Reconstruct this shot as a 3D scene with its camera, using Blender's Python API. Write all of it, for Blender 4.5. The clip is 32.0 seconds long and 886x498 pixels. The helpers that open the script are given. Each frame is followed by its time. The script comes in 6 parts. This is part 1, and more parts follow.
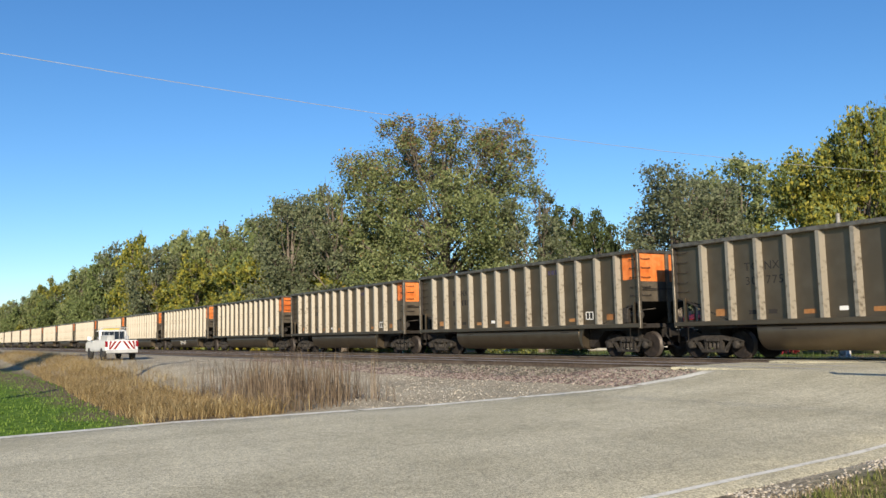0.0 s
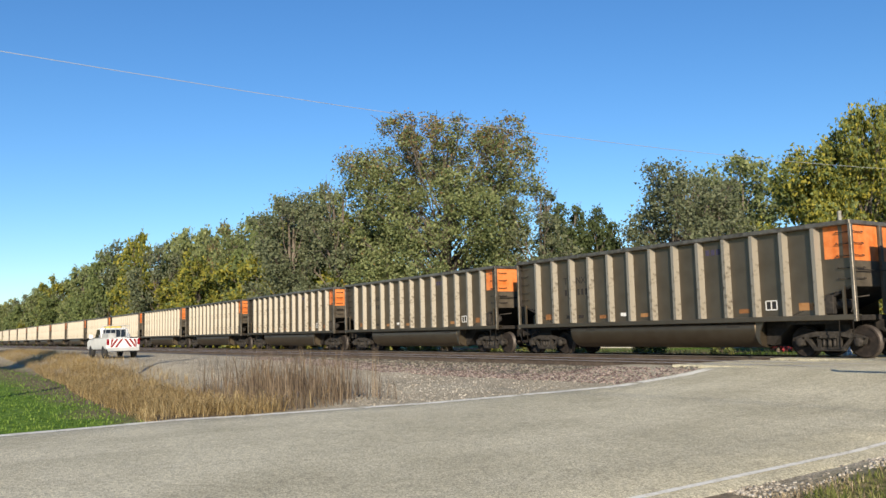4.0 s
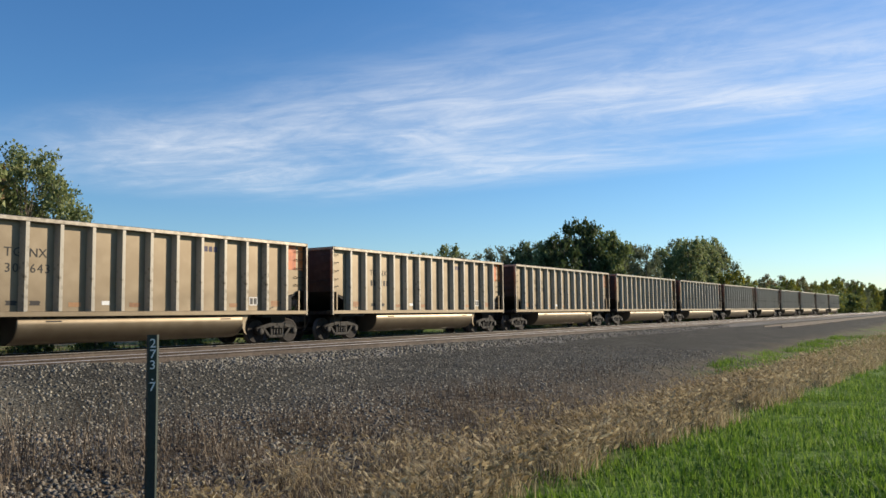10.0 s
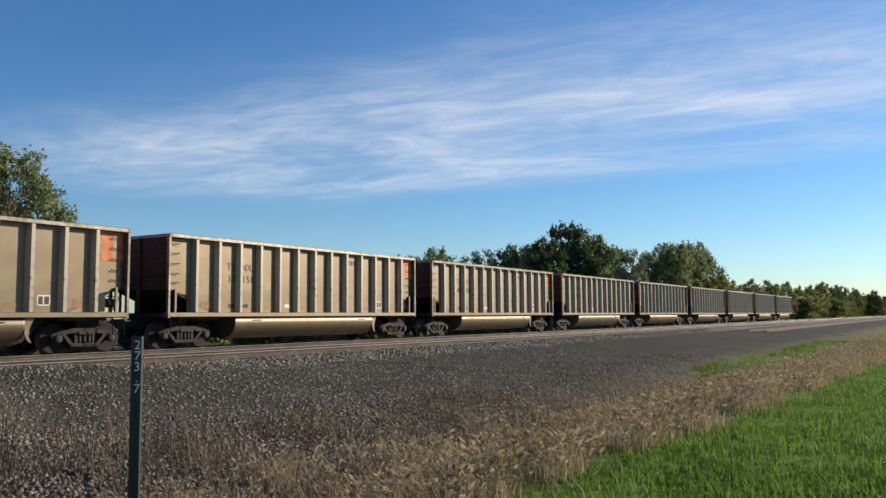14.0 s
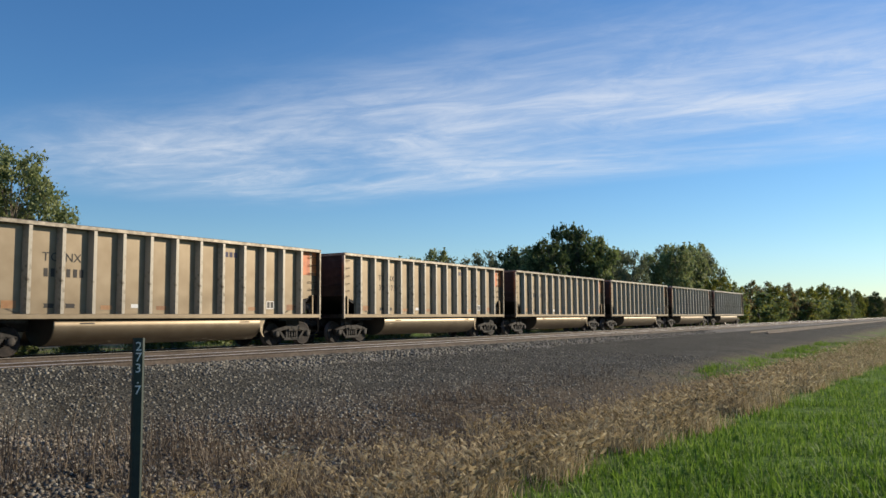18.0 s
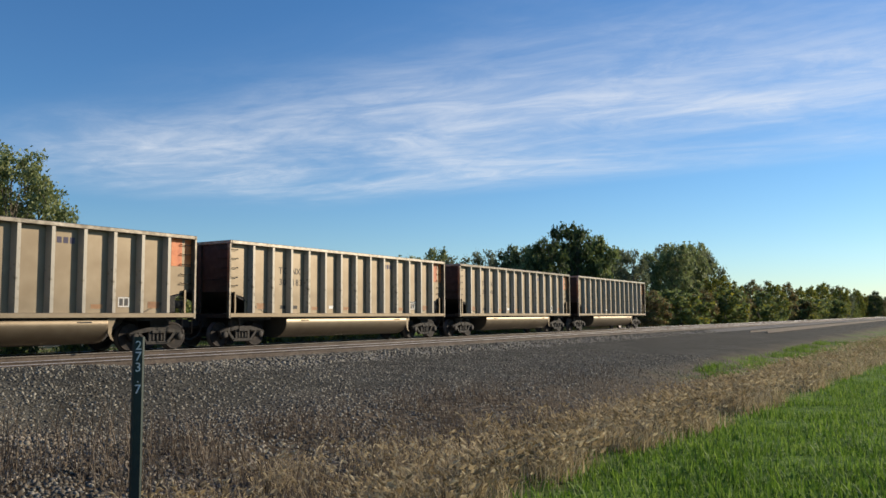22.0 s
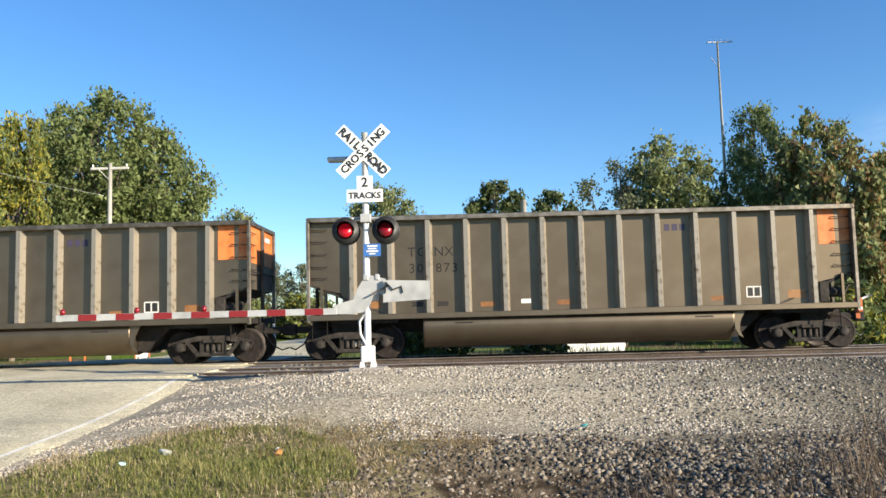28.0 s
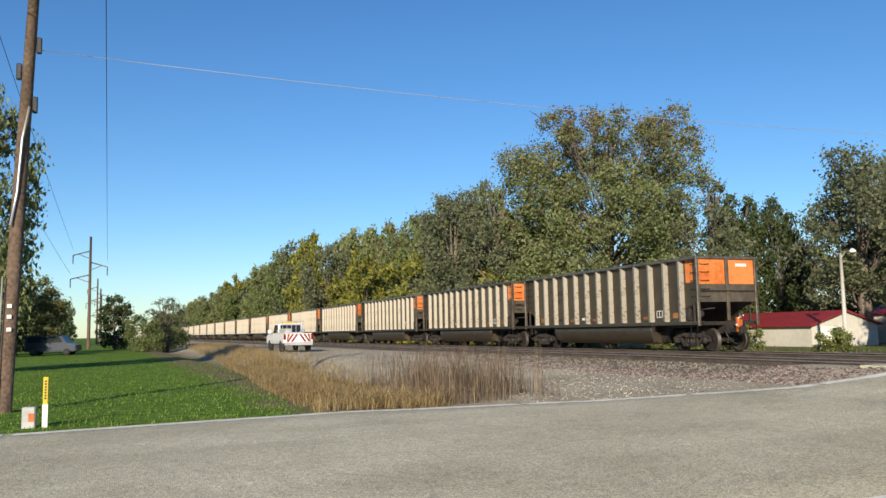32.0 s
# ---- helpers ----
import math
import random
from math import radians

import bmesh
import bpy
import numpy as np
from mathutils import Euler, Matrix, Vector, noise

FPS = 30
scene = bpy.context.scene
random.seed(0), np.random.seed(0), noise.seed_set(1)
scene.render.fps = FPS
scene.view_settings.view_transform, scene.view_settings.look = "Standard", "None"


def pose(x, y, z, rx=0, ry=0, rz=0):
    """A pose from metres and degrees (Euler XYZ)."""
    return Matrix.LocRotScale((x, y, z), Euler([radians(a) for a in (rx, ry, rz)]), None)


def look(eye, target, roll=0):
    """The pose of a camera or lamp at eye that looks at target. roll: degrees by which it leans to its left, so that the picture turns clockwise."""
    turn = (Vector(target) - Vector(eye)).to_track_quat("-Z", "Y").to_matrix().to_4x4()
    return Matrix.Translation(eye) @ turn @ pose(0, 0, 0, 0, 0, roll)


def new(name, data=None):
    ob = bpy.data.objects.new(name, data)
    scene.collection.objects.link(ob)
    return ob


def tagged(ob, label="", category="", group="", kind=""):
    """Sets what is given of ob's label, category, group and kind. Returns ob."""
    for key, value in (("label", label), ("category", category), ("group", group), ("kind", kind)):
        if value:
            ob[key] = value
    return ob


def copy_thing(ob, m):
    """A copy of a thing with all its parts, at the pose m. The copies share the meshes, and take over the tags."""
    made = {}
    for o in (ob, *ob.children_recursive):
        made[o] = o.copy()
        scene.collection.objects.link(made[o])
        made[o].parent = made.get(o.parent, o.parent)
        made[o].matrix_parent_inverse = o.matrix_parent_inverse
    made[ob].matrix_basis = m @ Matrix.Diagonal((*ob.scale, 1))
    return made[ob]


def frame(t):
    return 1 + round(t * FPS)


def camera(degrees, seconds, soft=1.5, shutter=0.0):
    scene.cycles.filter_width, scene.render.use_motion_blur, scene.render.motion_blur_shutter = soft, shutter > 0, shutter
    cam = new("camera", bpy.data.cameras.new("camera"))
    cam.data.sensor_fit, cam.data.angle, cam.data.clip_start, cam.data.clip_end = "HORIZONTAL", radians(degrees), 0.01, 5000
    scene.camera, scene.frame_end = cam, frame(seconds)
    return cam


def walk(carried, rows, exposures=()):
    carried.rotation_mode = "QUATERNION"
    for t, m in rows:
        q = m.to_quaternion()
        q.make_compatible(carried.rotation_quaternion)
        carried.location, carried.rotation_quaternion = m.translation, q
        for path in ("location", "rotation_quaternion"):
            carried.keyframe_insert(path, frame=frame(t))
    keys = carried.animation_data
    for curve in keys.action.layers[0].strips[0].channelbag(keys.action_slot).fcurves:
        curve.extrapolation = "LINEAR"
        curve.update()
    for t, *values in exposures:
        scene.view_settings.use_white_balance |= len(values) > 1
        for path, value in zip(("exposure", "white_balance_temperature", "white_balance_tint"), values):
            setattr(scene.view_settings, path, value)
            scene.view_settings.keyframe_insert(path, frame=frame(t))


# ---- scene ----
cam = camera(57.1, 32.0)
EYE = (0.0, 0.0, 1.04)
PATH = [
    (0.0, 56.40, 5.90, 1.33),
    (0.5, 56.43, 5.81, 1.34),
    (1.0, 56.45, 5.78, 1.35),
    (1.5, 56.45, 5.76, 1.36),
    (2.0, 56.46, 5.76, 1.36),
    (2.5, 56.47, 5.75, 1.37),
    (4.5, 56.49, 5.75, 1.37),
    (5.0, 56.51, 5.94, 1.43),
    (5.5, 48.87, 5.20, 1.50),
    (6.0, 38.24, 5.24, 1.56),
    (6.5, 27.89, 4.95, 1.62),
    (6.8, 15.05, 4.81, 1.82),
    (7.0, 6.98, 4.52, 1.75),
    (7.5, -11.19, 4.62, 1.64),
    (7.6, -14.20, 4.58, 1.66),
    (8.0, -26.06, 4.76, 1.59),
    (8.2, -31.77, 4.65, 1.40),
    (8.5, -37.51, 4.65, 1.48),
    (9.0, -46.70, 4.47, 1.08),
    (9.5, -52.90, 4.49, 0.88),
    (10.0, -57.42, 4.54, 0.66),
    (10.5, -57.89, 4.37, 0.54),
    (11.0, -58.41, 4.68, 0.40),
    (12.0, -58.36, 4.72, 0.40),
    (13.0, -58.35, 4.75, 0.40),
    (14.0, -58.36, 4.73, 0.38),
    (14.5, -58.34, 4.74, 0.37),
    (16.5, -58.30, 4.79, 0.38),
    (17.0, -58.27, 4.82, 0.39),
    (18.0, -58.28, 4.84, 0.38),
    (19.0, -58.32, 4.76, 0.33),
    (20.0, -58.30, 4.78, 0.35),
    (21.0, -58.29, 4.77, 0.35),
    (22.0, -58.29, 4.78, 0.36),
    (22.5, -58.17, 4.78, 0.41),
    (23.0, -55.41, 4.67, 0.46),
    (23.5, -51.35, 4.55, 0.50),
    (24.0, -48.28, 4.49, 0.52),
    (24.5, -45.03, 4.51, 0.51),
    (26.5, -21.83, 4.04, 0.78),
    (27.0, -12.55, 4.54, 1.16),
    (27.5, -4.52, 4.87, 1.32),
    (28.0, 0.81, 4.95, 1.46),
    (28.5, 8.53, 5.11, 1.56),
    (29.0, 18.37, 5.38, 1.40),
    (29.5, 24.66, 5.55, 1.22),
    (29.6, 26.53, 5.34, 1.27),
    (30.0, 31.73, 5.47, 1.17),
    (30.5, 43.14, 5.46, 1.06),
    (31.0, 55.87, 5.53, 1.05),
    (31.5, 66.25, 5.72, 1.07),
    (32.0, 67.79, 5.74, 1.10),
]
EXPOSURES = [(0.0, 0.52), (5.0, 0.54), (7.0, 0.8), (8.0, 0.95), (9.0, 0.78), (10.0, 0.45), (12.0, 0.33), (22.0, 0.33), (24.2, 0.26), (26.5, 0.85), (27.0, 0.98), (28.0, 0.95), (29.0, 0.84), (30.0, 0.72), (31.0, 0.62), (32.0, 0.38)]
walk(cam, [(t, pose(*EYE, 90 + p, r, y)) for t, y, p, r in PATH], EXPOSURES)

# ---------------------------------------------------------------- light
SUN_EL, SUN_AZ = radians(20.5), math.atan2(-0.552, 0.834)
world = bpy.data.worlds.new("world")
scene.world = world
world.use_nodes = True


SKY_TINT = (1.05, 1.21, 1.39, 1)


def sky_nodes():
    nt = world.node_tree
    n, l = nt.nodes, nt.links
    n.clear()
    out, bg = n.new("ShaderNodeOutputWorld"), n.new("ShaderNodeBackground")
    sky = n.new("ShaderNodeTexSky")
    sky.sky_type, sky.sun_disc = "NISHITA", False
    sky.sun_elevation, sky.sun_rotation = SUN_EL, math.pi / 2 - SUN_AZ
    sky.air_density, sky.dust_density, sky.ozone_density = 1.0, 0.1, 3.0
    co = n.new("ShaderNodeTexCoord")
    # thin cirrus on a high plane: direction divided by its height
    sep = n.new("ShaderNodeSeparateXYZ")
    l.new(co.outputs["Generated"], sep.inputs[0])

    def calc(op, a, b=0.0, clamp=False):
        t = n.new("ShaderNodeMath")
        t.operation, t.use_clamp = op, clamp
        for sock, v in zip(t.inputs, (a, b)):
            if isinstance(v, (int, float)):
                sock.default_value = v
            else:
                l.new(v, sock)
        return t.outputs[0]

    def ramp(v, a, b):
        t = n.new("ShaderNodeMapRange")
        t.interpolation_type = "SMOOTHSTEP"
        t.inputs["From Min"].default_value, t.inputs["From Max"].default_value = a, b
        l.new(v, t.inputs["Value"])
        return t.outputs[0]

    up = calc("MAXIMUM", sep.outputs["Z"], 0.03)
    px, py = calc("DIVIDE", sep.outputs["X"], up), calc("DIVIDE", sep.outputs["Y"], up)
    flat = n.new("ShaderNodeCombineXYZ")
    l.new(px, flat.inputs[0])
    l.new(py, flat.inputs[1])
    mp = n.new("ShaderNodeMapping")
    mp.inputs["Rotation"].default_value = (0, 0, radians(24))
    mp.inputs["Scale"].default_value = (1.15, 0.62, 1)
    l.new(flat.outputs[0], mp.inputs["Vector"])

    def fog(scale, detail, rough, dist):
        no = n.new("ShaderNodeTexNoise")
        no.inputs["Scale"].default_value, no.inputs["Detail"].default_value = scale, detail
        no.inputs["Roughness"].default_value, no.inputs["Distortion"].default_value = rough, dist
        l.new(mp.outputs[0], no.inputs["Vector"])
        return no.outputs["Fac"]

    veil = ramp(fog(0.62, 8, 0.6, 0.5), 0.30, 0.78)
    wisps = ramp(fog(2.4, 9, 0.66, 0.9), 0.30, 0.74)
    bank = calc("MULTIPLY", ramp(px, 1.9, 3.2), calc("SUBTRACT", 1.0, ramp(px, 4.7, 6.0)))
    bank = calc("MULTIPLY", bank, calc("SUBTRACT", 1.0, ramp(py, 3.6, 6.2)))
    amount = calc("MULTIPLY", bank, calc("MULTIPLY", calc("ADD", calc("MULTIPLY", veil, 0.85), 0.12), calc("ADD", calc("MULTIPLY", wisps, 0.6), 0.4)), True)
    tint = n.new("ShaderNodeMix")
    tint.data_type, tint.blend_type = "RGBA", "MULTIPLY"
    tint.inputs["Factor"].default_value = 1.0
    tint.inputs["B"].default_value = SKY_TINT
    deep = n.new("ShaderNodeHueSaturation")
    deep.inputs["Saturation"].default_value, deep.inputs["Value"].default_value = 1.18, 1.0
    l.new(sky.outputs[0], deep.inputs["Color"])
    l.new(deep.outputs[0], tint.inputs["A"])
    mix = n.new("ShaderNodeMix")
    mix.data_type = "RGBA"
    mix.inputs["B"].default_value = (9.0, 9.3, 9.8, 1)
    l.new(amount, mix.inputs["Factor"])
    l.new(tint.outputs["Result"], mix.inputs["A"])
    bg.inputs["Strength"].default_value = 0.075
    l.new(mix.outputs["Result"], bg.inputs["Color"])
    l.new(bg.outputs[0], out.inputs[0])


sky_nodes()
sun = new("sun", bpy.data.lights.new("sun", "SUN"))
sun.data.energy, sun.data.angle, sun.data.color = 5.0, radians(0.5), (1.0, 0.87, 0.68)
sun.matrix_world = look((60 * math.cos(SUN_AZ), 60 * math.sin(SUN_AZ), 60 * math.tan(SUN_EL)), (0, 0, 0))


# ---------------------------------------------------------------- materials
def material(name, colors, scale=6.0, rough=0.8, bump=0.2, metal=0.0, big=0.4, spread=None, bump_scale=None, alpha_island=0.0, objrand=0.0, translucent=0.0):
    """Two or three colours broken up by noise at two scales, with relief of the finer one."""
    m = bpy.data.materials.new(name)
    m.use_nodes = True
    nt = m.node_tree
    n, l = nt.nodes, nt.links
    b = n["Principled BSDF"]
    co = n.new("ShaderNodeTexCoord")
    fine, wide = n.new("ShaderNodeTexNoise"), n.new("ShaderNodeTexNoise")
    fine.inputs["Scale"].default_value, fine.inputs["Detail"].default_value = scale, 6
    wide.inputs["Scale"].default_value, wide.inputs["Detail"].default_value = big, 4
    for t in (fine, wide):
        l.new(co.outputs["Object"], t.inputs["Vector"])
    add = n.new("ShaderNodeMath")
    add.operation = "MULTIPLY_ADD"
    add.inputs[1].default_value = 0.55
    l.new(fine.outputs["Fac"], add.inputs[0])
    half = n.new("ShaderNodeMath")
    half.operation = "MULTIPLY"
    half.inputs[1].default_value = 0.45
    l.new(wide.outputs["Fac"], half.inputs[0])
    l.new(half.outputs[0], add.inputs[2])
    last = add
    if alpha_island:
        geo = n.new("ShaderNodeNewGeometry")
        isl = n.new("ShaderNodeMath")
        isl.operation = "MULTIPLY_ADD"
        isl.inputs[1].default_value = alpha_island
        l.new(geo.outputs["Random Per Island"], isl.inputs[0])
        sub = n.new("ShaderNodeMath")
        sub.operation = "SUBTRACT"
        sub.inputs[1].default_value = alpha_island / 2
        l.new(last.outputs[0], sub.inputs[0])
        l.new(sub.outputs[0], isl.inputs[2])
        last = isl
    if objrand:
        oi = n.new("ShaderNodeObjectInfo")
        isl = n.new("ShaderNodeMath")
        isl.operation = "MULTIPLY_ADD"
        isl.inputs[1].default_value = objrand
        l.new(oi.outputs["Random"], isl.inputs[0])
        sub = n.new("ShaderNodeMath")
        sub.operation = "SUBTRACT"
        sub.inputs[1].default_value = objrand / 2
        l.new(last.outputs[0], sub.inputs[0])
        l.new(sub.outputs[0], isl.inputs[2])
        last = isl
    ramp = n.new("ShaderNodeValToRGB")
    lo, hi = spread or (0.36, 0.64)
    els = ramp.color_ramp.elements
    for k, c in enumerate(colors):
        at = lo + (hi - lo) * k / max(1, len(colors) - 1)
        e = els[k] if k < 2 else els.new(at)
        e.position, e.color = at, (*c, 1)
    l.new(last.outputs[0], ramp.inputs[0])
    l.new(ramp.outputs[0], b.inputs["Base Color"])
    b.inputs["Roughness"].default_value, b.inputs["Metallic"].default_value = rough, metal
    if bump:
        bp = n.new("ShaderNodeBump")
        bp.inputs["Strength"].default_value, bp.inputs["Distance"].default_value = bump, 0.05
        src = fine
        if bump_scale:
            src = n.new("ShaderNodeTexNoise")
            src.inputs["Scale"].default_value, src.inputs["Detail"].default_value = bump_scale, 4
            l.new(co.outputs["Object"], src.inputs["Vector"])
        l.new(src.outputs["Fac"], bp.inputs["Height"])
        l.new(bp.outputs[0], b.inputs["Normal"])
    if translucent:
        tr = n.new("ShaderNodeBsdfTranslucent")
        l.new(ramp.outputs[0], tr.inputs["Color"])
        mx = n.new("ShaderNodeMixShader")
        mx.inputs[0].default_value = translucent
        o = n["Material Output"]
        l.new(b.outputs[0], mx.inputs[1])
        l.new(tr.outputs[0], mx.inputs[2])
        l.new(mx.outputs[0], o.inputs[0])
    return m


def plain(name, color, rough=0.6, metal=0.0, glow=0.0):
    m = bpy.data.materials.new(name)
    m.use_nodes = True
    b = m.node_tree.nodes["Principled BSDF"]
    b.inputs["Base Color"].default_value = (*color, 1)
    b.inputs["Roughness"].default_value, b.inputs["Metallic"].default_value = rough, metal
    if glow:
        b.inputs["Emission Color"].default_value, b.inputs["Emission Strength"].default_value = (*color, 1), glow
    return m


def glass(name):
    m = plain(name, (0.02, 0.025, 0.03), 0.05)
    return m


M = {}


def asphalt_material():
    """Old chip-sealed asphalt: pale stones in the binder, darker wheel tracks, patches and fine cracks."""
    m = bpy.data.materials.new("asphalt")
    m.use_nodes = True
    nt = m.node_tree
    n, l = nt.nodes, nt.links
    b = n["Principled BSDF"]
    b.inputs["Roughness"].default_value = 0.9
    co = n.new("ShaderNodeTexCoord")

    def tex(kind, scale, out, **kw):
        t = n.new("ShaderNodeTex" + kind)
        t.inputs["Scale"].default_value = scale
        for k, v in kw.items():
            t.inputs[k].default_value = v
        l.new(co.outputs["Object"], t.inputs["Vector"])
        return t, t.outputs[out]

    def mixc(kind, fac, a, b_):
        t = n.new("ShaderNodeMix")
        t.data_type, t.blend_type = "RGBA", kind
        for sock, v in ((t.inputs["Factor"], fac), (t.inputs["A"], a), (t.inputs["B"], b_)):
            if isinstance(v, (int, float, tuple)):
                sock.default_value = v
            else:
                l.new(v, sock)
        return t.outputs["Result"]

    def rng(v, a, b_, c=0.0, d=1.0):
        t = n.new("ShaderNodeMapRange")
        for k, x in zip(("From Min", "From Max", "To Min", "To Max"), (a, b_, c, d)):
            t.inputs[k].default_value = x
        l.new(v, t.inputs["Value"])
        return t.outputs[0]

    chips, cell = tex("Voronoi", 55.0, "Color")
    grey = n.new("ShaderNodeSeparateColor")
    l.new(cell, grey.inputs[0])
    wide = tex("Noise", 0.45, "Fac", Detail=5.0)[1]
    mid = tex("Noise", 5.0, "Fac", Detail=6.0, Roughness=0.7)[1]
    base = mixc("MIX", rng(wide, 0.35, 0.65), (0.51, 0.47, 0.335, 1), (0.65, 0.605, 0.45, 1))
    base = mixc("MULTIPLY", 0.75, base, mixc("MIX", rng(mid, 0.3, 0.7), (0.70, 0.69, 0.67, 1), (1.06, 1.06, 1.06, 1)))
    base = mixc("MULTIPLY", 0.8, base, mixc("MIX", rng(grey.outputs[0], 0.15, 0.9), (0.52, 0.51, 0.49, 1), (1.28, 1.26, 1.20, 1)))
    # wheel tracks along the road
    sep = n.new("ShaderNodeSeparateXYZ")
    l.new(co.outputs["Object"], sep.inputs[0])
    wave = n.new("ShaderNodeMath")
    wave.operation = "MULTIPLY"
    wave.inputs[1].default_value = 3.4
    l.new(sep.outputs["X"], wave.inputs[0])
    sn = n.new("ShaderNodeMath")
    sn.operation = "SINE"
    l.new(wave.outputs[0], sn.inputs[0])
    base = mixc("MULTIPLY", rng(sn.outputs[0], 0.1, 1.0, 0.0, 0.22), base, (0.74, 0.73, 0.72, 1))
    crack = n.new("ShaderNodeTexVoronoi")
    crack.feature = "DISTANCE_TO_EDGE"
    crack.inputs["Scale"].default_value = 0.22
    warp = n.new("ShaderNodeMix")
    warp.data_type = "VECTOR"
    warp.inputs["Factor"].default_value = 0.12
    l.new(co.outputs["Object"], warp.inputs["A"])
    l.new(tex("Noise", 2.2, "Color", Detail=5.0)[1], warp.inputs["B"])
    l.new(warp.outputs["Result"], crack.inputs["Vector"])
    base = mixc("MULTIPLY", rng(crack.outputs["Distance"], 0.001, 0.004, 0.22, 0.0), base, (0.35, 0.33, 0.31, 1))
    l.new(base, b.inputs["Base Color"])
    bp = n.new("ShaderNodeBump")
    bp.inputs["Strength"].default_value, bp.inputs["Distance"].default_value = 0.5, 0.012
    l.new(chips.outputs["Distance"], bp.inputs["Height"])
    l.new(bp.outputs[0], b.inputs["Normal"])
    return m


M["asphalt"] = asphalt_material()
M["gravel"] = material("gravel", [(0.13, 0.115, 0.10), (0.27, 0.245, 0.21), (0.40, 0.37, 0.33)], 26.0, 0.95, 0.9, big=0.25, spread=(0.38, 0.62))
M["ballast"] = material("ballast", [(0.05, 0.045, 0.038), (0.115, 0.105, 0.09), (0.22, 0.20, 0.17)], 20.0, 0.95, 1.0, big=0.5)
M["orange_faded"] = material("orange_faded", [(0.20, 0.085, 0.028), (0.28, 0.125, 0.04), (0.33, 0.17, 0.065)], 6.0, 0.6, 0.03, big=1.2, objrand=0.25)
M["bankstone"] = material("bankstone", [(0.050, 0.039, 0.026), (0.125, 0.100, 0.070), (0.30, 0.255, 0.195)], 9.0, 0.95, 0.3, big=2.0, alpha_island=0.28)
M["palestone"] = material("palestone", [(0.22, 0.19, 0.145), (0.36, 0.315, 0.245), (0.52, 0.465, 0.38)], 9.0, 0.9, 0.2, big=2.0, alpha_island=0.5)
M["stone"] = material("stone", [(0.066, 0.057, 0.042), (0.138, 0.122, 0.092), (0.25, 0.225, 0.172)], 9.0, 0.9, 0.3, big=2.0, alpha_island=0.5)
M["pinkstone"] = material("pinkstone", [(0.09, 0.062, 0.054), (0.17, 0.122, 0.105), (0.30, 0.24, 0.21)], 9.0, 0.9, 0.3, big=2.0, alpha_island=0.5)
M["white_paint"] = material("white_paint", [(0.50, 0.465, 0.37), (0.74, 0.71, 0.61), (0.80, 0.78, 0.69)], 14.0, 0.8, 0.05, big=2.5)
M["rust"] = material("rust", [(0.045, 0.032, 0.023), (0.085, 0.062, 0.046), (0.13, 0.10, 0.075)], 14.0, 0.85, 0.2, big=1.0)
M["rail_top"] = material("rail_top", [(0.55, 0.53, 0.50), (0.7, 0.68, 0.65)], 8.0, 0.45, 0.02, 0.8, big=0.8)
M["tie"] = material("tie", [(0.06, 0.045, 0.033), (0.11, 0.085, 0.06), (0.17, 0.135, 0.10)], 10.0, 0.9, 0.4, big=1.5, objrand=0.2)
M["car_side"] = material("car_side", [(0.172, 0.136, 0.094), (0.192, 0.154, 0.108), (0.212, 0.172, 0.123)], 2.0, 0.51, 0.02, 0.93, big=0.5, objrand=0.22)
M["car_rib"] = material("car_rib", [(0.08, 0.063, 0.045), (0.19, 0.165, 0.128), (0.265, 0.236, 0.19), (0.31, 0.28, 0.23)], 5.0, 0.5, 0.03, 0.5, big=9.0, objrand=0.1, spread=(0.30, 0.48))
M["car_chord"] = material("car_chord", [(0.13, 0.108, 0.082), (0.22, 0.19, 0.15), (0.32, 0.28, 0.23)], 6.0, 0.46, 0.05, 0.8, big=1.6, objrand=0.15)
# shaded copy of the end wall colour, for front ends turned from the sun
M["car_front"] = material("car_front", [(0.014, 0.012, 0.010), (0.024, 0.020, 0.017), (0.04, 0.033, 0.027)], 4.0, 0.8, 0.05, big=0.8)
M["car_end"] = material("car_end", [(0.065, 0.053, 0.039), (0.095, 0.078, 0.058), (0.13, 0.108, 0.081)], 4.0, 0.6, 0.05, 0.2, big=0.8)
# underside steel and fittings, the shade beneath the car worked into the colour
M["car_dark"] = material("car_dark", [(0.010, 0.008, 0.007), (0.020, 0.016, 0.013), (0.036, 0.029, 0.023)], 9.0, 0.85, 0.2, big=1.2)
# truck castings, toned down to include shade from the car above
M["truck_frame"] = material("truck_frame", [(0.014, 0.011, 0.009), (0.030, 0.025, 0.020), (0.060, 0.050, 0.042)], 9.0, 0.85, 0.2, big=1.2)
M["orange"] = material("orange", [(0.42, 0.095, 0.018), (0.60, 0.155, 0.03), (0.68, 0.22, 0.06)], 5.0, 0.5, 0.05, big=0.9, objrand=0.2)
# wheel brown, darkened for the shade that the underframe throws
M["wheel"] = material("wheel", [(0.010, 0.007, 0.006), (0.020, 0.014, 0.011), (0.040, 0.029, 0.023)], 8.0, 0.85, 0.1, 0.1, big=2.0)
M["tread"] = plain("tread", (0.075, 0.062, 0.053), 0.55, 0.4)
M["coal"] = material("coal", [(0.008, 0.008, 0.008), (0.02, 0.02, 0.02)], 8.0, 0.7, 0.8)
M["mark"] = plain("mark", (0.022, 0.018, 0.015), 0.7)
M["mark_blue"] = plain("mark_blue", (0.045, 0.038, 0.075), 0.7)
M["mark_white"] = plain("mark_white", (0.72, 0.71, 0.68), 0.6)
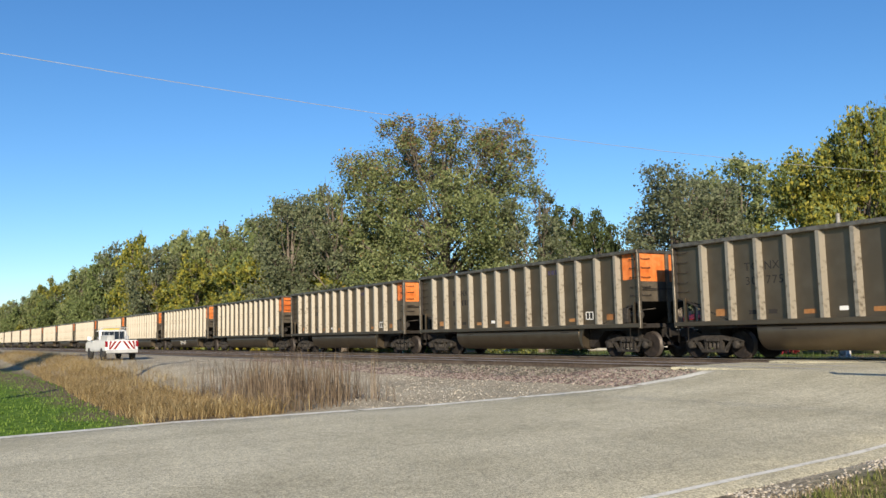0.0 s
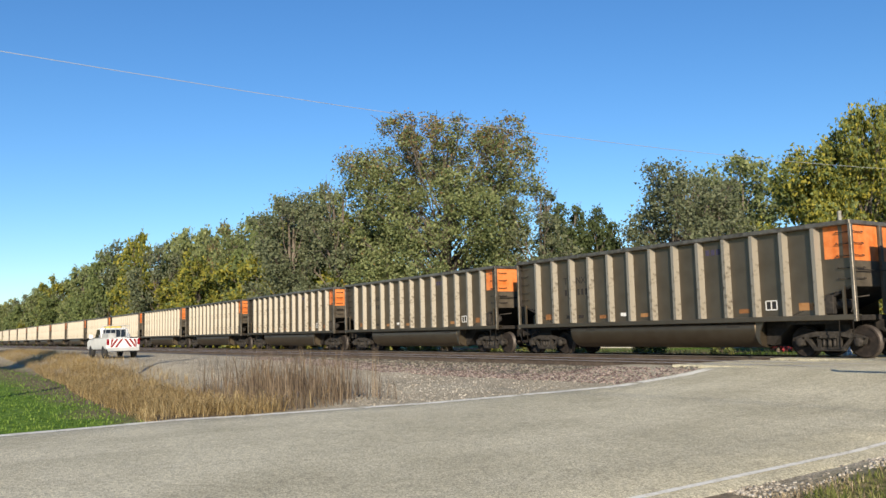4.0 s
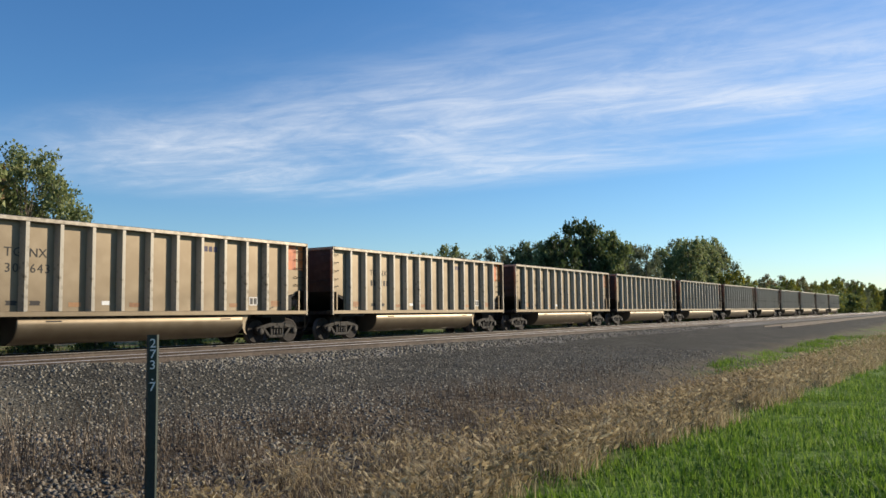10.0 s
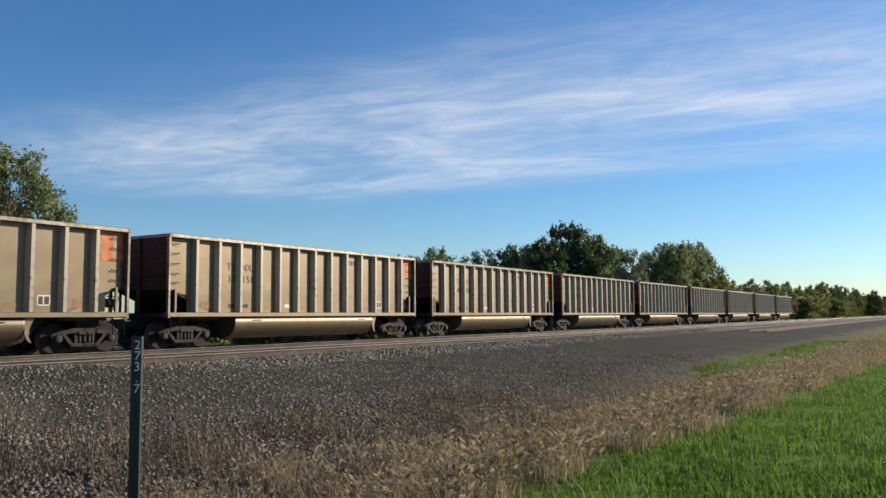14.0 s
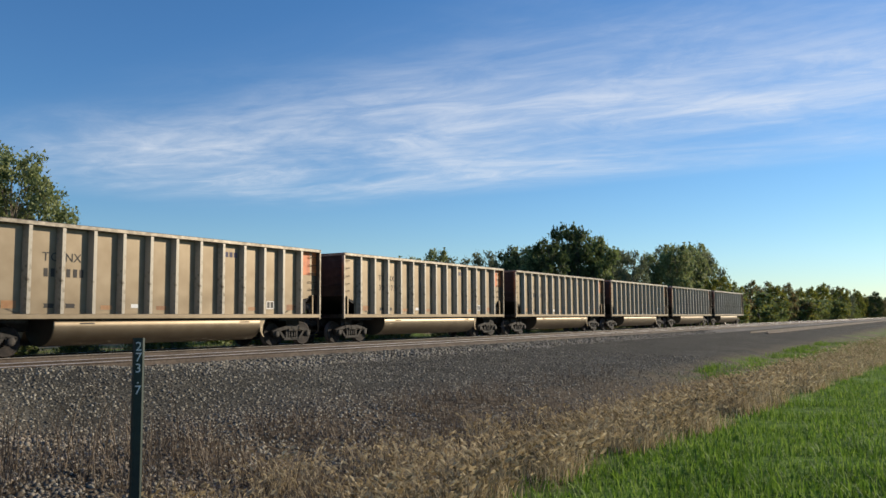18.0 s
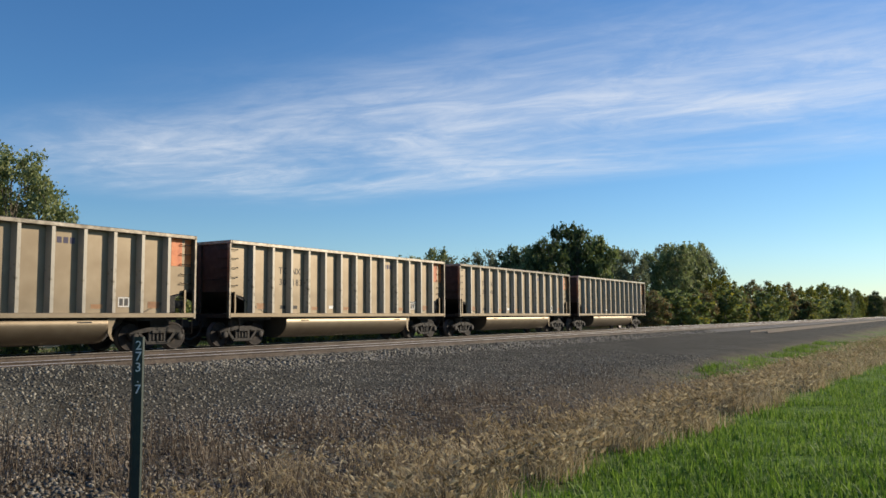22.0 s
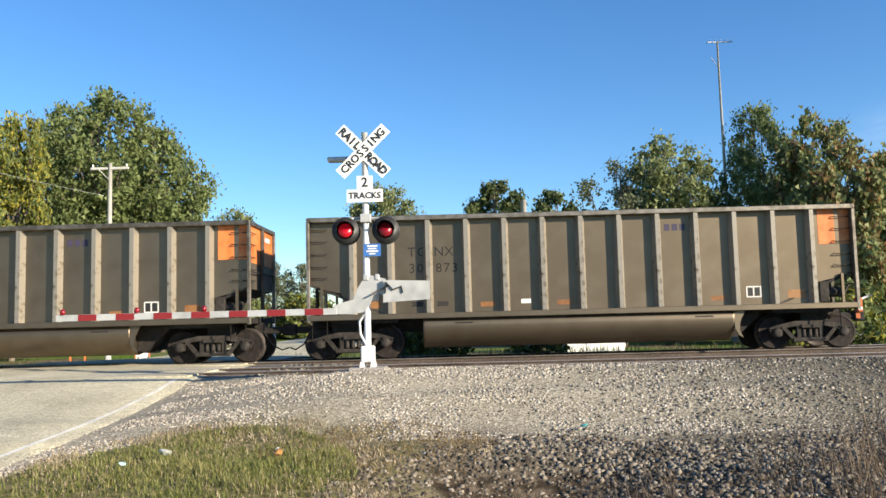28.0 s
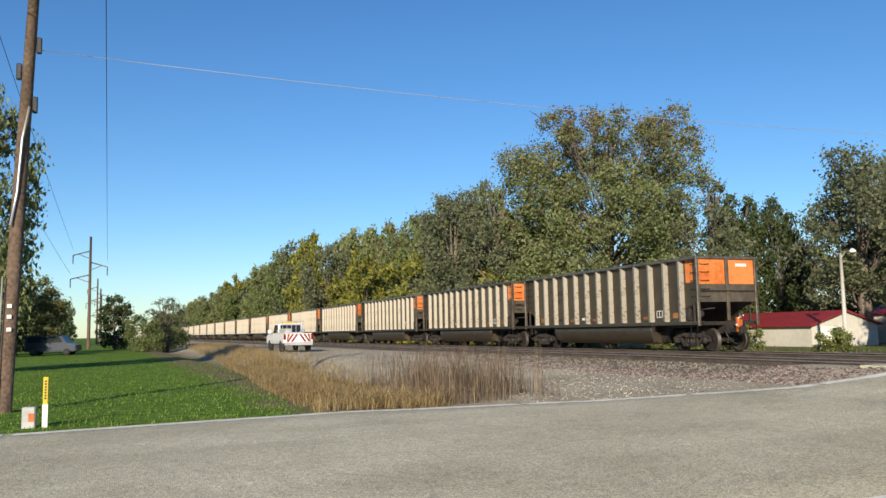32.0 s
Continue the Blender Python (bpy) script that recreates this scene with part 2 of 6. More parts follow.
M["silver"] = material("silver", [(0.34, 0.345, 0.335), (0.43, 0.435, 0.425), (0.49, 0.49, 0.48)], 5.0, 0.5, 0.03, 0.1, big=1.2)
M["black"] = material("black", [(0.012, 0.012, 0.012), (0.03, 0.03, 0.03)], 10.0, 0.5, 0.05)
M["red_tape"] = plain("red_tape", (0.22, 0.016, 0.018), 0.45)
M["red_lens"] = plain("red_lens", (0.22, 0.006, 0.014), 0.25)
M["red_lit"] = plain("red_lit", (0.42, 0.005, 0.016), 0.3, 0, 0.16)
M["sign_white"] = material("sign_white", [(0.70, 0.70, 0.68), (0.82, 0.82, 0.80)], 4.0, 0.4, 0.0, big=1.0)
M["sign_blue"] = plain("sign_blue", (0.05, 0.16, 0.45), 0.4)
M["post_green"] = material("post_green", [(0.008, 0.018, 0.013), (0.018, 0.032, 0.022)], 20.0, 0.6, 0.05)
M["pole_wood"] = material("pole_wood", [(0.06, 0.04, 0.028), (0.12, 0.08, 0.055), (0.17, 0.12, 0.085)], 12.0, 0.9, 0.5, big=1.0)
M["pole_grey"] = material("pole_grey", [(0.44, 0.42, 0.38), (0.60, 0.57, 0.52)], 10.0, 0.9, 0.2, big=1.0)
M["bark"] = material("bark", [(0.07, 0.055, 0.042), (0.15, 0.12, 0.095), (0.22, 0.19, 0.155)], 7.0, 0.95, 0.6, big=1.0)
M["roof_red"] = material("roof_red", [(0.22, 0.018, 0.022), (0.32, 0.03, 0.035)], 3.0, 0.45, 0.05, 0.1, big=0.7)
M["siding"] = material("siding", [(0.52, 0.50, 0.44), (0.62, 0.60, 0.53)], 3.0, 0.6, 0.05, big=0.5)
M["yellow"] = material("yellow", [(0.60, 0.42, 0.02), (0.72, 0.52, 0.04)], 6.0, 0.4, 0.02)
M["glass"] = glass("glass")
M["tyre"] = material("tyre", [(0.012, 0.012, 0.012), (0.03, 0.03, 0.03)], 12.0, 0.8, 0.1)
M["truck_white"] = material("truck_white", [(0.70, 0.70, 0.70), (0.80, 0.80, 0.80)], 2.0, 0.25, 0.0, big=0.6)
M["wire"] = plain("wire", (0.03, 0.03, 0.03), 0.5)
M["wire_bright"] = plain("wire_bright", (0.6, 0.6, 0.6), 0.35, 0.6)


def leafy(name, colors, tr=0.4):
    M[name] = material(name, colors, 1.2, 0.75, 0.0, big=0.25, alpha_island=0.55, translucent=tr, spread=(0.25, 0.75))


leafy("leaf_green", [(0.092, 0.122, 0.038), (0.162, 0.205, 0.066), (0.25, 0.29, 0.105)])
leafy("leaf_olive", [(0.115, 0.148, 0.053), (0.21, 0.245, 0.09), (0.32, 0.34, 0.15)])
leafy("leaf_yellow", [(0.11, 0.13, 0.018), (0.24, 0.24, 0.034), (0.42, 0.36, 0.055)])
leafy("leaf_rust", [(0.10, 0.075, 0.03), (0.20, 0.14, 0.055), (0.33, 0.19, 0.08)])
leafy("leaf_red", [(0.16, 0.012, 0.018), (0.30, 0.022, 0.035), (0.42, 0.05, 0.06)])
leafy("leaf_dark", [(0.036, 0.056, 0.018), (0.068, 0.096, 0.030), (0.115, 0.145, 0.048)])
leafy("leaf_pale", [(0.095, 0.115, 0.058), (0.155, 0.178, 0.092), (0.23, 0.245, 0.14)])
leafy("blade_green", [(0.065, 0.125, 0.012), (0.13, 0.225, 0.024), (0.23, 0.32, 0.055)], 0.4)
leafy("blade_dry", [(0.18, 0.12, 0.045), (0.37, 0.26, 0.11), (0.55, 0.43, 0.22)], 0.4)
leafy("blade_gold", [(0.19, 0.14, 0.07), (0.38, 0.295, 0.165), (0.60, 0.50, 0.32)], 0.4)
leafy("blade_brown", [(0.075, 0.050, 0.030), (0.145, 0.102, 0.064), (0.24, 0.18, 0.115)], 0.2)
leafy("blade_verge", [(0.14, 0.17, 0.035), (0.25, 0.265, 0.07), (0.40, 0.35, 0.15)], 0.5)
leafy("blade_pale", [(0.22, 0.17, 0.10), (0.38, 0.30, 0.18), (0.55, 0.46, 0.31)], 0.2)


# ---------------------------------------------------------------- mesh helpers
def part(name, bm, mat, parent=None, label="", at=None):
    """Links a bmesh as one mesh object, under a thing or a part."""
    me = bpy.data.meshes.new(name)
    bm.normal_update()
    bm.to_mesh(me)
    bm.free()
    return mesh_part(name, me, mat, parent, label, at)


def mesh_part(name, me, mat, parent=None, label="", at=None):
    if mat and not me.materials:
        for x in mat if isinstance(mat, (list, tuple)) else (mat,):
            me.materials.append(M[x])
    ob = new(name, me)
    if parent:
        ob.parent = parent
    if at is not None:
        ob.matrix_basis = at
    if label:
        ob["label"] = label
    return ob


def empty(name, m=None):
    ob = new(name)
    ob.empty_display_size = 0.2
    if m is not None:
        ob.matrix_basis = m
    return ob


def box(bm, x0, y0, z0, x1, y1, z1, bevel=0.0, mi=0):
    v = [bm.verts.new(p) for p in ((x0, y0, z0), (x1, y0, z0), (x1, y1, z0), (x0, y1, z0), (x0, y0, z1), (x1, y0, z1), (x1, y1, z1), (x0, y1, z1))]
    fs = [bm.faces.new([v[i] for i in f]) for f in ((3, 2, 1, 0), (4, 5, 6, 7), (0, 1, 5, 4), (1, 2, 6, 5), (2, 3, 7, 6), (3, 0, 4, 7))]
    for f in fs:
        f.material_index = mi
    if bevel:
        es = list({e for f in fs for e in f.edges})
        r = bmesh.ops.bevel(bm, geom=es, offset=bevel, segments=1, affect="EDGES", profile=0.5)
        for f in r["faces"]:
            f.material_index = mi
    return v


def prism(bm, outline, a, b, axis="y", mi=0):
    """An outline of two coordinates swept from a to b along the axis."""
    def p(u, w, k):
        return {"y": (u, k, w), "x": (k, u, w), "z": (u, w, k)}[axis]
    lo = [bm.verts.new(p(u, w, a)) for u, w in outline]
    hi = [bm.verts.new(p(u, w, b)) for u, w in outline]
    n = len(outline)
    fs = [bm.faces.new(lo), bm.faces.new(list(reversed(hi)))]
    for i in range(n):
        fs.append(bm.faces.new((lo[i], hi[i], hi[(i + 1) % n], lo[(i + 1) % n])))
    for f in fs:
        f.material_index = mi
    bmesh.ops.recalc_face_normals(bm, faces=fs)
    return fs


def tube(bm, pts, radii, seg=6, cap=True, mi=0):
    """A round bar through the points."""
    pts = [Vector(p) for p in pts]
    if not isinstance(radii, (list, tuple)):
        radii = [radii] * len(pts)
    rings = []
    prev = None
    for i, p in enumerate(pts):
        d = (pts[min(i + 1, len(pts) - 1)] - pts[max(i - 1, 0)]).normalized()
        ref = prev or (Vector((0, 0, 1)) if abs(d.z) < 0.9 else Vector((1, 0, 0)))
        u = d.cross(ref).normalized()
        w = u.cross(d)
        prev = w
        rings.append([bm.verts.new(p + radii[i] * (math.cos(2 * math.pi * k / seg) * u + math.sin(2 * math.pi * k / seg) * w)) for k in range(seg)])
    fs = []
    for a, b in zip(rings, rings[1:]):
        for k in range(seg):
            fs.append(bm.faces.new((a[k], a[(k + 1) % seg], b[(k + 1) % seg], b[k])))
    for f in fs:
        f.smooth = True
    if cap and seg > 2:
        fs.append(bm.faces.new(rings[0]))
        fs.append(bm.faces.new(list(reversed(rings[-1]))))
    for f in fs:
        f.material_index = mi
    return fs


def lathe(bm, profile, seg=20, axis="y", at=(0, 0, 0), mi=0):
    """A profile of (radius, along) pairs turned round the axis."""
    o = Vector(at)
    rings = []
    for r, k in profile:
        ring = []
        for i in range(seg):
            c, s = r * math.cos(2 * math.pi * i / seg), r * math.sin(2 * math.pi * i / seg)
            ring.append(bm.verts.new(o + Vector({"y": (c, k, s), "x": (k, c, s), "z": (c, s, k)}[axis])))
        rings.append(ring)
    fs = []
    for a, b in zip(rings, rings[1:]):
        for k in range(seg):
            fs.append(bm.faces.new((a[k], a[(k + 1) % seg], b[(k + 1) % seg], b[k])))
    fs.append(bm.faces.new(rings[0]))
    fs.append(bm.faces.new(rings[-1]))
    for f in fs:
        f.material_index = mi
    bmesh.ops.recalc_face_normals(bm, faces=fs)
    for f in fs[:-2]:
        f.smooth = True
    return fs


def sheet_mesh(name, verts, faces, mat, smooth=False):
    me = bpy.data.meshes.new(name)
    me.from_pydata(verts, [], faces)
    for x in mat if isinstance(mat, (list, tuple)) else (mat,):
        me.materials.append(M[x])
    if smooth:
        me.polygons.foreach_set("use_smooth", [True] * len(faces))
    me.update()
    return me


def soup(name, V, per, mat, smooth=False):
    """A mesh of many loose faces: V is (faces*per, 3) points, per corners to a face."""
    n = len(V) // per
    me = bpy.data.meshes.new(name)
    me.vertices.add(len(V))
    me.vertices.foreach_set("co", np.ascontiguousarray(V, dtype=np.float32).ravel())
    me.loops.add(len(V))
    me.loops.foreach_set("vertex_index", np.arange(len(V), dtype=np.int32))
    me.polygons.add(n)
    me.polygons.foreach_set("loop_start", np.arange(0, len(V), per, dtype=np.int32))
    me.materials.append(M[mat])
    me.update(calc_edges=True)
    me.validate()
    return me


def words(text, size, depth=0.004, align="CENTER", bold=0.0):
    """Lettering as a mesh, standing in the x-z plane and facing -y."""
    cu = bpy.data.curves.new("lettering", "FONT")
    cu.body, cu.size, cu.align_x, cu.align_y, cu.extrude, cu.resolution_u, cu.offset = text, size, align, "CENTER", depth, 2, bold
    ob = bpy.data.objects.new("lettering", cu)
    scene.collection.objects.link(ob)
    dg = bpy.context.evaluated_depsgraph_get()
    me = bpy.data.meshes.new_from_object(ob.evaluated_get(dg))
    bpy.data.objects.remove(ob)
    me.transform(Matrix.Rotation(math.pi / 2, 4, "X"))
    me.name = "lettering"
    return me


# ---------------------------------------------------------------- the ground
PY = [-900, -60, 3, 6, 10, 14, 16.0, 17.2, 26.0, 28.1, 40, 900]
PZ = [-0.68, -0.68, -0.67, -0.66, -0.56, -0.42, -0.34, -0.30, -0.30, -0.50, -0.60, -0.60]
ROAD_R = -5.58
ROAD_Y = [-60, -3, 1.1, 4.8, 6.8, 9.4, 12.6, 14.3, 17.3, 60]
ROAD_L = [-15.6, -16.6, -17.1, -17.4, -16.9, -16.2, -15.1, -14.3, -13.7, -13.4]


def lerp(v, xs, ys):
    if v <= xs[0]:
        return ys[0]
    for i in range(1, len(xs)):
        if v <= xs[i]:
            return ys[i - 1] + (ys[i] - ys[i - 1]) * (v - xs[i - 1]) / (xs[i] - xs[i - 1])
    return ys[-1]


def step(a, b, v):
    t = min(1.0, max(0.0, (v - a) / (b - a)))
    return t * t * (3 - 2 * t)


def road_z(y):
    return lerp(y, [-900, 3, 6, 10, 12.8, 14.2, 16.0, 17.1, 27.0, 34, 900], [-0.66, -0.655, -0.645, -0.58, -0.46, -0.37, -0.20, -0.045, -0.045, -0.30, -0.50])


def ground_z(x, y):
    z = lerp(y, PY, PZ)
    # gravel pad round the crossing signal
    pad = step(-5.9, -5.5, x) * (1 - step(8.0, 20.0, x)) * step(10.8, 14.6, y)
    far = lerp(x, [-1.0, 2.5], [18.0, 16.0])
    pad *= 1 - step(far - 0.5, far, y)
    u = min(1.0, max(0.0, (x + 5.6) / 3.6))
    z += pad * ((road_z(y) - 0.02) * (1 - u) + u * lerp(y, [15.2, 15.7, 17.7], [0.15, 0.13, -0.10]) - z)
    # gravel bench along the track beyond the road
    bench = (1 - step(-40.0, -24.0, x)) * step(8.4, 10.6, y) * (1 - step(16.4, 17.2, y))
    z += bench * (-0.14 - z)
    # ditch between the bank and the lawn
    z -= 0.28 * step(-3.0, 1.0, x) * step(3.6, 5.4, y) * (1 - step(6.5, 9.0, y))
    z -= 0.25 * (1 - step(-21.0, -18.0, x)) * step(5.0, 6.4, y) * (1 - step(7.0, 8.6, y))
    # hollow of the culvert beside the grass patch
    z -= 0.45 * math.exp(-((x - 0.8) / 1.3) ** 2 - ((y - 8.6) / 1.0) ** 2)
    # under the road
    inside = step(-19.0, -17.2, x) * (1 - step(-5.5, -5.0, x))
    z += inside * ((road_z(y) if y < 18.6 else min(z, road_z(y))) - 0.03 - z)
    # hummocks of the mown grass
    if 3 < x < 60 and -4 < y < 5:
        z += 0.05 * noise.noise(Vector((x * 1.1, y * 1.1, 4)))
    if abs(x) < 45 and -8 < y < 18:
        z += 0.035 * noise.noise(Vector((x * 0.7, y * 0.7, 0))) * (1 - inside)
    return z


def graded(a, b, fine0, fine1, step_, grow=1.35):
    v = list(np.arange(fine0, fine1 + 1e-6, step_))
    s, k = step_, fine1
    while k < b:
        s *= grow
        k += s
        v.append(min(k, b))
    s, k = step_, fine0
    while k > a:
        s *= grow
        k -= s
        v.insert(0, max(k, a))
    return v


def surface(name, xs, ys, zf, mat, keep=None):
    verts = [(x, y, zf(x, y)) for y in ys for x in xs]
    n = len(xs)
    faces = []
    for j in range(len(ys) - 1):
        for i in range(n - 1):
            if keep is None or keep((xs[i] + xs[i + 1]) / 2, (ys[j] + ys[j + 1]) / 2):
                faces.append((j * n + i, j * n + i + 1, (j + 1) * n + i + 1, (j + 1) * n + i))
    return mesh_part(name, sheet_mesh(name, verts, faces, mat, True), None)


def ground_zones():
    """Colours of the ground by what lies there: lawn, dry verge, gravel, with backlit shade painted into the gravel at
    the right.
    """
    m = bpy.data.materials.new("ground")
    m.use_nodes = True
    nt = m.node_tree
    n, l = nt.nodes, nt.links
    b = n["Principled BSDF"]
    b.inputs["Roughness"].default_value = 1.0
    b.inputs["Specular IOR Level"].default_value = 0.1
    co = n.new("ShaderNodeTexCoord")
    sep = n.new("ShaderNodeSeparateXYZ")
    l.new(co.outputs["Object"], sep.inputs[0])

    def nz(scale, detail=5):
        t = n.new("ShaderNodeTexNoise")
        t.inputs["Scale"].default_value, t.inputs["Detail"].default_value = scale, detail
        l.new(co.outputs["Object"], t.inputs["Vector"])
        return t.outputs["Fac"]

    def ramp(fac, cols, lo=0.36, hi=0.64):
        r = n.new("ShaderNodeValToRGB")
        for k, c in enumerate(cols):
            at = lo + (hi - lo) * k / (len(cols) - 1)
            e = r.color_ramp.elements[k] if k < 2 else r.color_ramp.elements.new(at)
            e.position, e.color = at, (*c, 1)
        l.new(fac, r.inputs[0])
        return r.outputs[0]

    def math_(op, a, b_):
        t = n.new("ShaderNodeMath")
        t.operation = op
        for s, v in zip(t.inputs, (a, b_)):
            if isinstance(v, (int, float)):
                s.default_value = v
            else:
                l.new(v, s)
        return t.outputs[0]

    def edge(v, a, b_):
        t = n.new("ShaderNodeMapRange")
        t.inputs["From Min"].default_value, t.inputs["From Max"].default_value = a, b_
        l.new(v, t.inputs["Value"])
        return t.outputs[0]

    def mix(f, a, b_):
        t = n.new("ShaderNodeMix")
        t.data_type = "RGBA"
        l.new(f, t.inputs["Factor"])
        l.new(a, t.inputs["A"])
        l.new(b_, t.inputs["B"])
        return t.outputs["Result"]

    wob = math_("MULTIPLY", math_("SUBTRACT", nz(0.5), 0.5), 2.6)
    x, y = math_("ADD", sep.outputs["X"], wob), math_("ADD", sep.outputs["Y"], wob)
    lawn = ramp(nz(5.0), [(0.055, 0.105, 0.012), (0.095, 0.175, 0.020), (0.15, 0.225, 0.036)])
    dry = ramp(nz(9.0), [(0.085, 0.062, 0.038), (0.17, 0.13, 0.08), (0.27, 0.21, 0.13)])
    stone = n.new("ShaderNodeTexVoronoi")
    stone.inputs["Scale"].default_value = 34.0
    l.new(co.outputs["Object"], stone.inputs["Vector"])
    bw = n.new("ShaderNodeSeparateColor")
    l.new(stone.outputs["Color"], bw.inputs[0])
    light = ramp(math_("ADD", math_("MULTIPLY", bw.outputs[0], 0.55), math_("MULTIPLY", nz(0.35), 0.45)), [(0.18, 0.156, 0.110), (0.35, 0.308, 0.224), (0.54, 0.482, 0.368)], 0.2, 0.8)
    # gravel with the shaded near sides of its backlit stones in the colour
    dark = ramp(math_("ADD", math_("MULTIPLY", bw.outputs[0], 0.6), math_("MULTIPLY", nz(0.6), 0.4)), [(0.022, 0.020, 0.015), (0.050, 0.046, 0.036), (0.14, 0.13, 0.105)], 0.25, 0.85)
    backlit_shade = edge(x, 1.5, 8.0)
    gravel = mix(backlit_shade, light, dark)
    verge = edge(y, 6.0, 8.5)
    c = mix(verge, dry, gravel)
    # dark soil of the ditch bank
    soil = ramp(nz(7.0), [(0.028, 0.021, 0.013), (0.075, 0.056, 0.037), (0.16, 0.125, 0.085)])
    bank = math_("MULTIPLY", edge(x, -1.6, -0.4), math_("SUBTRACT", 1.0, edge(y, 9.3, 11.6)))
    c = mix(math_("MULTIPLY", bank, math_("SUBTRACT", 1.0, edge(x, 14.0, 24.0))), c, soil)
    # thin turf under the patch beside the road
    dx, dy = math_("DIVIDE", math_("ADD", x, 3.0), 2.3), math_("DIVIDE", math_("SUBTRACT", y, 8.4), 3.6)
    oval = math_("ADD", math_("MULTIPLY", dx, dx), math_("MULTIPLY", dy, dy))
    turf = ramp(nz(8.0), [(0.075, 0.072, 0.026), (0.15, 0.135, 0.055), (0.25, 0.205, 0.10)])
    c = mix(math_("SUBTRACT", 1.0, edge(oval, 0.7, 1.4)), c, turf)
    green = math_("SUBTRACT", 1.0, edge(y, 3.2, 4.4))
    c = mix(green, c, lawn)
    # weedy green strip further along the ditch
    weedy = math_("MULTIPLY", edge(x, 22.0, 30.0), math_("SUBTRACT", 1.0, edge(y, 6.2, 8.0)))
    c = mix(math_("MULTIPLY", weedy, edge(nz(0.7), 0.45, 0.55)), c, lawn)
    # the far side of the line: rough grass
    c = mix(edge(y, 26.6, 29.0), c, mix(edge(nz(0.2), 0.42, 0.58), lawn, dry))
    l.new(c, b.inputs["Base Color"])
    bp = n.new("ShaderNodeBump")
    bp.inputs["Strength"].default_value, bp.inputs["Distance"].default_value = 0.45, 0.018
    l.new(stone.outputs["Distance"], bp.inputs["Height"])
    l.new(bp.outputs[0], b.inputs["Normal"])
    return m


M["ground"] = ground_zones()
gx = graded(-3000, 3000, -40, 45, 0.5)
gy = graded(-3000, 3000, -6, 30, 0.4)
tagged(surface("ground", gx, gy, ground_z, "ground"), "flat rural ground with lawn, dry verge and gravel", "ground", kind="structure")

ry = list(np.arange(-60, 5, 1.0)) + list(np.arange(5, 36, 0.3)) + list(np.arange(36, 120, 4.0))


def road():
    verts, faces = [], []
    for j, y in enumerate(ry):
        a, z = lerp(y, ROAD_Y, ROAD_L), road_z(y)
        wav = 0.10 * noise.noise(Vector((0, y * 1.7, 3)))
        for k in range(9):
            u = k / 8
            x = a + wav + (ROAD_R + 0.16 * noise.noise(Vector((5, y * 1.3, 0))) - a - wav) * u
            verts.append((x, y, z + 0.05 * (1 - (2 * u - 1) ** 2)))
        for x, dz in ((a + wav - 0.15, -0.04), (ROAD_R + 0.12, -0.035)):
            verts.append((x, y, z + dz))
        if j:
            p, q = (j - 1) * 11, j * 11
            for k in range(8):
                faces.append((p + k, p + k + 1, q + k + 1, q + k))
            faces.append((p + 9, p, q, q + 9))
            faces.append((p + 8, p + 10, q + 10, q + 8))
    ob = mesh_part("road", sheet_mesh("road", verts, faces, "asphalt", True), None)
    return tagged(ob, "worn pale grey asphalt road over the railway crossing", "road", kind="structure")


road()


def edge_line(x, y0, y1, w):
    verts, faces = [], []
    ys = np.arange(y0, y1, 0.12)
    for j, y in enumerate(ys):
        a = lerp(y, ROAD_Y, ROAD_L)
        u = (x - a) / (ROAD_R - a)
        z = road_z(y) + 0.05 * (1 - (2 * u - 1) ** 2) + 0.004
        ww = w * (0.5 + 0.12 * noise.noise(Vector((1, y * 6, 0))))
        verts += [(x - ww, y, z), (x + ww, y, z)]
        if j and noise.noise(Vector((7, y * 5.0, 1))) > -0.55:
            faces.append((2 * j - 2, 2 * j - 1, 2 * j + 1, 2 * j))
    ob = mesh_part("edge_line", sheet_mesh("edge_line", verts, faces, "white_paint"), None)
    return tagged(ob, "worn white edge line painted on the road", "road marking", kind="structure")


edge_line(-5.82, -20, 17.0, 0.105)


def left_line():
    verts, faces = [], []
    ys = np.arange(-20, 17.0, 0.15)
    for j, y in enumerate(ys):
        a = lerp(y, ROAD_Y, ROAD_L) + 0.32
        ww = 0.17 * (1 + 0.5 * noise.noise(Vector((2, y * 5, 0))))
        z = road_z(y) + 0.05 * (1 - (2 * 0.05 - 1) ** 2) + 0.004
        verts += [(a - ww, y, z), (a + ww, y, z + 0.002)]
        if j and noise.noise(Vector((9, y * 3.0, 1))) > -0.4:
            faces.append((2 * j - 2, 2 * j - 1, 2 * j + 1, 2 * j))
    tagged(mesh_part("edge_line", sheet_mesh("edge_line", verts, faces, "white_paint"), None), "worn white edge line painted on the road", "road marking", kind="structure")


left_line()

# ---------------------------------------------------------------- the two tracks
NEAR_Y, FAR_Y = 18.95, 23.26
T0, T1 = -420.0, 420.0


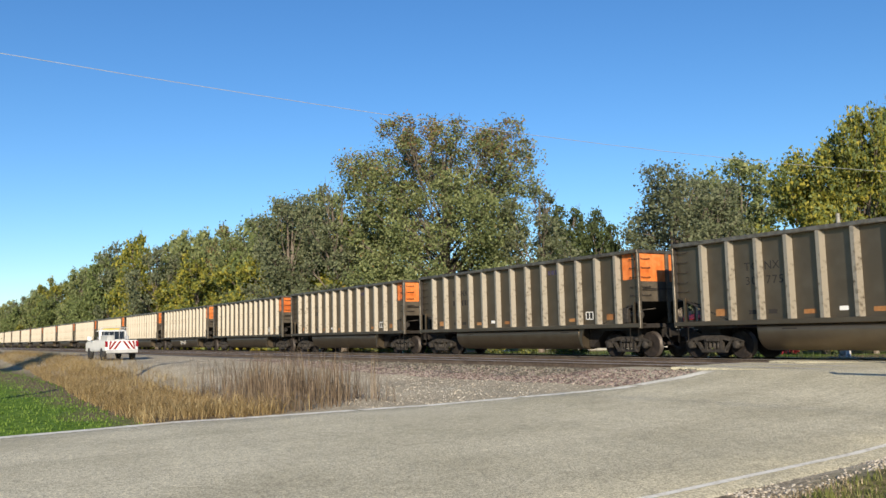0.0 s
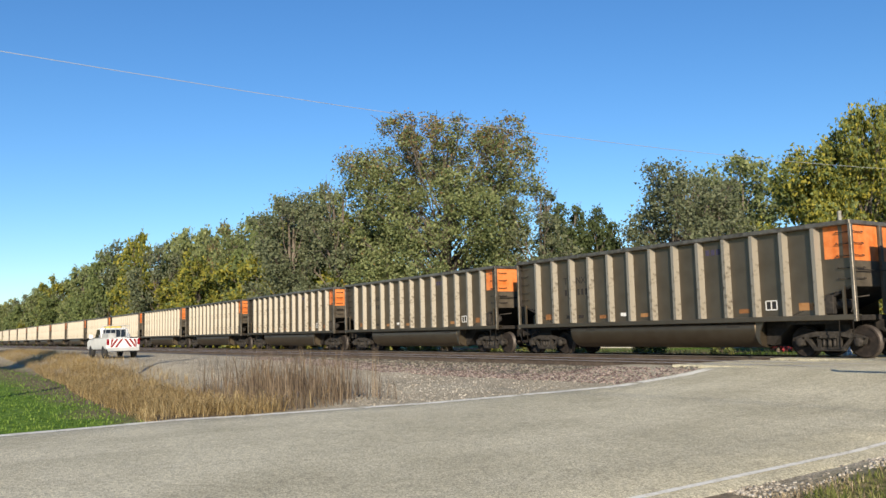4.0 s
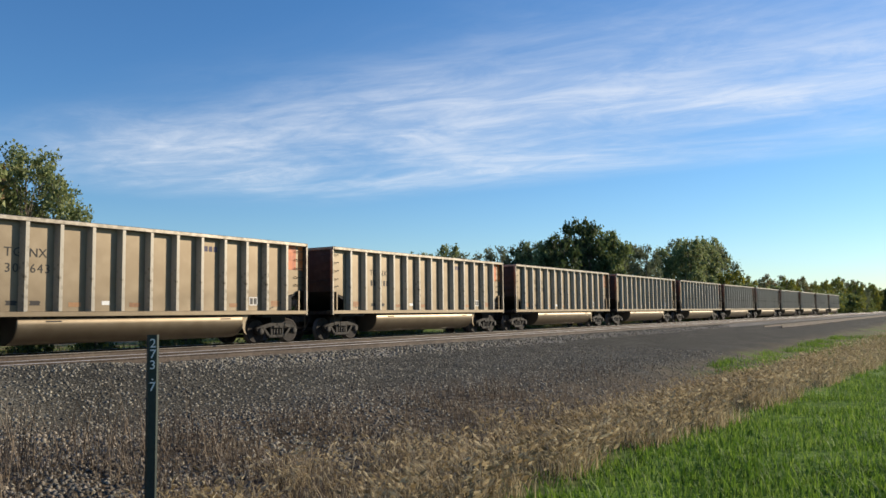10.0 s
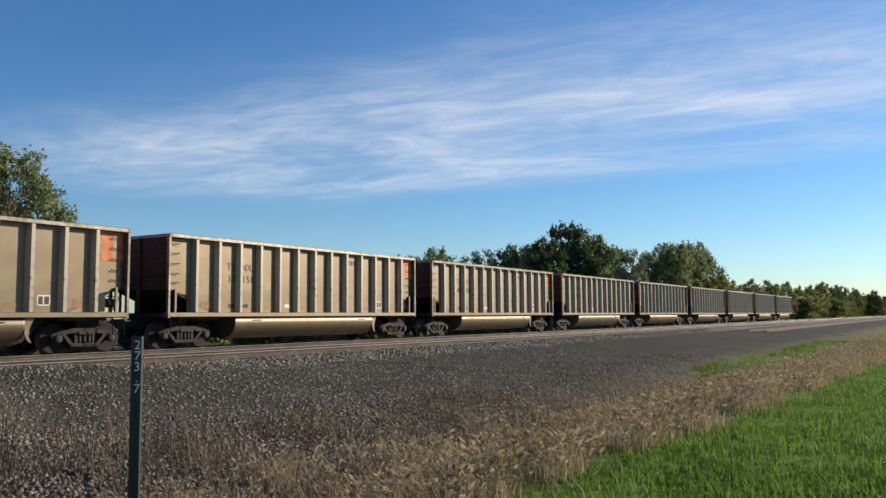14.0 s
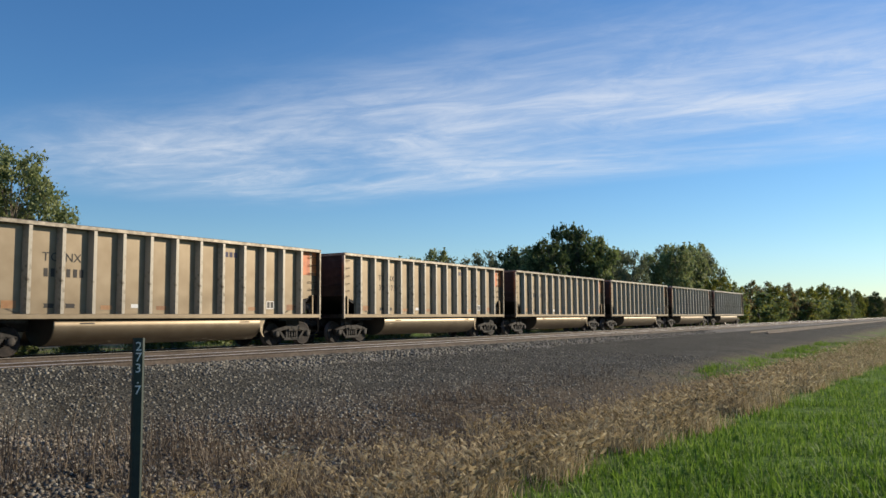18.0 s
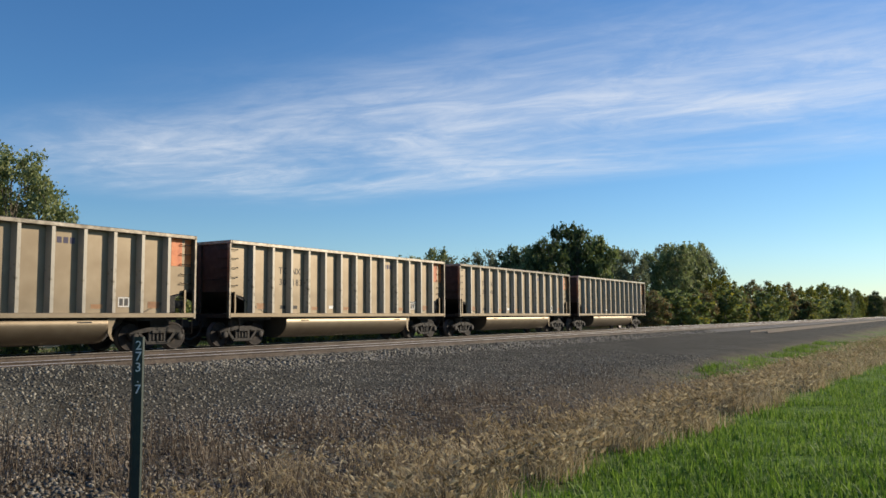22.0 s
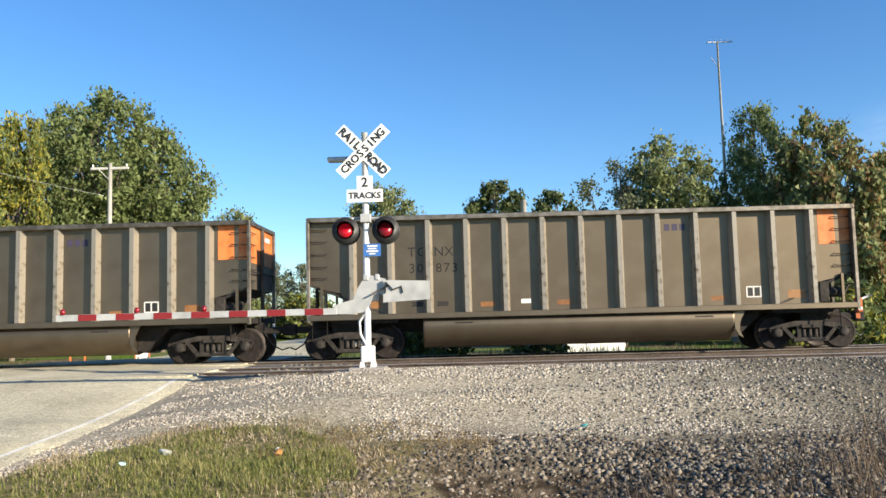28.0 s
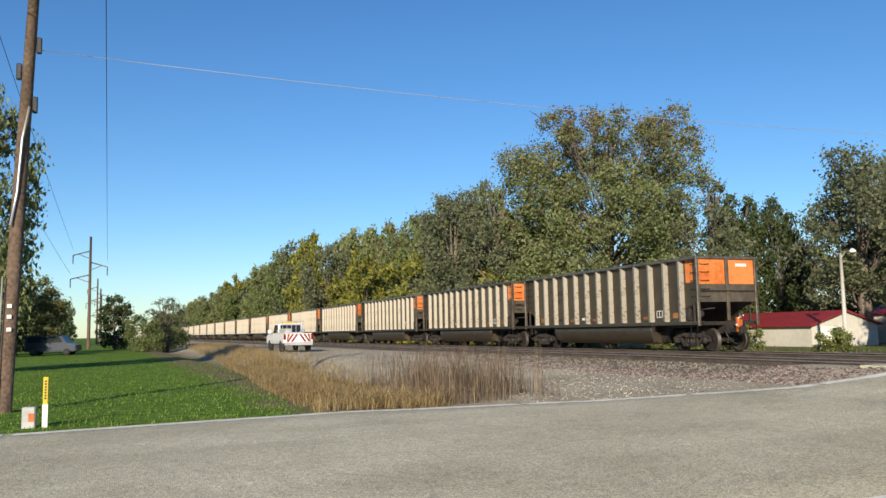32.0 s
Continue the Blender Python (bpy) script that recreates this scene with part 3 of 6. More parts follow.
def track_bed():
    prof = [(15.6, -0.42), (16.9, -0.22), (17.45, -0.19), (20.4, -0.19), (20.9, -0.26), (21.4, -0.19), (24.7, -0.19), (25.5, -0.26), (27.1, -0.7)]
    xs = graded(-900, 900, -40, 60, 0.5)
    verts, faces = [], []
    for i, x in enumerate(xs):
        for y, z in prof:
            d = 0.05 * noise.noise(Vector((x * 1.3, y * 1.3, 2)))
            up = 0.12 * step(-18, -14, x) * (1 - step(-4.5, 0.5, x)) * ((17.05 < y < 26.0) + 0.4 * (16.6 < y <= 17.05)) - 0.25 * step(-15.5, -13.6, x) * (1 - step(-6.4, -5.6, x)) * (y < 17.05)
            verts.append((x, y + (0.3 * noise.noise(Vector((x * 0.5, 0, 9))) if y < 16.6 else 0), z + d * (1 - up * 6) + up))
        if i:
            n = len(prof)
            for k in range(n - 1):
                faces.append(((i - 1) * n + k, i * n + k, i * n + k + 1, (i - 1) * n + k + 1))
    ob = mesh_part("track_bed", sheet_mesh("track_bed", verts, faces, "ballast", True), None)
    tagged(ob, "crushed stone ballast bed under the two tracks", "ballast", kind="structure")


track_bed()


def rails(y):
    out = []
    foot = [(-0.075, -0.172), (0.075, -0.172), (0.075, -0.160), (0.012, -0.140), (0.012, -0.045), (0.036, -0.035), (0.036, -0.006), (0.030, 0.0), (-0.030, 0.0), (-0.036, -0.006), (-0.036, -0.035), (-0.012, -0.045), (-0.012, -0.140), (-0.075, -0.160)]
    th = empty("railway_track")
    for s in (-0.755, 0.755):
        bm = bmesh.new()
        prism(bm, [(y + s + a, b) for a, b in foot], -900, 900, "x")
        for f in bm.faces:
            f.material_index = 1 if f.normal.z > 0.7 and f.calc_center_median().z > -0.02 else 0
        part("rail", bm, ["rust", "rail_top"], th)
    return tagged(th, "rusty steel rails with worn bright running tops", "railway track", "railway tracks")


TRACKS = [rails(NEAR_Y), rails(FAR_Y)]


def stub_track(x0, x1, y, z):
    """The cut-off end of a third track: two rails on ties lying in the gravel."""
    th = empty("stub_track", pose(x0, y, z))
    for s in (-0.755, 0.755):
        bm = bmesh.new()
        box(bm, 0.4 * s, s - 0.036, -0.03, x1 - x0, s + 0.036, 0.0)
        box(bm, 0.4 * s, s - 0.012, -0.15, x1 - x0, s + 0.012, -0.03)
        box(bm, 0.4 * s, s - 0.07, -0.172, x1 - x0, s + 0.07, -0.15)
        part("rail", bm, "rust", th)
    for k in range(60):
        bm = bmesh.new()
        box(bm, 0.8 + 0.6 * k, -1.28, -0.30, 1.02 + 0.6 * k, 1.28, -0.172, 0.01)
        part("tie", bm, "tie", th)
    return tagged(th, "cut-off end of a third track with rusty rails", "railway track", "railway tracks")


stub_track(72.0, 330.0, 13.5, -0.26)

# ---------------------------------------------------------------- the coal train
PITCH, HALF, TOP, SILL0, SILL1 = 16.18, 7.30, 3.85, 1.08, 1.23
FACE, PLATE = 1.55, 1.36
RIBS = [-6.126 + 1.026 * k for k in range(13)]


def car_sheet(s):
    """One side's plate, cut away under the ends. s: -1 or 1."""
    bm = bmesh.new()
    pts = [(-6.4, SILL1), (6.4, SILL1), (6.4, 1.80), (HALF - 0.04, 2.0), (HALF - 0.04, TOP - 0.1), (-HALF + 0.04, TOP - 0.1), (-HALF + 0.04, 2.0), (-6.4, 1.80)]
    prism(bm, pts, s * PLATE, s * (PLATE - 0.02), "y")
    return bm


def rib_mesh(s):
    bm = bmesh.new()
    prism(bm, [(-0.125, s * PLATE), (0.125, s * PLATE), (0.055, s * FACE), (-0.055, s * FACE)], SILL1, TOP - 0.13, "z")
    return bm


def top_chord(s):
    bm = bmesh.new()
    box(bm, -HALF, min(s * (FACE + 0.02), s * 1.36), TOP - 0.13, HALF, max(s * (FACE + 0.02), s * 1.36), TOP, 0.015)
    return bm


def sill_mesh(s):
    bm = bmesh.new()
    box(bm, -HALF, min(s * FACE, s * 1.2), SILL0, HALF, max(s * FACE, s * 1.2), SILL1, 0.012)
    return bm


def tub_mesh(s):
    """The rounded trough that hangs between the trucks."""
    bm = bmesh.new()
    prof = []
    for k in range(11):
        a = math.pi * k / 10
        prof.append((s * 0.72 - math.cos(a) * 0.70, 0.86 - math.sin(a) * 0.58))
    ring = []
    for x, sh in ((-4.25, 0.0), (-4.2, 0.02), (4.0, 0.02), (4.05, 0.0)):
        ring.append([bm.verts.new((x, y, z)) for y, z in [(prof[0][0], SILL0)] + prof + [(prof[-1][0], SILL0)]])
    for a, b in zip(ring, ring[1:]):
        for k in range(len(a) - 1):
            f = bm.faces.new((a[k], a[k + 1], b[k + 1], b[k]))
            f.smooth = True
        f = bm.faces.new((a[-1], a[0], b[0], b[-1]))
    bm.faces.new(ring[0])
    bm.faces.new(list(reversed(ring[-1])))
    bmesh.ops.recalc_face_normals(bm, faces=bm.faces[:])
    return bm


def tub_end(s):
    """Sloping plate behind the trough, up to the bolster."""
    bm = bmesh.new()
    prism(bm, [(4.06, SILL0), (4.06, 0.40), (4.25, 0.36), (5.05, SILL0)], s * 0.05, s * 0.9, "y")
    return bm


def tub_edge(s):
    """Thin bent flange where the trough meets the sloping plate."""
    bm = bmesh.new()
    y0, y1 = sorted((s * 1.36, s * 1.41))
    prism(bm, [(4.05, SILL0), (4.05, 0.62), (4.14, 0.44), (4.26, 0.36), (4.17, 0.56), (4.20, 0.80), (4.34, SILL0)], y0, y1, "y")
    return bm


def side_frame():
    """Cast truck side with its diamond openings, spring window and pedestals."""
    bm = bmesh.new()
    prism(bm, [(-1.10, 0.58), (-0.86, 0.66), (-0.40, 0.76), (0.40, 0.76), (0.86, 0.66), (1.10, 0.58), (1.06, 0.52), (0.84, 0.54), (0.40, 0.62), (-0.40, 0.62), (-0.84, 0.54), (-1.06, 0.52)], -0.07, 0.07, "y")
    for s in (-1, 1):
        prism(bm, [(s * 0.78, 0.60), (s * 0.66, 0.60), (s * 0.33, 0.24), (s * 0.47, 0.24)], -0.06, 0.06, "y")
        box(bm, s * 0.30 - 0.05, -0.06, 0.30, s * 0.30 + 0.05, 0.06, 0.66)
        prism(bm, [(s * 0.74, 0.60), (s * 0.76, 0.36), (s * 0.82, 0.36), (s * 0.80, 0.60)], -0.07, 0.07, "y")
        prism(bm, [(s * 1.02, 0.56), (s * 0.98, 0.40), (s * 1.04, 0.40), (s * 1.10, 0.56)], -0.07, 0.07, "y")
        lathe(bm, [(0.0, -0.13), (0.11, -0.13), (0.13, -0.10), (0.13, 0.05), (0.0, 0.05)], 12, "y", (s * 0.89, 0, 0.457))
    box(bm, -0.48, -0.08, 0.20, 0.48, 0.08, 0.31, 0.02)
    return bm


def spring_coil():
    bm = bmesh.new()
    lathe(bm, [(0.03, -0.11), (0.07, -0.10), (0.055, -0.06), (0.07, -0.03), (0.055, 0.0), (0.07, 0.03), (0.055, 0.06), (0.07, 0.10), (0.03, 0.11)], 8, "z")
    return bm


def bolster_end():
    bm = bmesh.new()
    box(bm, -0.26, -0.12, 0.56, 0.26, 0.12, 0.66, 0.02)
    return bm


def wheelset():
    bm = bmesh.new()
    for s in (-1, 1):
        y = s * 0.72
        lathe(bm, [(0.10, y - s * 0.09), (0.13, y + s * 0.09), (0.36, y + s * 0.03), (0.39, y + s * 0.085), (0.455, y + s * 0.08)], 20, "y")
        lathe(bm, [(0.457, y + s * 0.075), (0.458, y - s * 0.045), (0.483, y - s * 0.055), (0.483, y - s * 0.085), (0.38, y - s * 0.09), (0.36, y - s * 0.03), (0.10, y - s * 0.08)], 20, "y", mi=1)
    lathe(bm, [(0.085, -1.05), (0.085, 1.05)], 12, "y")
    # three bolt heads on each axle end
    for s in (-1, 1):
        for k in range(3):
            a = 2 * math.pi * k / 3
            box(bm, 0.05 * math.cos(a) - 0.02, s * 1.09 - 0.012, 0.05 * math.sin(a) - 0.02, 0.05 * math.cos(a) + 0.02, s * 1.09 + 0.012, 0.05 * math.sin(a) + 0.02)
    return bm


def grab(w=0.42, d=0.06):
    bm = bmesh.new()
    tube(bm, [(-w / 2, 0.0, 0.03), (-w / 2, -d, 0), (w / 2, -d, 0), (w / 2, 0.0, 0.03)], 0.013, 5)
    return bm


GLYPHS = {}


def letter(ch, car, x, z):
    """One stencilled character, or a plain bar where it cannot be read."""
    if ch not in GLYPHS:
        if ch:
            me = words(ch, 0.36)
        else:
            bm = bmesh.new()
            box(bm, -0.06, -0.004, -0.12, 0.06, 0.004, 0.12)
            me = bpy.data.meshes.new("lettering")
            bm.to_mesh(me)
            bm.free()
        me.materials.clear()
        me.materials.append(M["mark"])
        GLYPHS[ch] = me
    mesh_part("lettering", GLYPHS[ch], None, car, at=pose(x, -PLATE - 0.003, z))


def build_car():
    car = empty("coal_car")
    for s in (-1, 1):
        part("side_sheet", car_sheet(s), "car_side", car)
        part("top_chord", top_chord(s), "car_chord", car)
        part("side_sill", sill_mesh(s), "car_side", car)
        me = None
        for x in RIBS:
            if me is None:
                ob = part("rib", rib_mesh(s), "car_rib", car, at=pose(x, 0, 0))
                me = ob.data
            else:
                mesh_part("rib", me, None, car, at=pose(x, 0, 0))
        tub = part("tub", tub_mesh(s), "car_side", car)
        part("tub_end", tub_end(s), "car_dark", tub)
        part("tub_edge", tub_edge(s), "car_side", tub)
    bm = bmesh.new()
    box(bm, -HALF - 0.1, -0.25, 0.72, HALF + 0.1, 0.25, 1.08)
    box(bm, -6.7, -1.35, 0.98, -5.0, 1.35, 1.09)
    box(bm, 5.1, -1.35, 0.98, 6.7, 1.35, 1.09)
    box(bm, -4.2, -1.36, 1.09, 4.05, 1.36, 1.13)
    for x0 in (-6.75, 6.0):
        box(bm, x0, -0.9, 0.60, x0 + 0.75, 0.9, 0.98)
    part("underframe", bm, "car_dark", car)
    for e in (-1, 1):
        # end wall with slope sheet below and an open platform
        bm = bmesh.new()
        x0, x1 = sorted((e * (HALF - 0.04), e * (HALF - 0.06)))
        box(bm, x0, -1.5, 2.0, x1, 1.5, TOP - 0.1)
        # the front wall's darker colour paints in its shade
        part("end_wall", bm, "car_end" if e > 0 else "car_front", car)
        bm = bmesh.new()
        prism(bm, [(e * (HALF - 0.06), 2.0), (e * (HALF - 0.10), 2.06), (e * 5.0, 1.14), (e * 5.0, 1.08)], -1.36, 1.36, "y")
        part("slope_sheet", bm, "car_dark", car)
        bm = bmesh.new()
        x0, x1 = sorted((e * (HALF - 0.09), e * (HALF + 0.03)))
        box(bm, x0, -FACE - 0.02, TOP - 0.12, x1, FACE + 0.02, TOP - 0.005, 0.012)
        part("end_chord", bm, "car_chord", car)
        bm = bmesh.new()
        x0, x1 = sorted((e * (HALF - 0.03), e * (HALF + 0.05)))
        box(bm, x0, -0.07, SILL1, x1, 0.07, TOP - 0.12, 0.01)
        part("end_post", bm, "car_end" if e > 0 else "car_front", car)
        bm = bmesh.new()
        tube(bm, [(e * (HALF + 0.06), -1.35, 2.45), (e * (HALF + 0.06), 1.35, 2.45)], 0.018, 5)
        part("end_brace", bm, "car_dark", car)
        bm = bmesh.new()
        x0, x1 = sorted((e * (HALF - 0.75), e * HALF))
        box(bm, x0, -1.5, SILL0 - 0.02, x1, 1.5, SILL1 - 0.02, 0.01)
        part("platform", bm, "car_dark", car)
        for s in (-1, 1):
            bm = bmesh.new()
            x0, x1 = sorted((e * (HALF - 0.05), e * (HALF + 0.04)))
            y0, y1 = sorted((s * (FACE - 0.12), s * FACE))
            box(bm, x0, y0, SILL0 - 0.04, x1, y1, TOP - 0.12, 0.01)
            part("corner_post", bm, "car_chord", car)
            for xx in (6.95,):
                bm = bmesh.new()
                box(bm, e * xx - 0.035, s * 1.42 - 0.035, SILL1, e * xx + 0.035, s * 1.42 + 0.035, 2.0)
                part("brace", bm, "car_side", car)
            bm = bmesh.new()
            tube(bm, [(e * (HALF - 0.5), s * 1.50, SILL0), (e * (HALF - 0.5), s * 1.52, 0.55), (e * (HALF - 0.1), s * 1.52, 0.55), (e * (HALF - 0.1), s * 1.50, SILL0)], 0.016, 5)
            part("step", bm, "car_dark", car)
            for z in (2.22, 2.52, 2.86, 3.20, 3.52):
                mesh_part("grab_iron", GRAB[s], None, car, at=pose(e * (HALF - 0.28), s * (PLATE + 0.01), z))
        for z in (2.22, 2.52, 2.86, 3.20, 3.52):
            mesh_part("grab_iron", GRAB[-1], None, car, at=pose(e * (HALF - 0.03), -1.12, z, 0, 0, 90 if e > 0 else -90))
        # coupler and air hose
        bm = bmesh.new()
        x0, x1 = sorted((e * HALF, e * (PITCH / 2 - 0.16)))
        box(bm, x0, -0.09, 0.76, x1, 0.09, 0.95, 0.02)
        x0, x1 = sorted((e * (PITCH / 2 - 0.2), e * (PITCH / 2 + 0.03)))
        box(bm, x0, -0.15, 0.70, x1, 0.15, 1.02, 0.04)
        part("coupler", bm, "car_dark", car)
        bm = bmesh.new()
        tube(bm, [(e * (HALF + 0.1), -0.35, 0.85), (e * (HALF + 0.35), -0.3, 0.45), (e * (HALF + 0.6), -0.22, 0.30), (e * (PITCH / 2 - 0.02), -0.1, 0.36)], 0.022, 6)
        part("air_hose", bm, "black", car)
        # truck
        bm = bmesh.new()
        box(bm, -0.18, -1.0, 0.50, 0.18, 1.0, 0.78, 0.03)
        box(bm, -0.25, -0.3, 0.70, 0.25, 0.3, 0.98)
        bogie = part("truck", bm, "truck_frame", car, at=pose(e * 6.18, 0, 0))
        for s in (-1, 1):
            mesh_part("side_frame", FRAME, None, bogie, at=pose(0, s * 1.0, 0) @ Matrix.Scale(1, 4))
            mesh_part("bolster_end", BOLSTER, None, bogie, at=pose(0, s * 1.0, 0))
            if s < 0:
                for xx in (-0.16, 0.0, 0.16):
                    mesh_part("spring", SPRING, None, bogie, at=pose(xx, s * 1.0, 0.43))
            mesh_part("wheelset", WHEELS, None, bogie, at=pose(s * 0.89, 0, 0.457))
    # brake gear on the rear platform
    bm = bmesh.new()
    lathe(bm, [(0.0, -0.35), (0.14, -0.33), (0.14, 0.3), (0.0, 0.34)], 12, "x", (HALF - 0.55, -1.15, 1.52))
    box(bm, HALF - 0.95, -1.4, 1.25, HALF - 0.7, -1.2, 1.8, 0.02)
    tube(bm, [(HALF - 0.3, -1.2, 1.3), (HALF - 0.1, -1.25, 1.7), (HALF - 0.1, -0.6, 1.75)], 0.02, 5)
    part("brake_gear", bm, "truck_frame", car)
    # orange panels at the rear end and orange reflectors along the side
    for x0, x1 in ((6.42, 6.86), (6.98, HALF - 0.06)):
        bm = bmesh.new()
        box(bm, x0, -PLATE - 0.004, 2.80, x1, -PLATE + 0.002, 3.72)
        part("orange_panel", bm, "orange", car, "bright orange painted panel")
    for y0, y1 in ((-1.42, -0.08), (0.08, 1.42)):
        bm = bmesh.new()
        box(bm, HALF - 0.042, y0, 2.72, HALF - 0.034, y1, 3.72)
        part("orange_panel", bm, "orange", car, "bright orange painted panel")
    for k, w in ((0, 0.42), (3, 0.40), (5, 0.40), (9, 0.40), (11, 0.45)):
        bm = bmesh.new()
        x = RIBS[k] + 0.36
        z = 1.36 if k not in (0, 11) else 1.38
        h = 0.13 if k not in (0, 11) else 0.22
        box(bm, x, -PLATE - 0.004, z, x + w, -PLATE + 0.002, z + h)
        part("reflector", bm, "orange_faded", car, "faded orange reflector patch")
    bm = bmesh.new()
    box(bm, RIBS[4] + 0.42, -PLATE - 0.004, 1.42, RIBS[4] + 0.68, -PLATE + 0.002, 1.54, 0)
    part("tag", bm, "mark_white", car, "small white tag")
    bm = bmesh.new()
    x, z = RIBS[10] + 0.28, 1.42
    for a in ((0, 0, 0.40, 0.03), (0, 0.27, 0.40, 0.30), (0, 0, 0.03, 0.30), (0.37, 0, 0.40, 0.30), (0.18, 0, 0.21, 0.30)):
        box(bm, x + a[0], -PLATE - 0.005, z + a[1], x + a[2], -PLATE + 0.002, z + a[3])
    part("stencil", bm, "mark_white", car, "white stencilled inspection box")
    bm = bmesh.new()
    box(bm, x + 0.05, -PLATE - 0.004, z + 0.05, x + 0.16, -PLATE + 0.002, z + 0.25)
    box(bm, x + 0.23, -PLATE - 0.004, z + 0.05, x + 0.35, -PLATE + 0.002, z + 0.25)
    part("stencil", bm, "black", car)
    # small print, too small to read
    for a in (RIBS[1] + 0.55, RIBS[2] + 0.2):
        bm = bmesh.new()
        prism(bm, [(a, 1.40), (a + 0.34, 1.40), (a + 0.30, 1.43), (a + 0.34, 1.50), (a + 0.28, 1.53), (a, 1.53), (a + 0.04, 1.47)], -PLATE - 0.004, -PLATE + 0.002, "y")
        part("small_print", bm, "mark", car)
    for xx in (-3.4, 3.0):
        bm = bmesh.new()
        prism(bm, [(xx, 0.93), (xx + 0.5, 0.93), (xx + 0.46, 0.97), (xx, 0.965)], -1.425, -1.38, "y")
        part("small_print", bm, "mark", car)
    # the emblem as plain bars
    x = RIBS[8] + 0.22
    for k in range(3):
        bm = bmesh.new()
        a = x + 0.21 * k
        box(bm, a, -PLATE - 0.004, 3.27, a + 0.15, -PLATE + 0.002, 3.45)
        part("emblem_bar", bm, "mark_blue", car)
    for xx, txt in ((RIBS[1] + 0.72, "TG"), (RIBS[2] + 0.43, "NX")):
        for i, ch in enumerate(txt):
            letter(ch, car, xx + 0.27 * (i - 0.5), 2.86)
    bm = bmesh.new()
    prism(bm, [(0.5, 3.44), (1.1, 3.44), (1.04, 3.50), (1.1, 3.56), (0.5, 3.56)], HALF - 0.035, HALF - 0.028, "x")
    part("small_print", bm, "mark_white", car)
    return tagged(car, "grey-brown aluminium coal car with ribbed sides and orange rear end", "railway car", "coal cars of the train")


GRAB = {}
for s_ in (-1, 1):
    bm_ = grab()
    if s_ > 0:
        bmesh.ops.scale(bm_, vec=(1, -1, 1), verts=bm_.verts)
        bmesh.ops.reverse_faces(bm_, faces=bm_.faces)
    GRAB[s_] = bpy.data.meshes.new("grab_iron")
    bm_.to_mesh(GRAB[s_])
    bm_.free()
    GRAB[s_].materials.append(M["car_dark"])


def frozen(name, bm, mats):
    me = bpy.data.meshes.new(name)
    bm.normal_update()
    bm.to_mesh(me)
    bm.free()
    for m in mats:
        me.materials.append(M[m])
    return me


FRAME = frozen("side_frame", side_frame(), ["truck_frame"])
SPRING = frozen("spring", spring_coil(), ["truck_frame"])
BOLSTER = frozen("bolster_end", bolster_end(), ["truck_frame"])
WHEELS = frozen("wheelset", wheelset(), ["wheel", "tread"])

# numbers that can be read on the passing cars; the others carry bars
NUMBERS = {0: "30873", 1: "30848", 2: "30183", 4: "30473", 7: "30158", 8: "30170", 10: "30643", 11: "30247", 12: "30081", 13: "30106", 14: "30612", 18: "30775"}
CARS = []


def train():
    first = build_car()
    for k in range(38):
        c = first if k == 0 else copy_thing(first, pose(260 - PITCH * k, FAR_Y, 0))
        CARS.append(c)
    for k, c in enumerate(CARS):
        if k in NUMBERS:
            a, b = NUMBERS[k][:2], NUMBERS[k][2:]
            for i, ch in enumerate(a):
                letter(ch, c, RIBS[1] + 0.70 + 0.215 * (i - 0.5), 2.42)
            for i, ch in enumerate(b):
                letter(ch, c, RIBS[2] + 0.50 + 0.215 * (i - 1), 2.42)
        else:
            for x in (RIBS[1] + 0.60, RIBS[1] + 0.81, RIBS[2] + 0.28, RIBS[2] + 0.50, RIBS[2] + 0.71):
                letter("", c, x, 2.42)


def end_marker(car):
    """Red end-of-train device on the last car's rear coupler."""
    x = PITCH / 2 - 0.12
    bm = bmesh.new()
    box(bm, x - 0.06, -0.22, 0.95, x + 0.08, 0.02, 1.36, 0.02)
    box(bm, x - 0.10, -0.16, 0.78, x + 0.02, -0.04, 0.97)
    d = part("end_marker", bm, "orange", car, "red-orange end-of-train device")
    bm = bmesh.new()
    tube(bm, [(x, -0.18, 1.30), (x + 0.35, -0.18, 1.42)], 0.03, 6)
    box(bm, x - 0.05, -0.225, 1.02, x + 0.07, -0.221, 1.10)
    part("antenna", bm, "mark_white", d)


def scribble(car, pts, r, mat="mark_white"):
    """A sprayed scrawl: one bent line on the plate."""
    bm = bmesh.new()
    tube(bm, [(x, y, z) for x, y, z in pts], r, 4)
    part("scrawl", bm, mat, car, "white sprayed scrawl")


train()
end_marker(CARS[0])
for k_, x_ in ((12, 0.2), (2, 4.3), (22, -1.0)):
    tub_ = k_ != 2
    y_, z_ = (-1.43, 0.72) if tub_ else (-PLATE - 0.006, 1.75)
    g_ = 1.0 if tub_ else 0.4
    scribble(CARS[k_], [(x_ + g_ * (0.13 * i + 0.10 * math.sin(i * 2.3)), y_ + (0.012 if tub_ and i % 2 else 0), z_ + g_ * 0.17 * math.sin(i * 1.9 + 0.4 * math.cos(i * 3.1))) for i in range(14)], 0.018)

# ---------------------------------------------------------------- crossing signal
def disc(bm, r, y, thick, at, seg=24, mi=0):
    lathe(bm, [(0.0, y), (r, y), (r, y + thick), (0.0, y + thick)], seg, "y", at, mi)


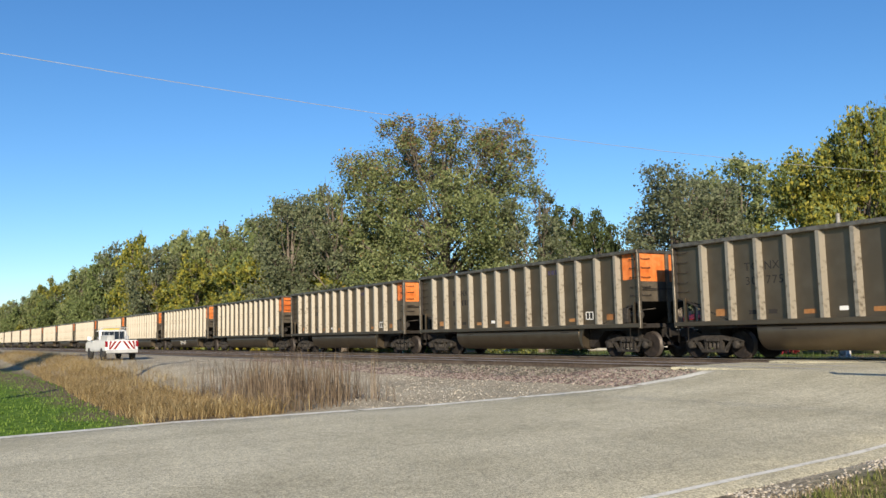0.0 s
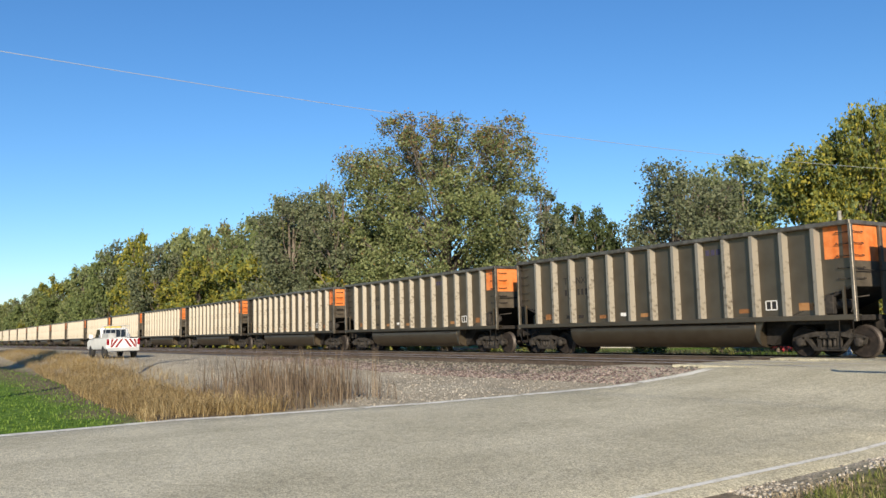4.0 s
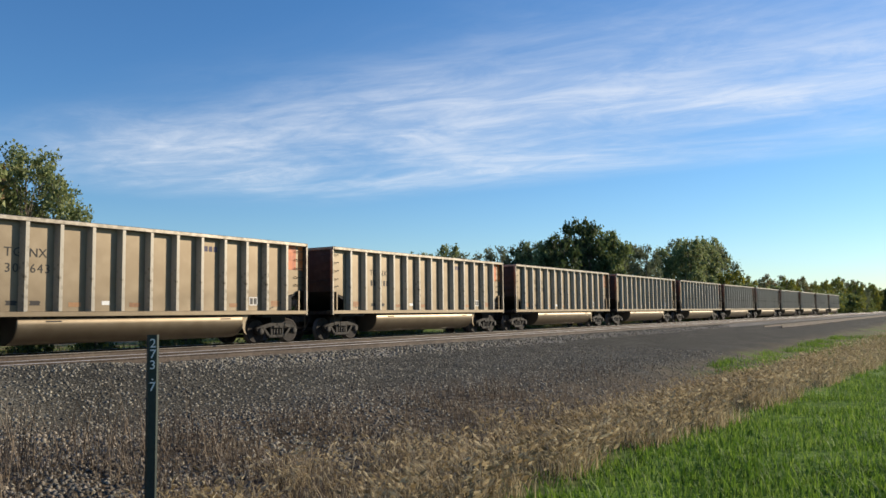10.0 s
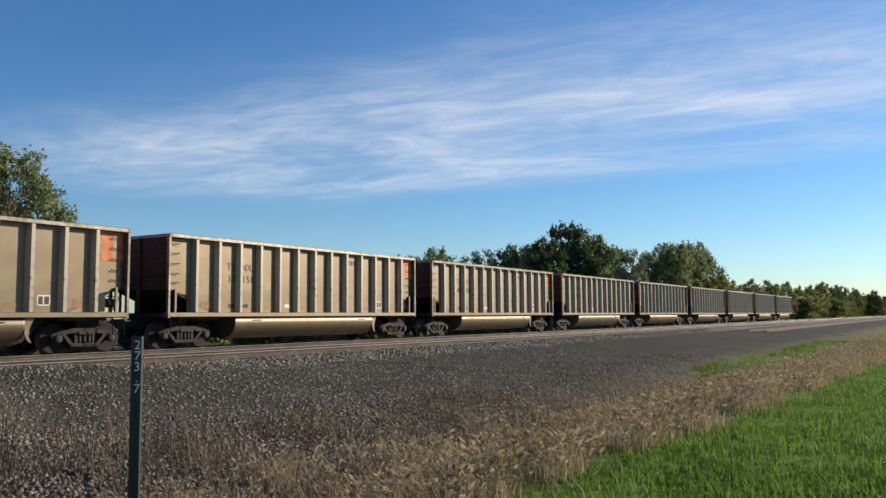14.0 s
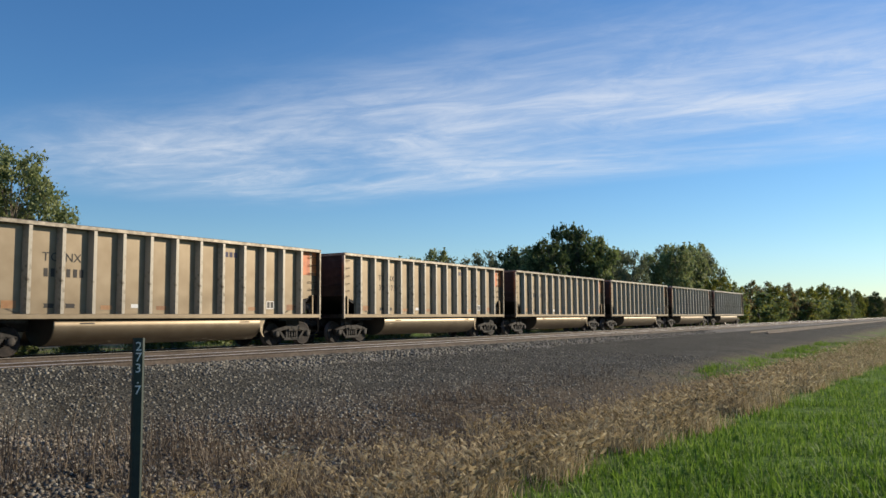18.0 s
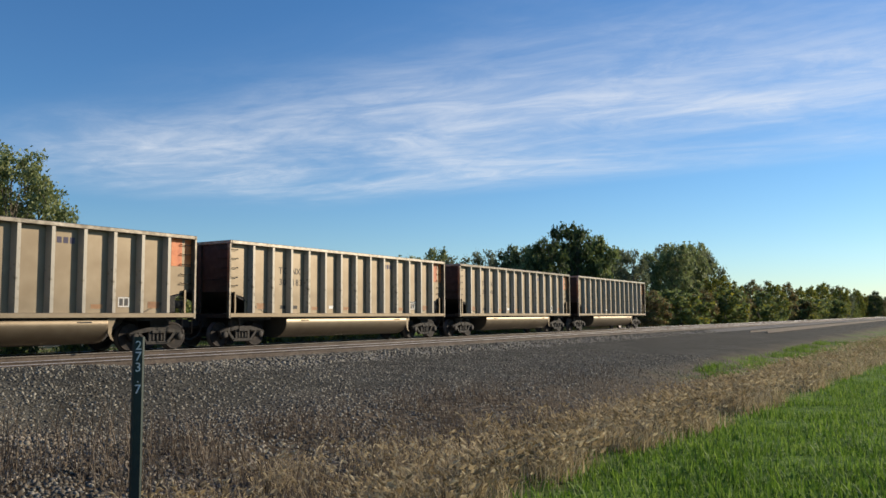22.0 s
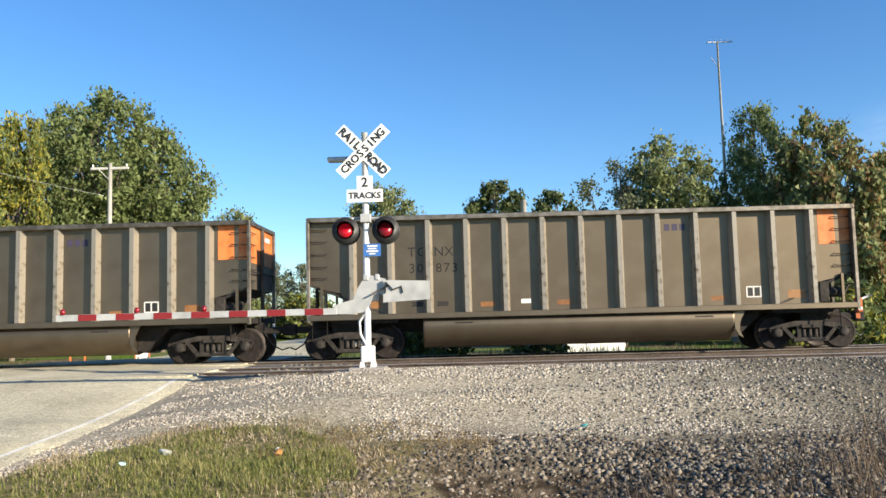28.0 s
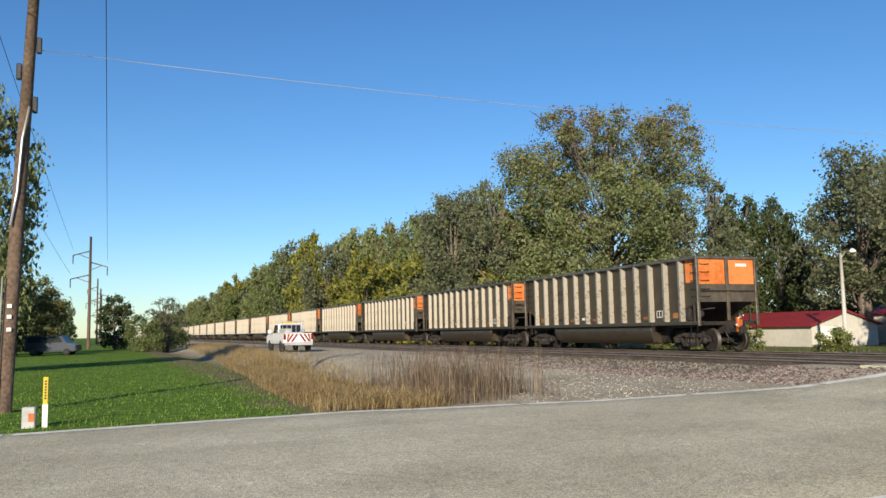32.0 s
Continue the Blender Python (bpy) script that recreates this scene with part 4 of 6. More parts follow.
def crossing_signal(x, y, z, mirror=False):
    """Mast with crossbuck, plate, a pair of red lamps, gate mechanism and lowered gate arm."""
    th = empty("crossing_signal", pose(x, y, z, 0, 0, 180 if mirror else 0))
    bm = bmesh.new()
    tube(bm, [(0, 0, 0.35), (0, 0, 4.42)], 0.062, 14)
    part("mast", bm, "sign_white", th, "white painted steel mast")
    bm = bmesh.new()
    box(bm, -0.125, -0.125, 0.10, 0.125, 0.125, 0.40, 0.02)
    for a, b in ((-0.10, -0.10), (0.10, -0.10), (-0.10, 0.10), (0.10, 0.10)):
        prism(bm, [(a - 0.05, 0.0), (a + 0.05, 0.0), (a + 0.03, 0.11), (a - 0.03, 0.11)], b - 0.05, b + 0.05, "y")
    part("base", bm, "sign_white", th, "white painted junction base")
    bm = bmesh.new()
    box(bm, -0.35, -0.35, -0.5, 0.35, 0.35, 0.012, 0.03)
    part("foundation", bm, "gravel", th)
    for ang, txt in ((-45, "RAIL   ROAD"), (45, "CROSSING")):
        bm = bmesh.new()
        box(bm, -0.62, -0.085 if ang < 0 else -0.094, -0.12, 0.62, -0.080 if ang < 0 else -0.089, 0.12)
        blade = part("crossbuck_blade", bm, "sign_white", th, "white crossbuck blade with black letters", at=pose(-0.02, 0, 4.05, 0, -ang, 0))
        parts_ = (("RAIL", -0.34), ("ROAD", 0.34)) if ang < 0 else (("CROSSING", 0.0),)
        for t, xx in parts_:
            gap = 0.125 if t != "CROSSING" else 0.138
            for i, ch in enumerate(t):
                mesh_part("lettering", words(ch, 0.205, bold=0.005), "black", blade, at=pose(xx + gap * (i - (len(t) - 1) / 2), -0.096, 0))
    bm = bmesh.new()
    box(bm, -0.15, -0.09, 3.32, 0.15, -0.084, 3.58)
    p = part("plate", bm, "sign_white", th)
    mesh_part("lettering", words("2", 0.25, bold=0.004), "black", p, at=pose(0, -0.094, 3.45))
    bm = bmesh.new()
    box(bm, -0.34, -0.10, 3.08, 0.34, -0.092, 3.32)
    p = part("plate", bm, "sign_white", th)
    mesh_part("lettering", words("TRACKS", 0.165, bold=0.003), "black", p, at=pose(0, -0.104, 3.20))
    bm = bmesh.new()
    tube(bm, [(-0.5, 0.02, 2.78), (0.5, 0.02, 2.78)], 0.03, 8)
    box(bm, -0.1, -0.1, 2.70, 0.1, 0.1, 2.86, 0.01)
    part("crossarm", bm, "silver", th)
    for s in (-1, 1):
        bm = bmesh.new()
        disc(bm, 0.255, -0.10, 0.012, (s * 0.375, 0, 2.55), 28)
        lathe(bm, [(0.0, -0.10), (0.16, -0.10), (0.16, 0.12), (0.0, 0.16)], 20, "y", (s * 0.375, 0, 2.55))
        lamp = part("signal_lamp", bm, "black", th, "round black background with hooded red lens")
        bm = bmesh.new()
        disc(bm, 0.13, -0.125, 0.02, (s * 0.375, 0, 2.55), 24)
        part("lens", bm, "red_lens" if s > 0 else "red_lit", lamp, "red lens")
        bm = bmesh.new()
        for k in range(13):
            a = math.pi * (0.0 + k / 12)
            c, d = math.cos(a), math.sin(a)
            v = [bm.verts.new((s * 0.375 + r_ * c, yy, 2.55 + r_ * d)) for r_, yy in ((0.165, -0.10), (0.165, -0.10 - 0.22 * max(0.25, d)), (0.175, -0.10 - 0.22 * max(0.25, d)), (0.175, -0.10))]
            if k:
                for i in range(4):
                    bm.faces.new((last[i], last[(i + 1) % 4], v[(i + 1) % 4], v[i]))
            last = v
        part("hood", bm, "black", lamp)
        bm = bmesh.new()
        disc(bm, 0.255, 0.10, 0.012, (s * 0.375, 0.05, 2.55), 24)
        back = part("rear_lamp", bm, "black", th)
        bm = bmesh.new()
        disc(bm, 0.15, 0.165, 0.02, (s * 0.375, 0, 2.55), 20)
        part("lens", bm, "red_lit" if s > 0 else "red_lens", back, "red lens")
    # second pair of lamps turned aside, seen edge on
    bm = bmesh.new()
    tube(bm, [(0, 0, 4.0), (-0.35, 0.3, 4.0)], 0.022, 6)
    box(bm, -0.75, 0.2, 3.93, -0.25, 0.4, 4.02, 0.02)
    part("bell_bracket", bm, "silver", th)
    bm = bmesh.new()
    box(bm, -0.04, -0.10, 2.06, 0.28, -0.092, 2.29, 0)
    plate = part("plate", bm, "sign_blue", th, "small blue notice plate")
    bm = bmesh.new()
    for k, w in enumerate((0.2, 0.16, 0.22, 0.12)):
        box(bm, 0.12 - w / 2, -0.106, 2.235 - 0.048 * k, 0.12 + w / 2, -0.1005, 2.262 - 0.048 * k)
    part("small_print", bm, "mark_white", plate)
    # gate mechanism, counterweight and arm
    bm = bmesh.new()
    prism(bm, [(-0.62, 1.0), (-0.60, 1.16), (-0.40, 1.22), (-0.24, 1.26), (-0.16, 1.46), (-0.06, 1.62), (0.10, 1.70), (0.36, 1.63), (0.36, 1.26), (0.26, 1.36), (0.14, 1.34), (0.06, 1.14), (-0.06, 1.02), (-0.30, 0.99)], -0.16, -0.12, "y")
    mech = part("gate_bracket", bm, "silver", th, "grey steel gate bracket with counterweight plate")
    bm = bmesh.new()
    prism(bm, [(0.32, 1.60), (1.18, 1.57), (1.18, 1.23), (0.32, 1.19)], -0.24, -0.16, "y")
    part("counterweight", bm, "silver", mech)
    bm = bmesh.new()
    tube(bm, [(0.10, -0.25, 1.34), (0.35, -0.26, 1.46), (0.42, -0.26, 1.52)], 0.02, 6)
    tube(bm, [(0.36, -0.26, 1.36), (0.38, -0.26, 1.56), (0.50, -0.26, 1.42), (0.66, -0.26, 1.48), (0.68, -0.26, 1.36)], 0.016, 6)
    part("linkage", bm, "black", mech)
    bm = bmesh.new()
    box(bm, -0.06, -0.11, 1.22, 0.20, 0.2, 1.56, 0.03)
    box(bm, 0.16, -0.18, 1.60, 0.25, -0.06, 1.72, 0.02)
    box(bm, -0.06, -0.18, 1.60, 0.05, -0.08, 1.72, 0.02)
    part("gate_machine", bm, "silver", mech)
    arm = empty_arm(th)
    bm = bmesh.new()
    tube(bm, [(-0.05, -0.14, 0.98), (-0.13, -0.16, 0.85), (-0.12, -0.15, 0.62), (-0.02, -0.12, 0.42)], 0.022, 7)
    part("cable", bm, "sign_white", th)
    return tagged(th, "railroad crossing signal with crossbuck, red lamps and lowered gate arm", "crossing signal", "crossing signals")


def empty_arm(th):
    """The lowered arm: silver bar with red bands and three small red lamps."""
    tip, root, zz = -5.75, -0.55, 1.10
    bm = bmesh.new()
    box(bm, tip, -0.20, zz - 0.06 - 0.05, root, -0.165, zz + 0.06 - 0.05, 0.004)
    arm = part("gate_arm", bm, "silver", th, "silver gate arm with red bands")
    for k in range(7):
        a = tip + 0.42 + k * 0.70
        bm = bmesh.new()
        box(bm, a, -0.206, zz - 0.108, a + 0.34, -0.199, zz + 0.008)
        part("red_band", bm, "red_tape", arm, "red reflective band")
    for xx in (tip + 0.12, tip + 1.5, tip + 2.75):
        bm = bmesh.new()
        lathe(bm, [(0.0, 0.0), (0.045, 0.0), (0.05, 0.06), (0.03, 0.10), (0.0, 0.11)], 10, "z", (xx, -0.18, zz + 0.01))
        part("arm_lamp", bm, "red_lens", arm, "small red lamp")
    return arm


crossing_signal(-1.62, 15.2, 0.19)
crossing_signal(-16.05, 27.4, -0.12, True)

# ---------------------------------------------------------------- roadside posts
def milepost(x, y, z):
    th = empty("milepost", pose(x, y, z, 0, 0, -37))
    bm = bmesh.new()
    prism(bm, [(-0.045, -0.006), (-0.030, -0.03), (0.030, -0.03), (0.045, -0.006), (0.045, 0.0), (0.026, -0.022), (-0.026, -0.022), (-0.045, 0.0)], -0.4, 1.56, "z")
    part("post", bm, "post_green", th, "dark green steel channel post")
    bm = bmesh.new()
    for k in range(20):
        box(bm, -0.041, -0.0105, 0.06 + k * 0.075, -0.034, -0.007, 0.085 + k * 0.075)
    part("post_holes", bm, "mark_white", th)
    for k, c in enumerate("273.7"):
        z = 1.49 - 0.085 * k
        mesh_part("lettering", words(c, 0.10), "mark_white", th, at=pose(0, -0.032, z))
    return tagged(th, "dark green metal milepost with stacked white numerals", "milepost")


mp_ = Vector((math.sin(radians(37.9)), math.cos(radians(37.9)), 0)) * 6.9
milepost(mp_.x, mp_.y, -0.66)


def marker_post(x, y, z):
    th = empty("cable_marker", pose(x, y, z, 0, 0, 85))
    bm = bmesh.new()
    box(bm, -0.045, -0.02, -0.2, 0.045, 0.02, 0.95, 0.008)
    p = part("post", bm, "yellow", th, "yellow plastic marker post")
    bm = bmesh.new()
    for k in range(7):
        box(bm, -0.02, -0.024, 0.52 + k * 0.055, 0.02, -0.019, 0.555 + k * 0.055)
    part("small_print", bm, "black", p)
    bm = bmesh.new()
    box(bm, -0.05, -0.026, -0.1, 0.05, -0.021, 0.42)
    part("sleeve", bm, "mark_white", p)
    tagged(th, "yellow and white buried cable marker post on the lawn", "marker post")
    th = empty("pedestal_box", pose(x - 0.05, y - 0.28, z, 0, 0, 85))
    bm = bmesh.new()
    box(bm, -0.12, -0.1, -0.1, 0.12, 0.1, 0.38, 0.02)
    p = part("cabinet", bm, "silver", th)
    bm = bmesh.new()
    box(bm, 0.0, -0.106, 0.1, 0.10, -0.099, 0.26)
    part("sticker", bm, "orange", p)
    tagged(th, "small grey-green telephone pedestal on the lawn", "utility box")


marker_post(-17.9, -1.12, -0.66)


def wires(points, r=0.012, mat="wire", sag=1.0, name="overhead_wire"):
    th = None
    for a, b in points:
        bm = bmesh.new()
        a, b = Vector(a), Vector(b)
        tube(bm, [a.lerp(b, k / 14) - Vector((0, 0, sag * 4 * (k / 14) * (1 - k / 14))) for k in range(15)], r, 5)
        ob = part(name, bm, mat)
        tagged(ob, "thin sagging overhead wire between poles", "wire", "overhead wires")


def utility_pole(x, y, z, h, lean=(0, 0), hardware=True, mat="pole_wood", r=0.17):
    th = empty("utility_pole", pose(x, y, z))
    bm = bmesh.new()
    tube(bm, [(0, 0, -0.5), (lean[0] * 0.5, lean[1] * 0.5, h / 2), (lean[0], lean[1], h)], [r, r * 0.88, r * 0.7], 14)
    part("pole", bm, mat, th)
    return th


def near_pole():
    th = utility_pole(-21.75, -2.25, -0.68, 11.5, (0.0, 0.42))
    def at(z):
        return 0.42 * z / 11.5
    for z, a in ((8.9, 0.2), (8.2, -0.2), (7.4, 0.2)):
        bm = bmesh.new()
        box(bm, -0.05, at(z) + a - 0.06, z - 0.2, 0.08, at(z) + a + 0.06, z + 0.2, 0.02)
        part("bracket", bm, "black", th)
    bm = bmesh.new()
    tube(bm, [(0.2, at(7.3) + 0.1, 7.3), (0.22, at(6.5), 6.5), (0.2, at(5) - 0.02, 5.2), (0.2, at(4.4) - 0.12, 4.4)], 0.03, 6)
    part("drop_cable", bm, "wire_bright", th)
    bm = bmesh.new()
    tube(bm, [(0.18, -0.1, 0.1), (0.2, -0.12, 1.5), (0.19, -0.08, 3.2)], 0.025, 6)
    part("conduit", bm, "silver", th)
    for z in (1.9, 2.2, 2.45):
        bm = bmesh.new()
        box(bm, 0.17, 0.03, z, 0.19, 0.13, z + 0.09)
        part("tag", bm, "mark_white", th)
    tagged(th, "brown wooden utility pole with cable brackets", "utility pole", "utility poles")


near_pole()
wires([((-21.8, -1.95, 8.14), (-18.3, 42.2, 8.0))], 0.009, "wire_bright", 0.6)
wires([((-134, -5.2, 14.3), (60, -5.2, 19.5)), ((-134, -0.4, 12.6), (60, -0.3, 17.0)), ((-134, -5.5, 10.6), (60, -5.6, 13.5))], 0.018, "wire", 1.0)


def power_pole(x, y, h):
    th = empty("power_pole", pose(x, y, -0.68))
    bm = bmesh.new()
    tube(bm, [(0, 0, -0.5), (0, 0, h)], [0.26, 0.16], 10)
    part("pole", bm, "pole_wood", th)
    for z, s, ln in ((h - 2.2, -1, 2.4), (h - 3.9, 1, 2.4), (h - 5.8, -1, 2.7)):
        bm = bmesh.new()
        tube(bm, [(0, 0, z), (0, s * ln, z - 0.9 * 0.0 - 0.7)], 0.09, 6)
        tube(bm, [(0, 0, z - 1.2), (0, s * ln * 0.7, z - 0.5)], 0.05, 6)
        arm = part("crossarm", bm, "pole_wood", th)
        bm = bmesh.new()
        tube(bm, [(0, s * ln, z - 0.7), (0, s * ln, z - 2.0)], 0.07, 6)
        part("insulator", bm, "black", arm)
    return tagged(th, "tall wooden transmission pole with staggered arms", "power pole", "power poles")


for x_, y_, h_ in ((-134, -2.8, 17), (-230, -2.9, 17), (-320, -2.6, 17), (-205, -1.9, 13)):
    power_pole(x_, y_, h_)


def grey_pole(x, y, h, arm, name="utility_pole", lamp=False, top=0.11):
    th = empty(name, pose(x, y, ground_z(x, y)))
    bm = bmesh.new()
    tube(bm, [(0, 0, -0.5), (0, 0, h)], [0.15, top], 12)
    part("pole", bm, "pole_grey", th)
    if arm:
        bm = bmesh.new()
        box(bm, -arm, -0.08, h - 0.35, arm, 0.02, h - 0.22, 0.01)
        tube(bm, [(-arm * 0.6, -0.1, h - 0.3), (0, -0.12, h - 0.9)], 0.025, 5)
        a = part("crossarm", bm, "pole_grey", th)
        bm = bmesh.new()
        for s in (-0.9, 0.0, 0.9):
            lathe(bm, [(0.03, 0.0), (0.05, 0.06), (0.04, 0.16), (0.0, 0.18)], 8, "z", (s * arm, -0.03, h - 0.22))
        part("insulator", bm, "sign_white", a)
    if lamp:
        bm = bmesh.new()
        tube(bm, [(0, 0, h - 0.3), (0.5, -0.1, h + 0.05), (1.0, -0.2, h + 0.1)], 0.03, 6)
        a = part("lamp_arm", bm, "pole_grey", th)
        bm = bmesh.new()
        lathe(bm, [(0.0, -0.12), (0.2, -0.1), (0.22, 0.0), (0.1, 0.14), (0.0, 0.16)], 12, "z", (1.1, -0.2, h + 0.05))
        part("lamp_head", bm, "sign_white", a)
    return tagged(th, "weathered pale wooden pole" + (" with a lamp on a bracket" if lamp else ""), "pole", "utility poles")


def polar(az, dist):
    return (-math.sin(radians(az)) * dist, math.cos(radians(az)) * dist)


grey_pole(*polar(23.06, 46), 10.35, 1.0)
grey_pole(*polar(41.6, 58), 6.1, 0, "street_lamp", True, 0.10)
grey_pole(*polar(-5.08, 38), 7.1, 0, top=0.14)
grey_pole(*polar(15.35, 70), 9.1, 0, top=0.09)
grey_pole(*polar(12.5, 68), 4.6, 0, top=0.08)
grey_pole(*polar(30.18, 44), 7.0, 0, top=0.10)


def antenna_mast(x, y, h):
    th = empty("antenna_mast", pose(x, y, ground_z(x, y), 0, -0.3, 0))
    bm = bmesh.new()
    tube(bm, [(0, 0, -0.3), (0, 0, h * 0.5), (0, 0, h)], [0.13, 0.10, 0.05], 8)
    part("mast", bm, "silver", th)
    bm = bmesh.new()
    tube(bm, [(-0.55, 0, h - 0.02), (0.85, 0, h - 0.05)], 0.03, 5)
    boom = part("boom", bm, "silver", th)
    for k in range(5):
        bm = bmesh.new()
        tube(bm, [(-0.5 + 0.3 * k, -0.35, h), (-0.5 + 0.3 * k, 0.35, h)], 0.015, 4)
        part("element", bm, "silver", boom)
    bm = bmesh.new()
    tube(bm, [(-0.4, 0, h - 0.9), (0, 0, h - 1.5)], 0.02, 4)
    part("side_arm", bm, "silver", th)
    return tagged(th, "tall slender steel mast with a television aerial", "antenna mast")


antenna_mast(*polar(-18.8, 47), 16.7)


# ---------------------------------------------------------------- buildings
def shed(x, y, rz, w, d, eave, ridge, wallm, roofm, label, doors=(), windows=(), name="shed"):
    """Gabled building: w along its ridge, d across."""
    th = empty(name, pose(x, y, ground_z(x, y), 0, 0, rz))
    bm = bmesh.new()
    prism(bm, [(-d / 2, -0.2), (d / 2, -0.2), (d / 2, eave), (0, ridge), (-d / 2, eave)], -w / 2, w / 2, "x")
    part("wall", bm, wallm, th)
    for s in (-1, 1):
        bm = bmesh.new()
        sl = (ridge - eave) / (d / 2)
        prism(bm, [(0, ridge + 0.02), (s * (d / 2 + 0.3), eave + 0.02 - 0.3 * sl), (s * (d / 2 + 0.3), eave + 0.12 - 0.3 * sl), (0, ridge + 0.12)], -w / 2 - 0.25, w / 2 + 0.25, "x")
        part("roof", bm, roofm, th)
    for px, z0, ww, hh in doors:
        bm = bmesh.new()
        box(bm, px - ww / 2, -d / 2 - 0.04, z0, px + ww / 2, -d / 2 + 0.02, z0 + hh, 0.01)
        p = part("door", bm, "sign_white", th)
        bm = bmesh.new()
        for k in range(1, 4):
            box(bm, px - ww / 2, -d / 2 - 0.046, z0 + hh * k / 4 - 0.012, px + ww / 2, -d / 2 - 0.041, z0 + hh * k / 4 + 0.012)
        part("door_seam", bm, "siding", p)
    for px, z0, ww, hh in windows:
        bm = bmesh.new()
        for a in ((-ww / 2 - 0.08, -0.08, ww / 2 + 0.08, 0.0), (-ww / 2 - 0.08, hh, ww / 2 + 0.08, hh + 0.08), (-ww / 2 - 0.08, 0, -ww / 2, hh), (ww / 2, 0, ww / 2 + 0.08, hh)):
            box(bm, px + a[0], -d / 2 - 0.05, z0 + a[1], px + a[2], -d / 2 + 0.02, z0 + a[3])
        p = part("window", bm, "sign_white", th)
        bm = bmesh.new()
        box(bm, px - ww / 2, -d / 2 - 0.015, z0, px + ww / 2, -d / 2 - 0.005, z0 + hh)
        part("pane", bm, "glass", p)
    return tagged(th, label, "building", kind="")


def garage():
    """Pale metal garage with a red roof: gable and white door towards the crossing."""
    x, y = -44.1, 49.65
    th = empty("garage", pose(x, y, -1.15, 0, 0, 0))
    w, d, eave, ridge = 11.5, 6.5, 2.08, 3.04
    bm = bmesh.new()
    prism(bm, [(-d / 2, -0.2), (d / 2, -0.2), (d / 2, eave), (0, ridge), (-d / 2, eave)], -w, 0, "x")
    part("wall", bm, "siding", th)
    for s in (-1, 1):
        bm = bmesh.new()
        sl = (ridge - eave) / (d / 2)
        prism(bm, [(0, ridge + 0.02), (s * (d / 2 + 0.3), eave + 0.02 - 0.3 * sl), (s * (d / 2 + 0.3), eave + 0.12 - 0.3 * sl), (0, ridge + 0.12)], -w - 0.2, 0.3, "x")
        part("roof", bm, "roof_red", th, "red metal roof")
    bm = bmesh.new()
    box(bm, -0.02, -2.7, 0.4, 0.05, 0.2, 1.95, 0.01)
    part("door", bm, "sign_white", th, "white overhead door")
    bm = bmesh.new()
    box(bm, -9.0, -d / 2 - 0.05, 0.6, -8.2, -d / 2 + 0.02, 1.6, 0.01)
    p = part("window", bm, "sign_white", th)
    bm = bmesh.new()
    box(bm, -8.78, -d / 2 - 0.06, 0.7, -8.42, -d / 2 - 0.045, 1.5)
    part("pane", bm, "glass", p)
    tagged(th, "pale metal-sided garage with a red roof", "garage")


garage()


def equipment_hut(x, y, rz, w, d, h, label):
    th = empty("equipment_hut", pose(x, y, ground_z(x, y), 0, 0, rz))
    bm = bmesh.new()
    box(bm, -w / 2, -d / 2, -0.1, w / 2, d / 2, h, 0.02)
    part("wall", bm, "sign_white", th)
    bm = bmesh.new()
    v = [bm.verts.new(p) for p in ((-w / 2 - 0.12, -d / 2 - 0.12, h), (w / 2 + 0.12, -d / 2 - 0.12, h), (w / 2 + 0.12, d / 2 + 0.12, h), (-w / 2 - 0.12, d / 2 + 0.12, h), (0, 0, h + 0.42))]
    for f in ((3, 2, 1, 0), (0, 1, 4), (1, 2, 4), (2, 3, 4), (3, 0, 4)):
        bm.faces.new([v[i] for i in f])
    part("roof", bm, "silver", th)
    bm = bmesh.new()
    tube(bm, [(0, 0, h + 0.2), (0, 0, h + 0.7)], 0.1, 10)
    lathe(bm, [(0.0, 0.0), (0.18, 0.02), (0.12, 0.14), (0.0, 0.18)], 10, "z", (0, 0, h + 0.68))
    part("vent", bm, "silver", th)
    bm = bmesh.new()
    box(bm, -0.42, -d / 2 - 0.03, 0.1, 0.42, -d / 2 + 0.01, 2.05, 0.01)
    p = part("door", bm, "sign_white", th)
    bm = bmesh.new()
    box(bm, -0.36, -d / 2 - 0.07, 1.0, -0.30, -d / 2 - 0.03, 1.12)
    box(bm, -0.02, -d / 2 - 0.035, 1.5, 0.2, -d / 2 - 0.028, 1.66)
    part("handle", bm, "black", p)
    return tagged(th, label, "equipment hut")


equipment_hut(*polar(-9.3, 38), 4, 2.7, 2.2, 1.95, "white metal signal equipment hut beside the line")
shed(*polar(34.2, 62), 30, 8.0, 6.0, 2.3, 5.0, "siding", "roof_red", "white house with a red roof among the trees", [(2.0, 0.0, 1.0, 2.05)], [(-2.0, 0.9, 1.0, 1.1)], "house")
shed(*polar(36.6, 76), 4, 7.0, 6.0, 2.4, 3.6, "siding", "roof_red", "small house with dark trim in the shade", [], [(-1.5, 0.8, 0.8, 1.1)], "house")


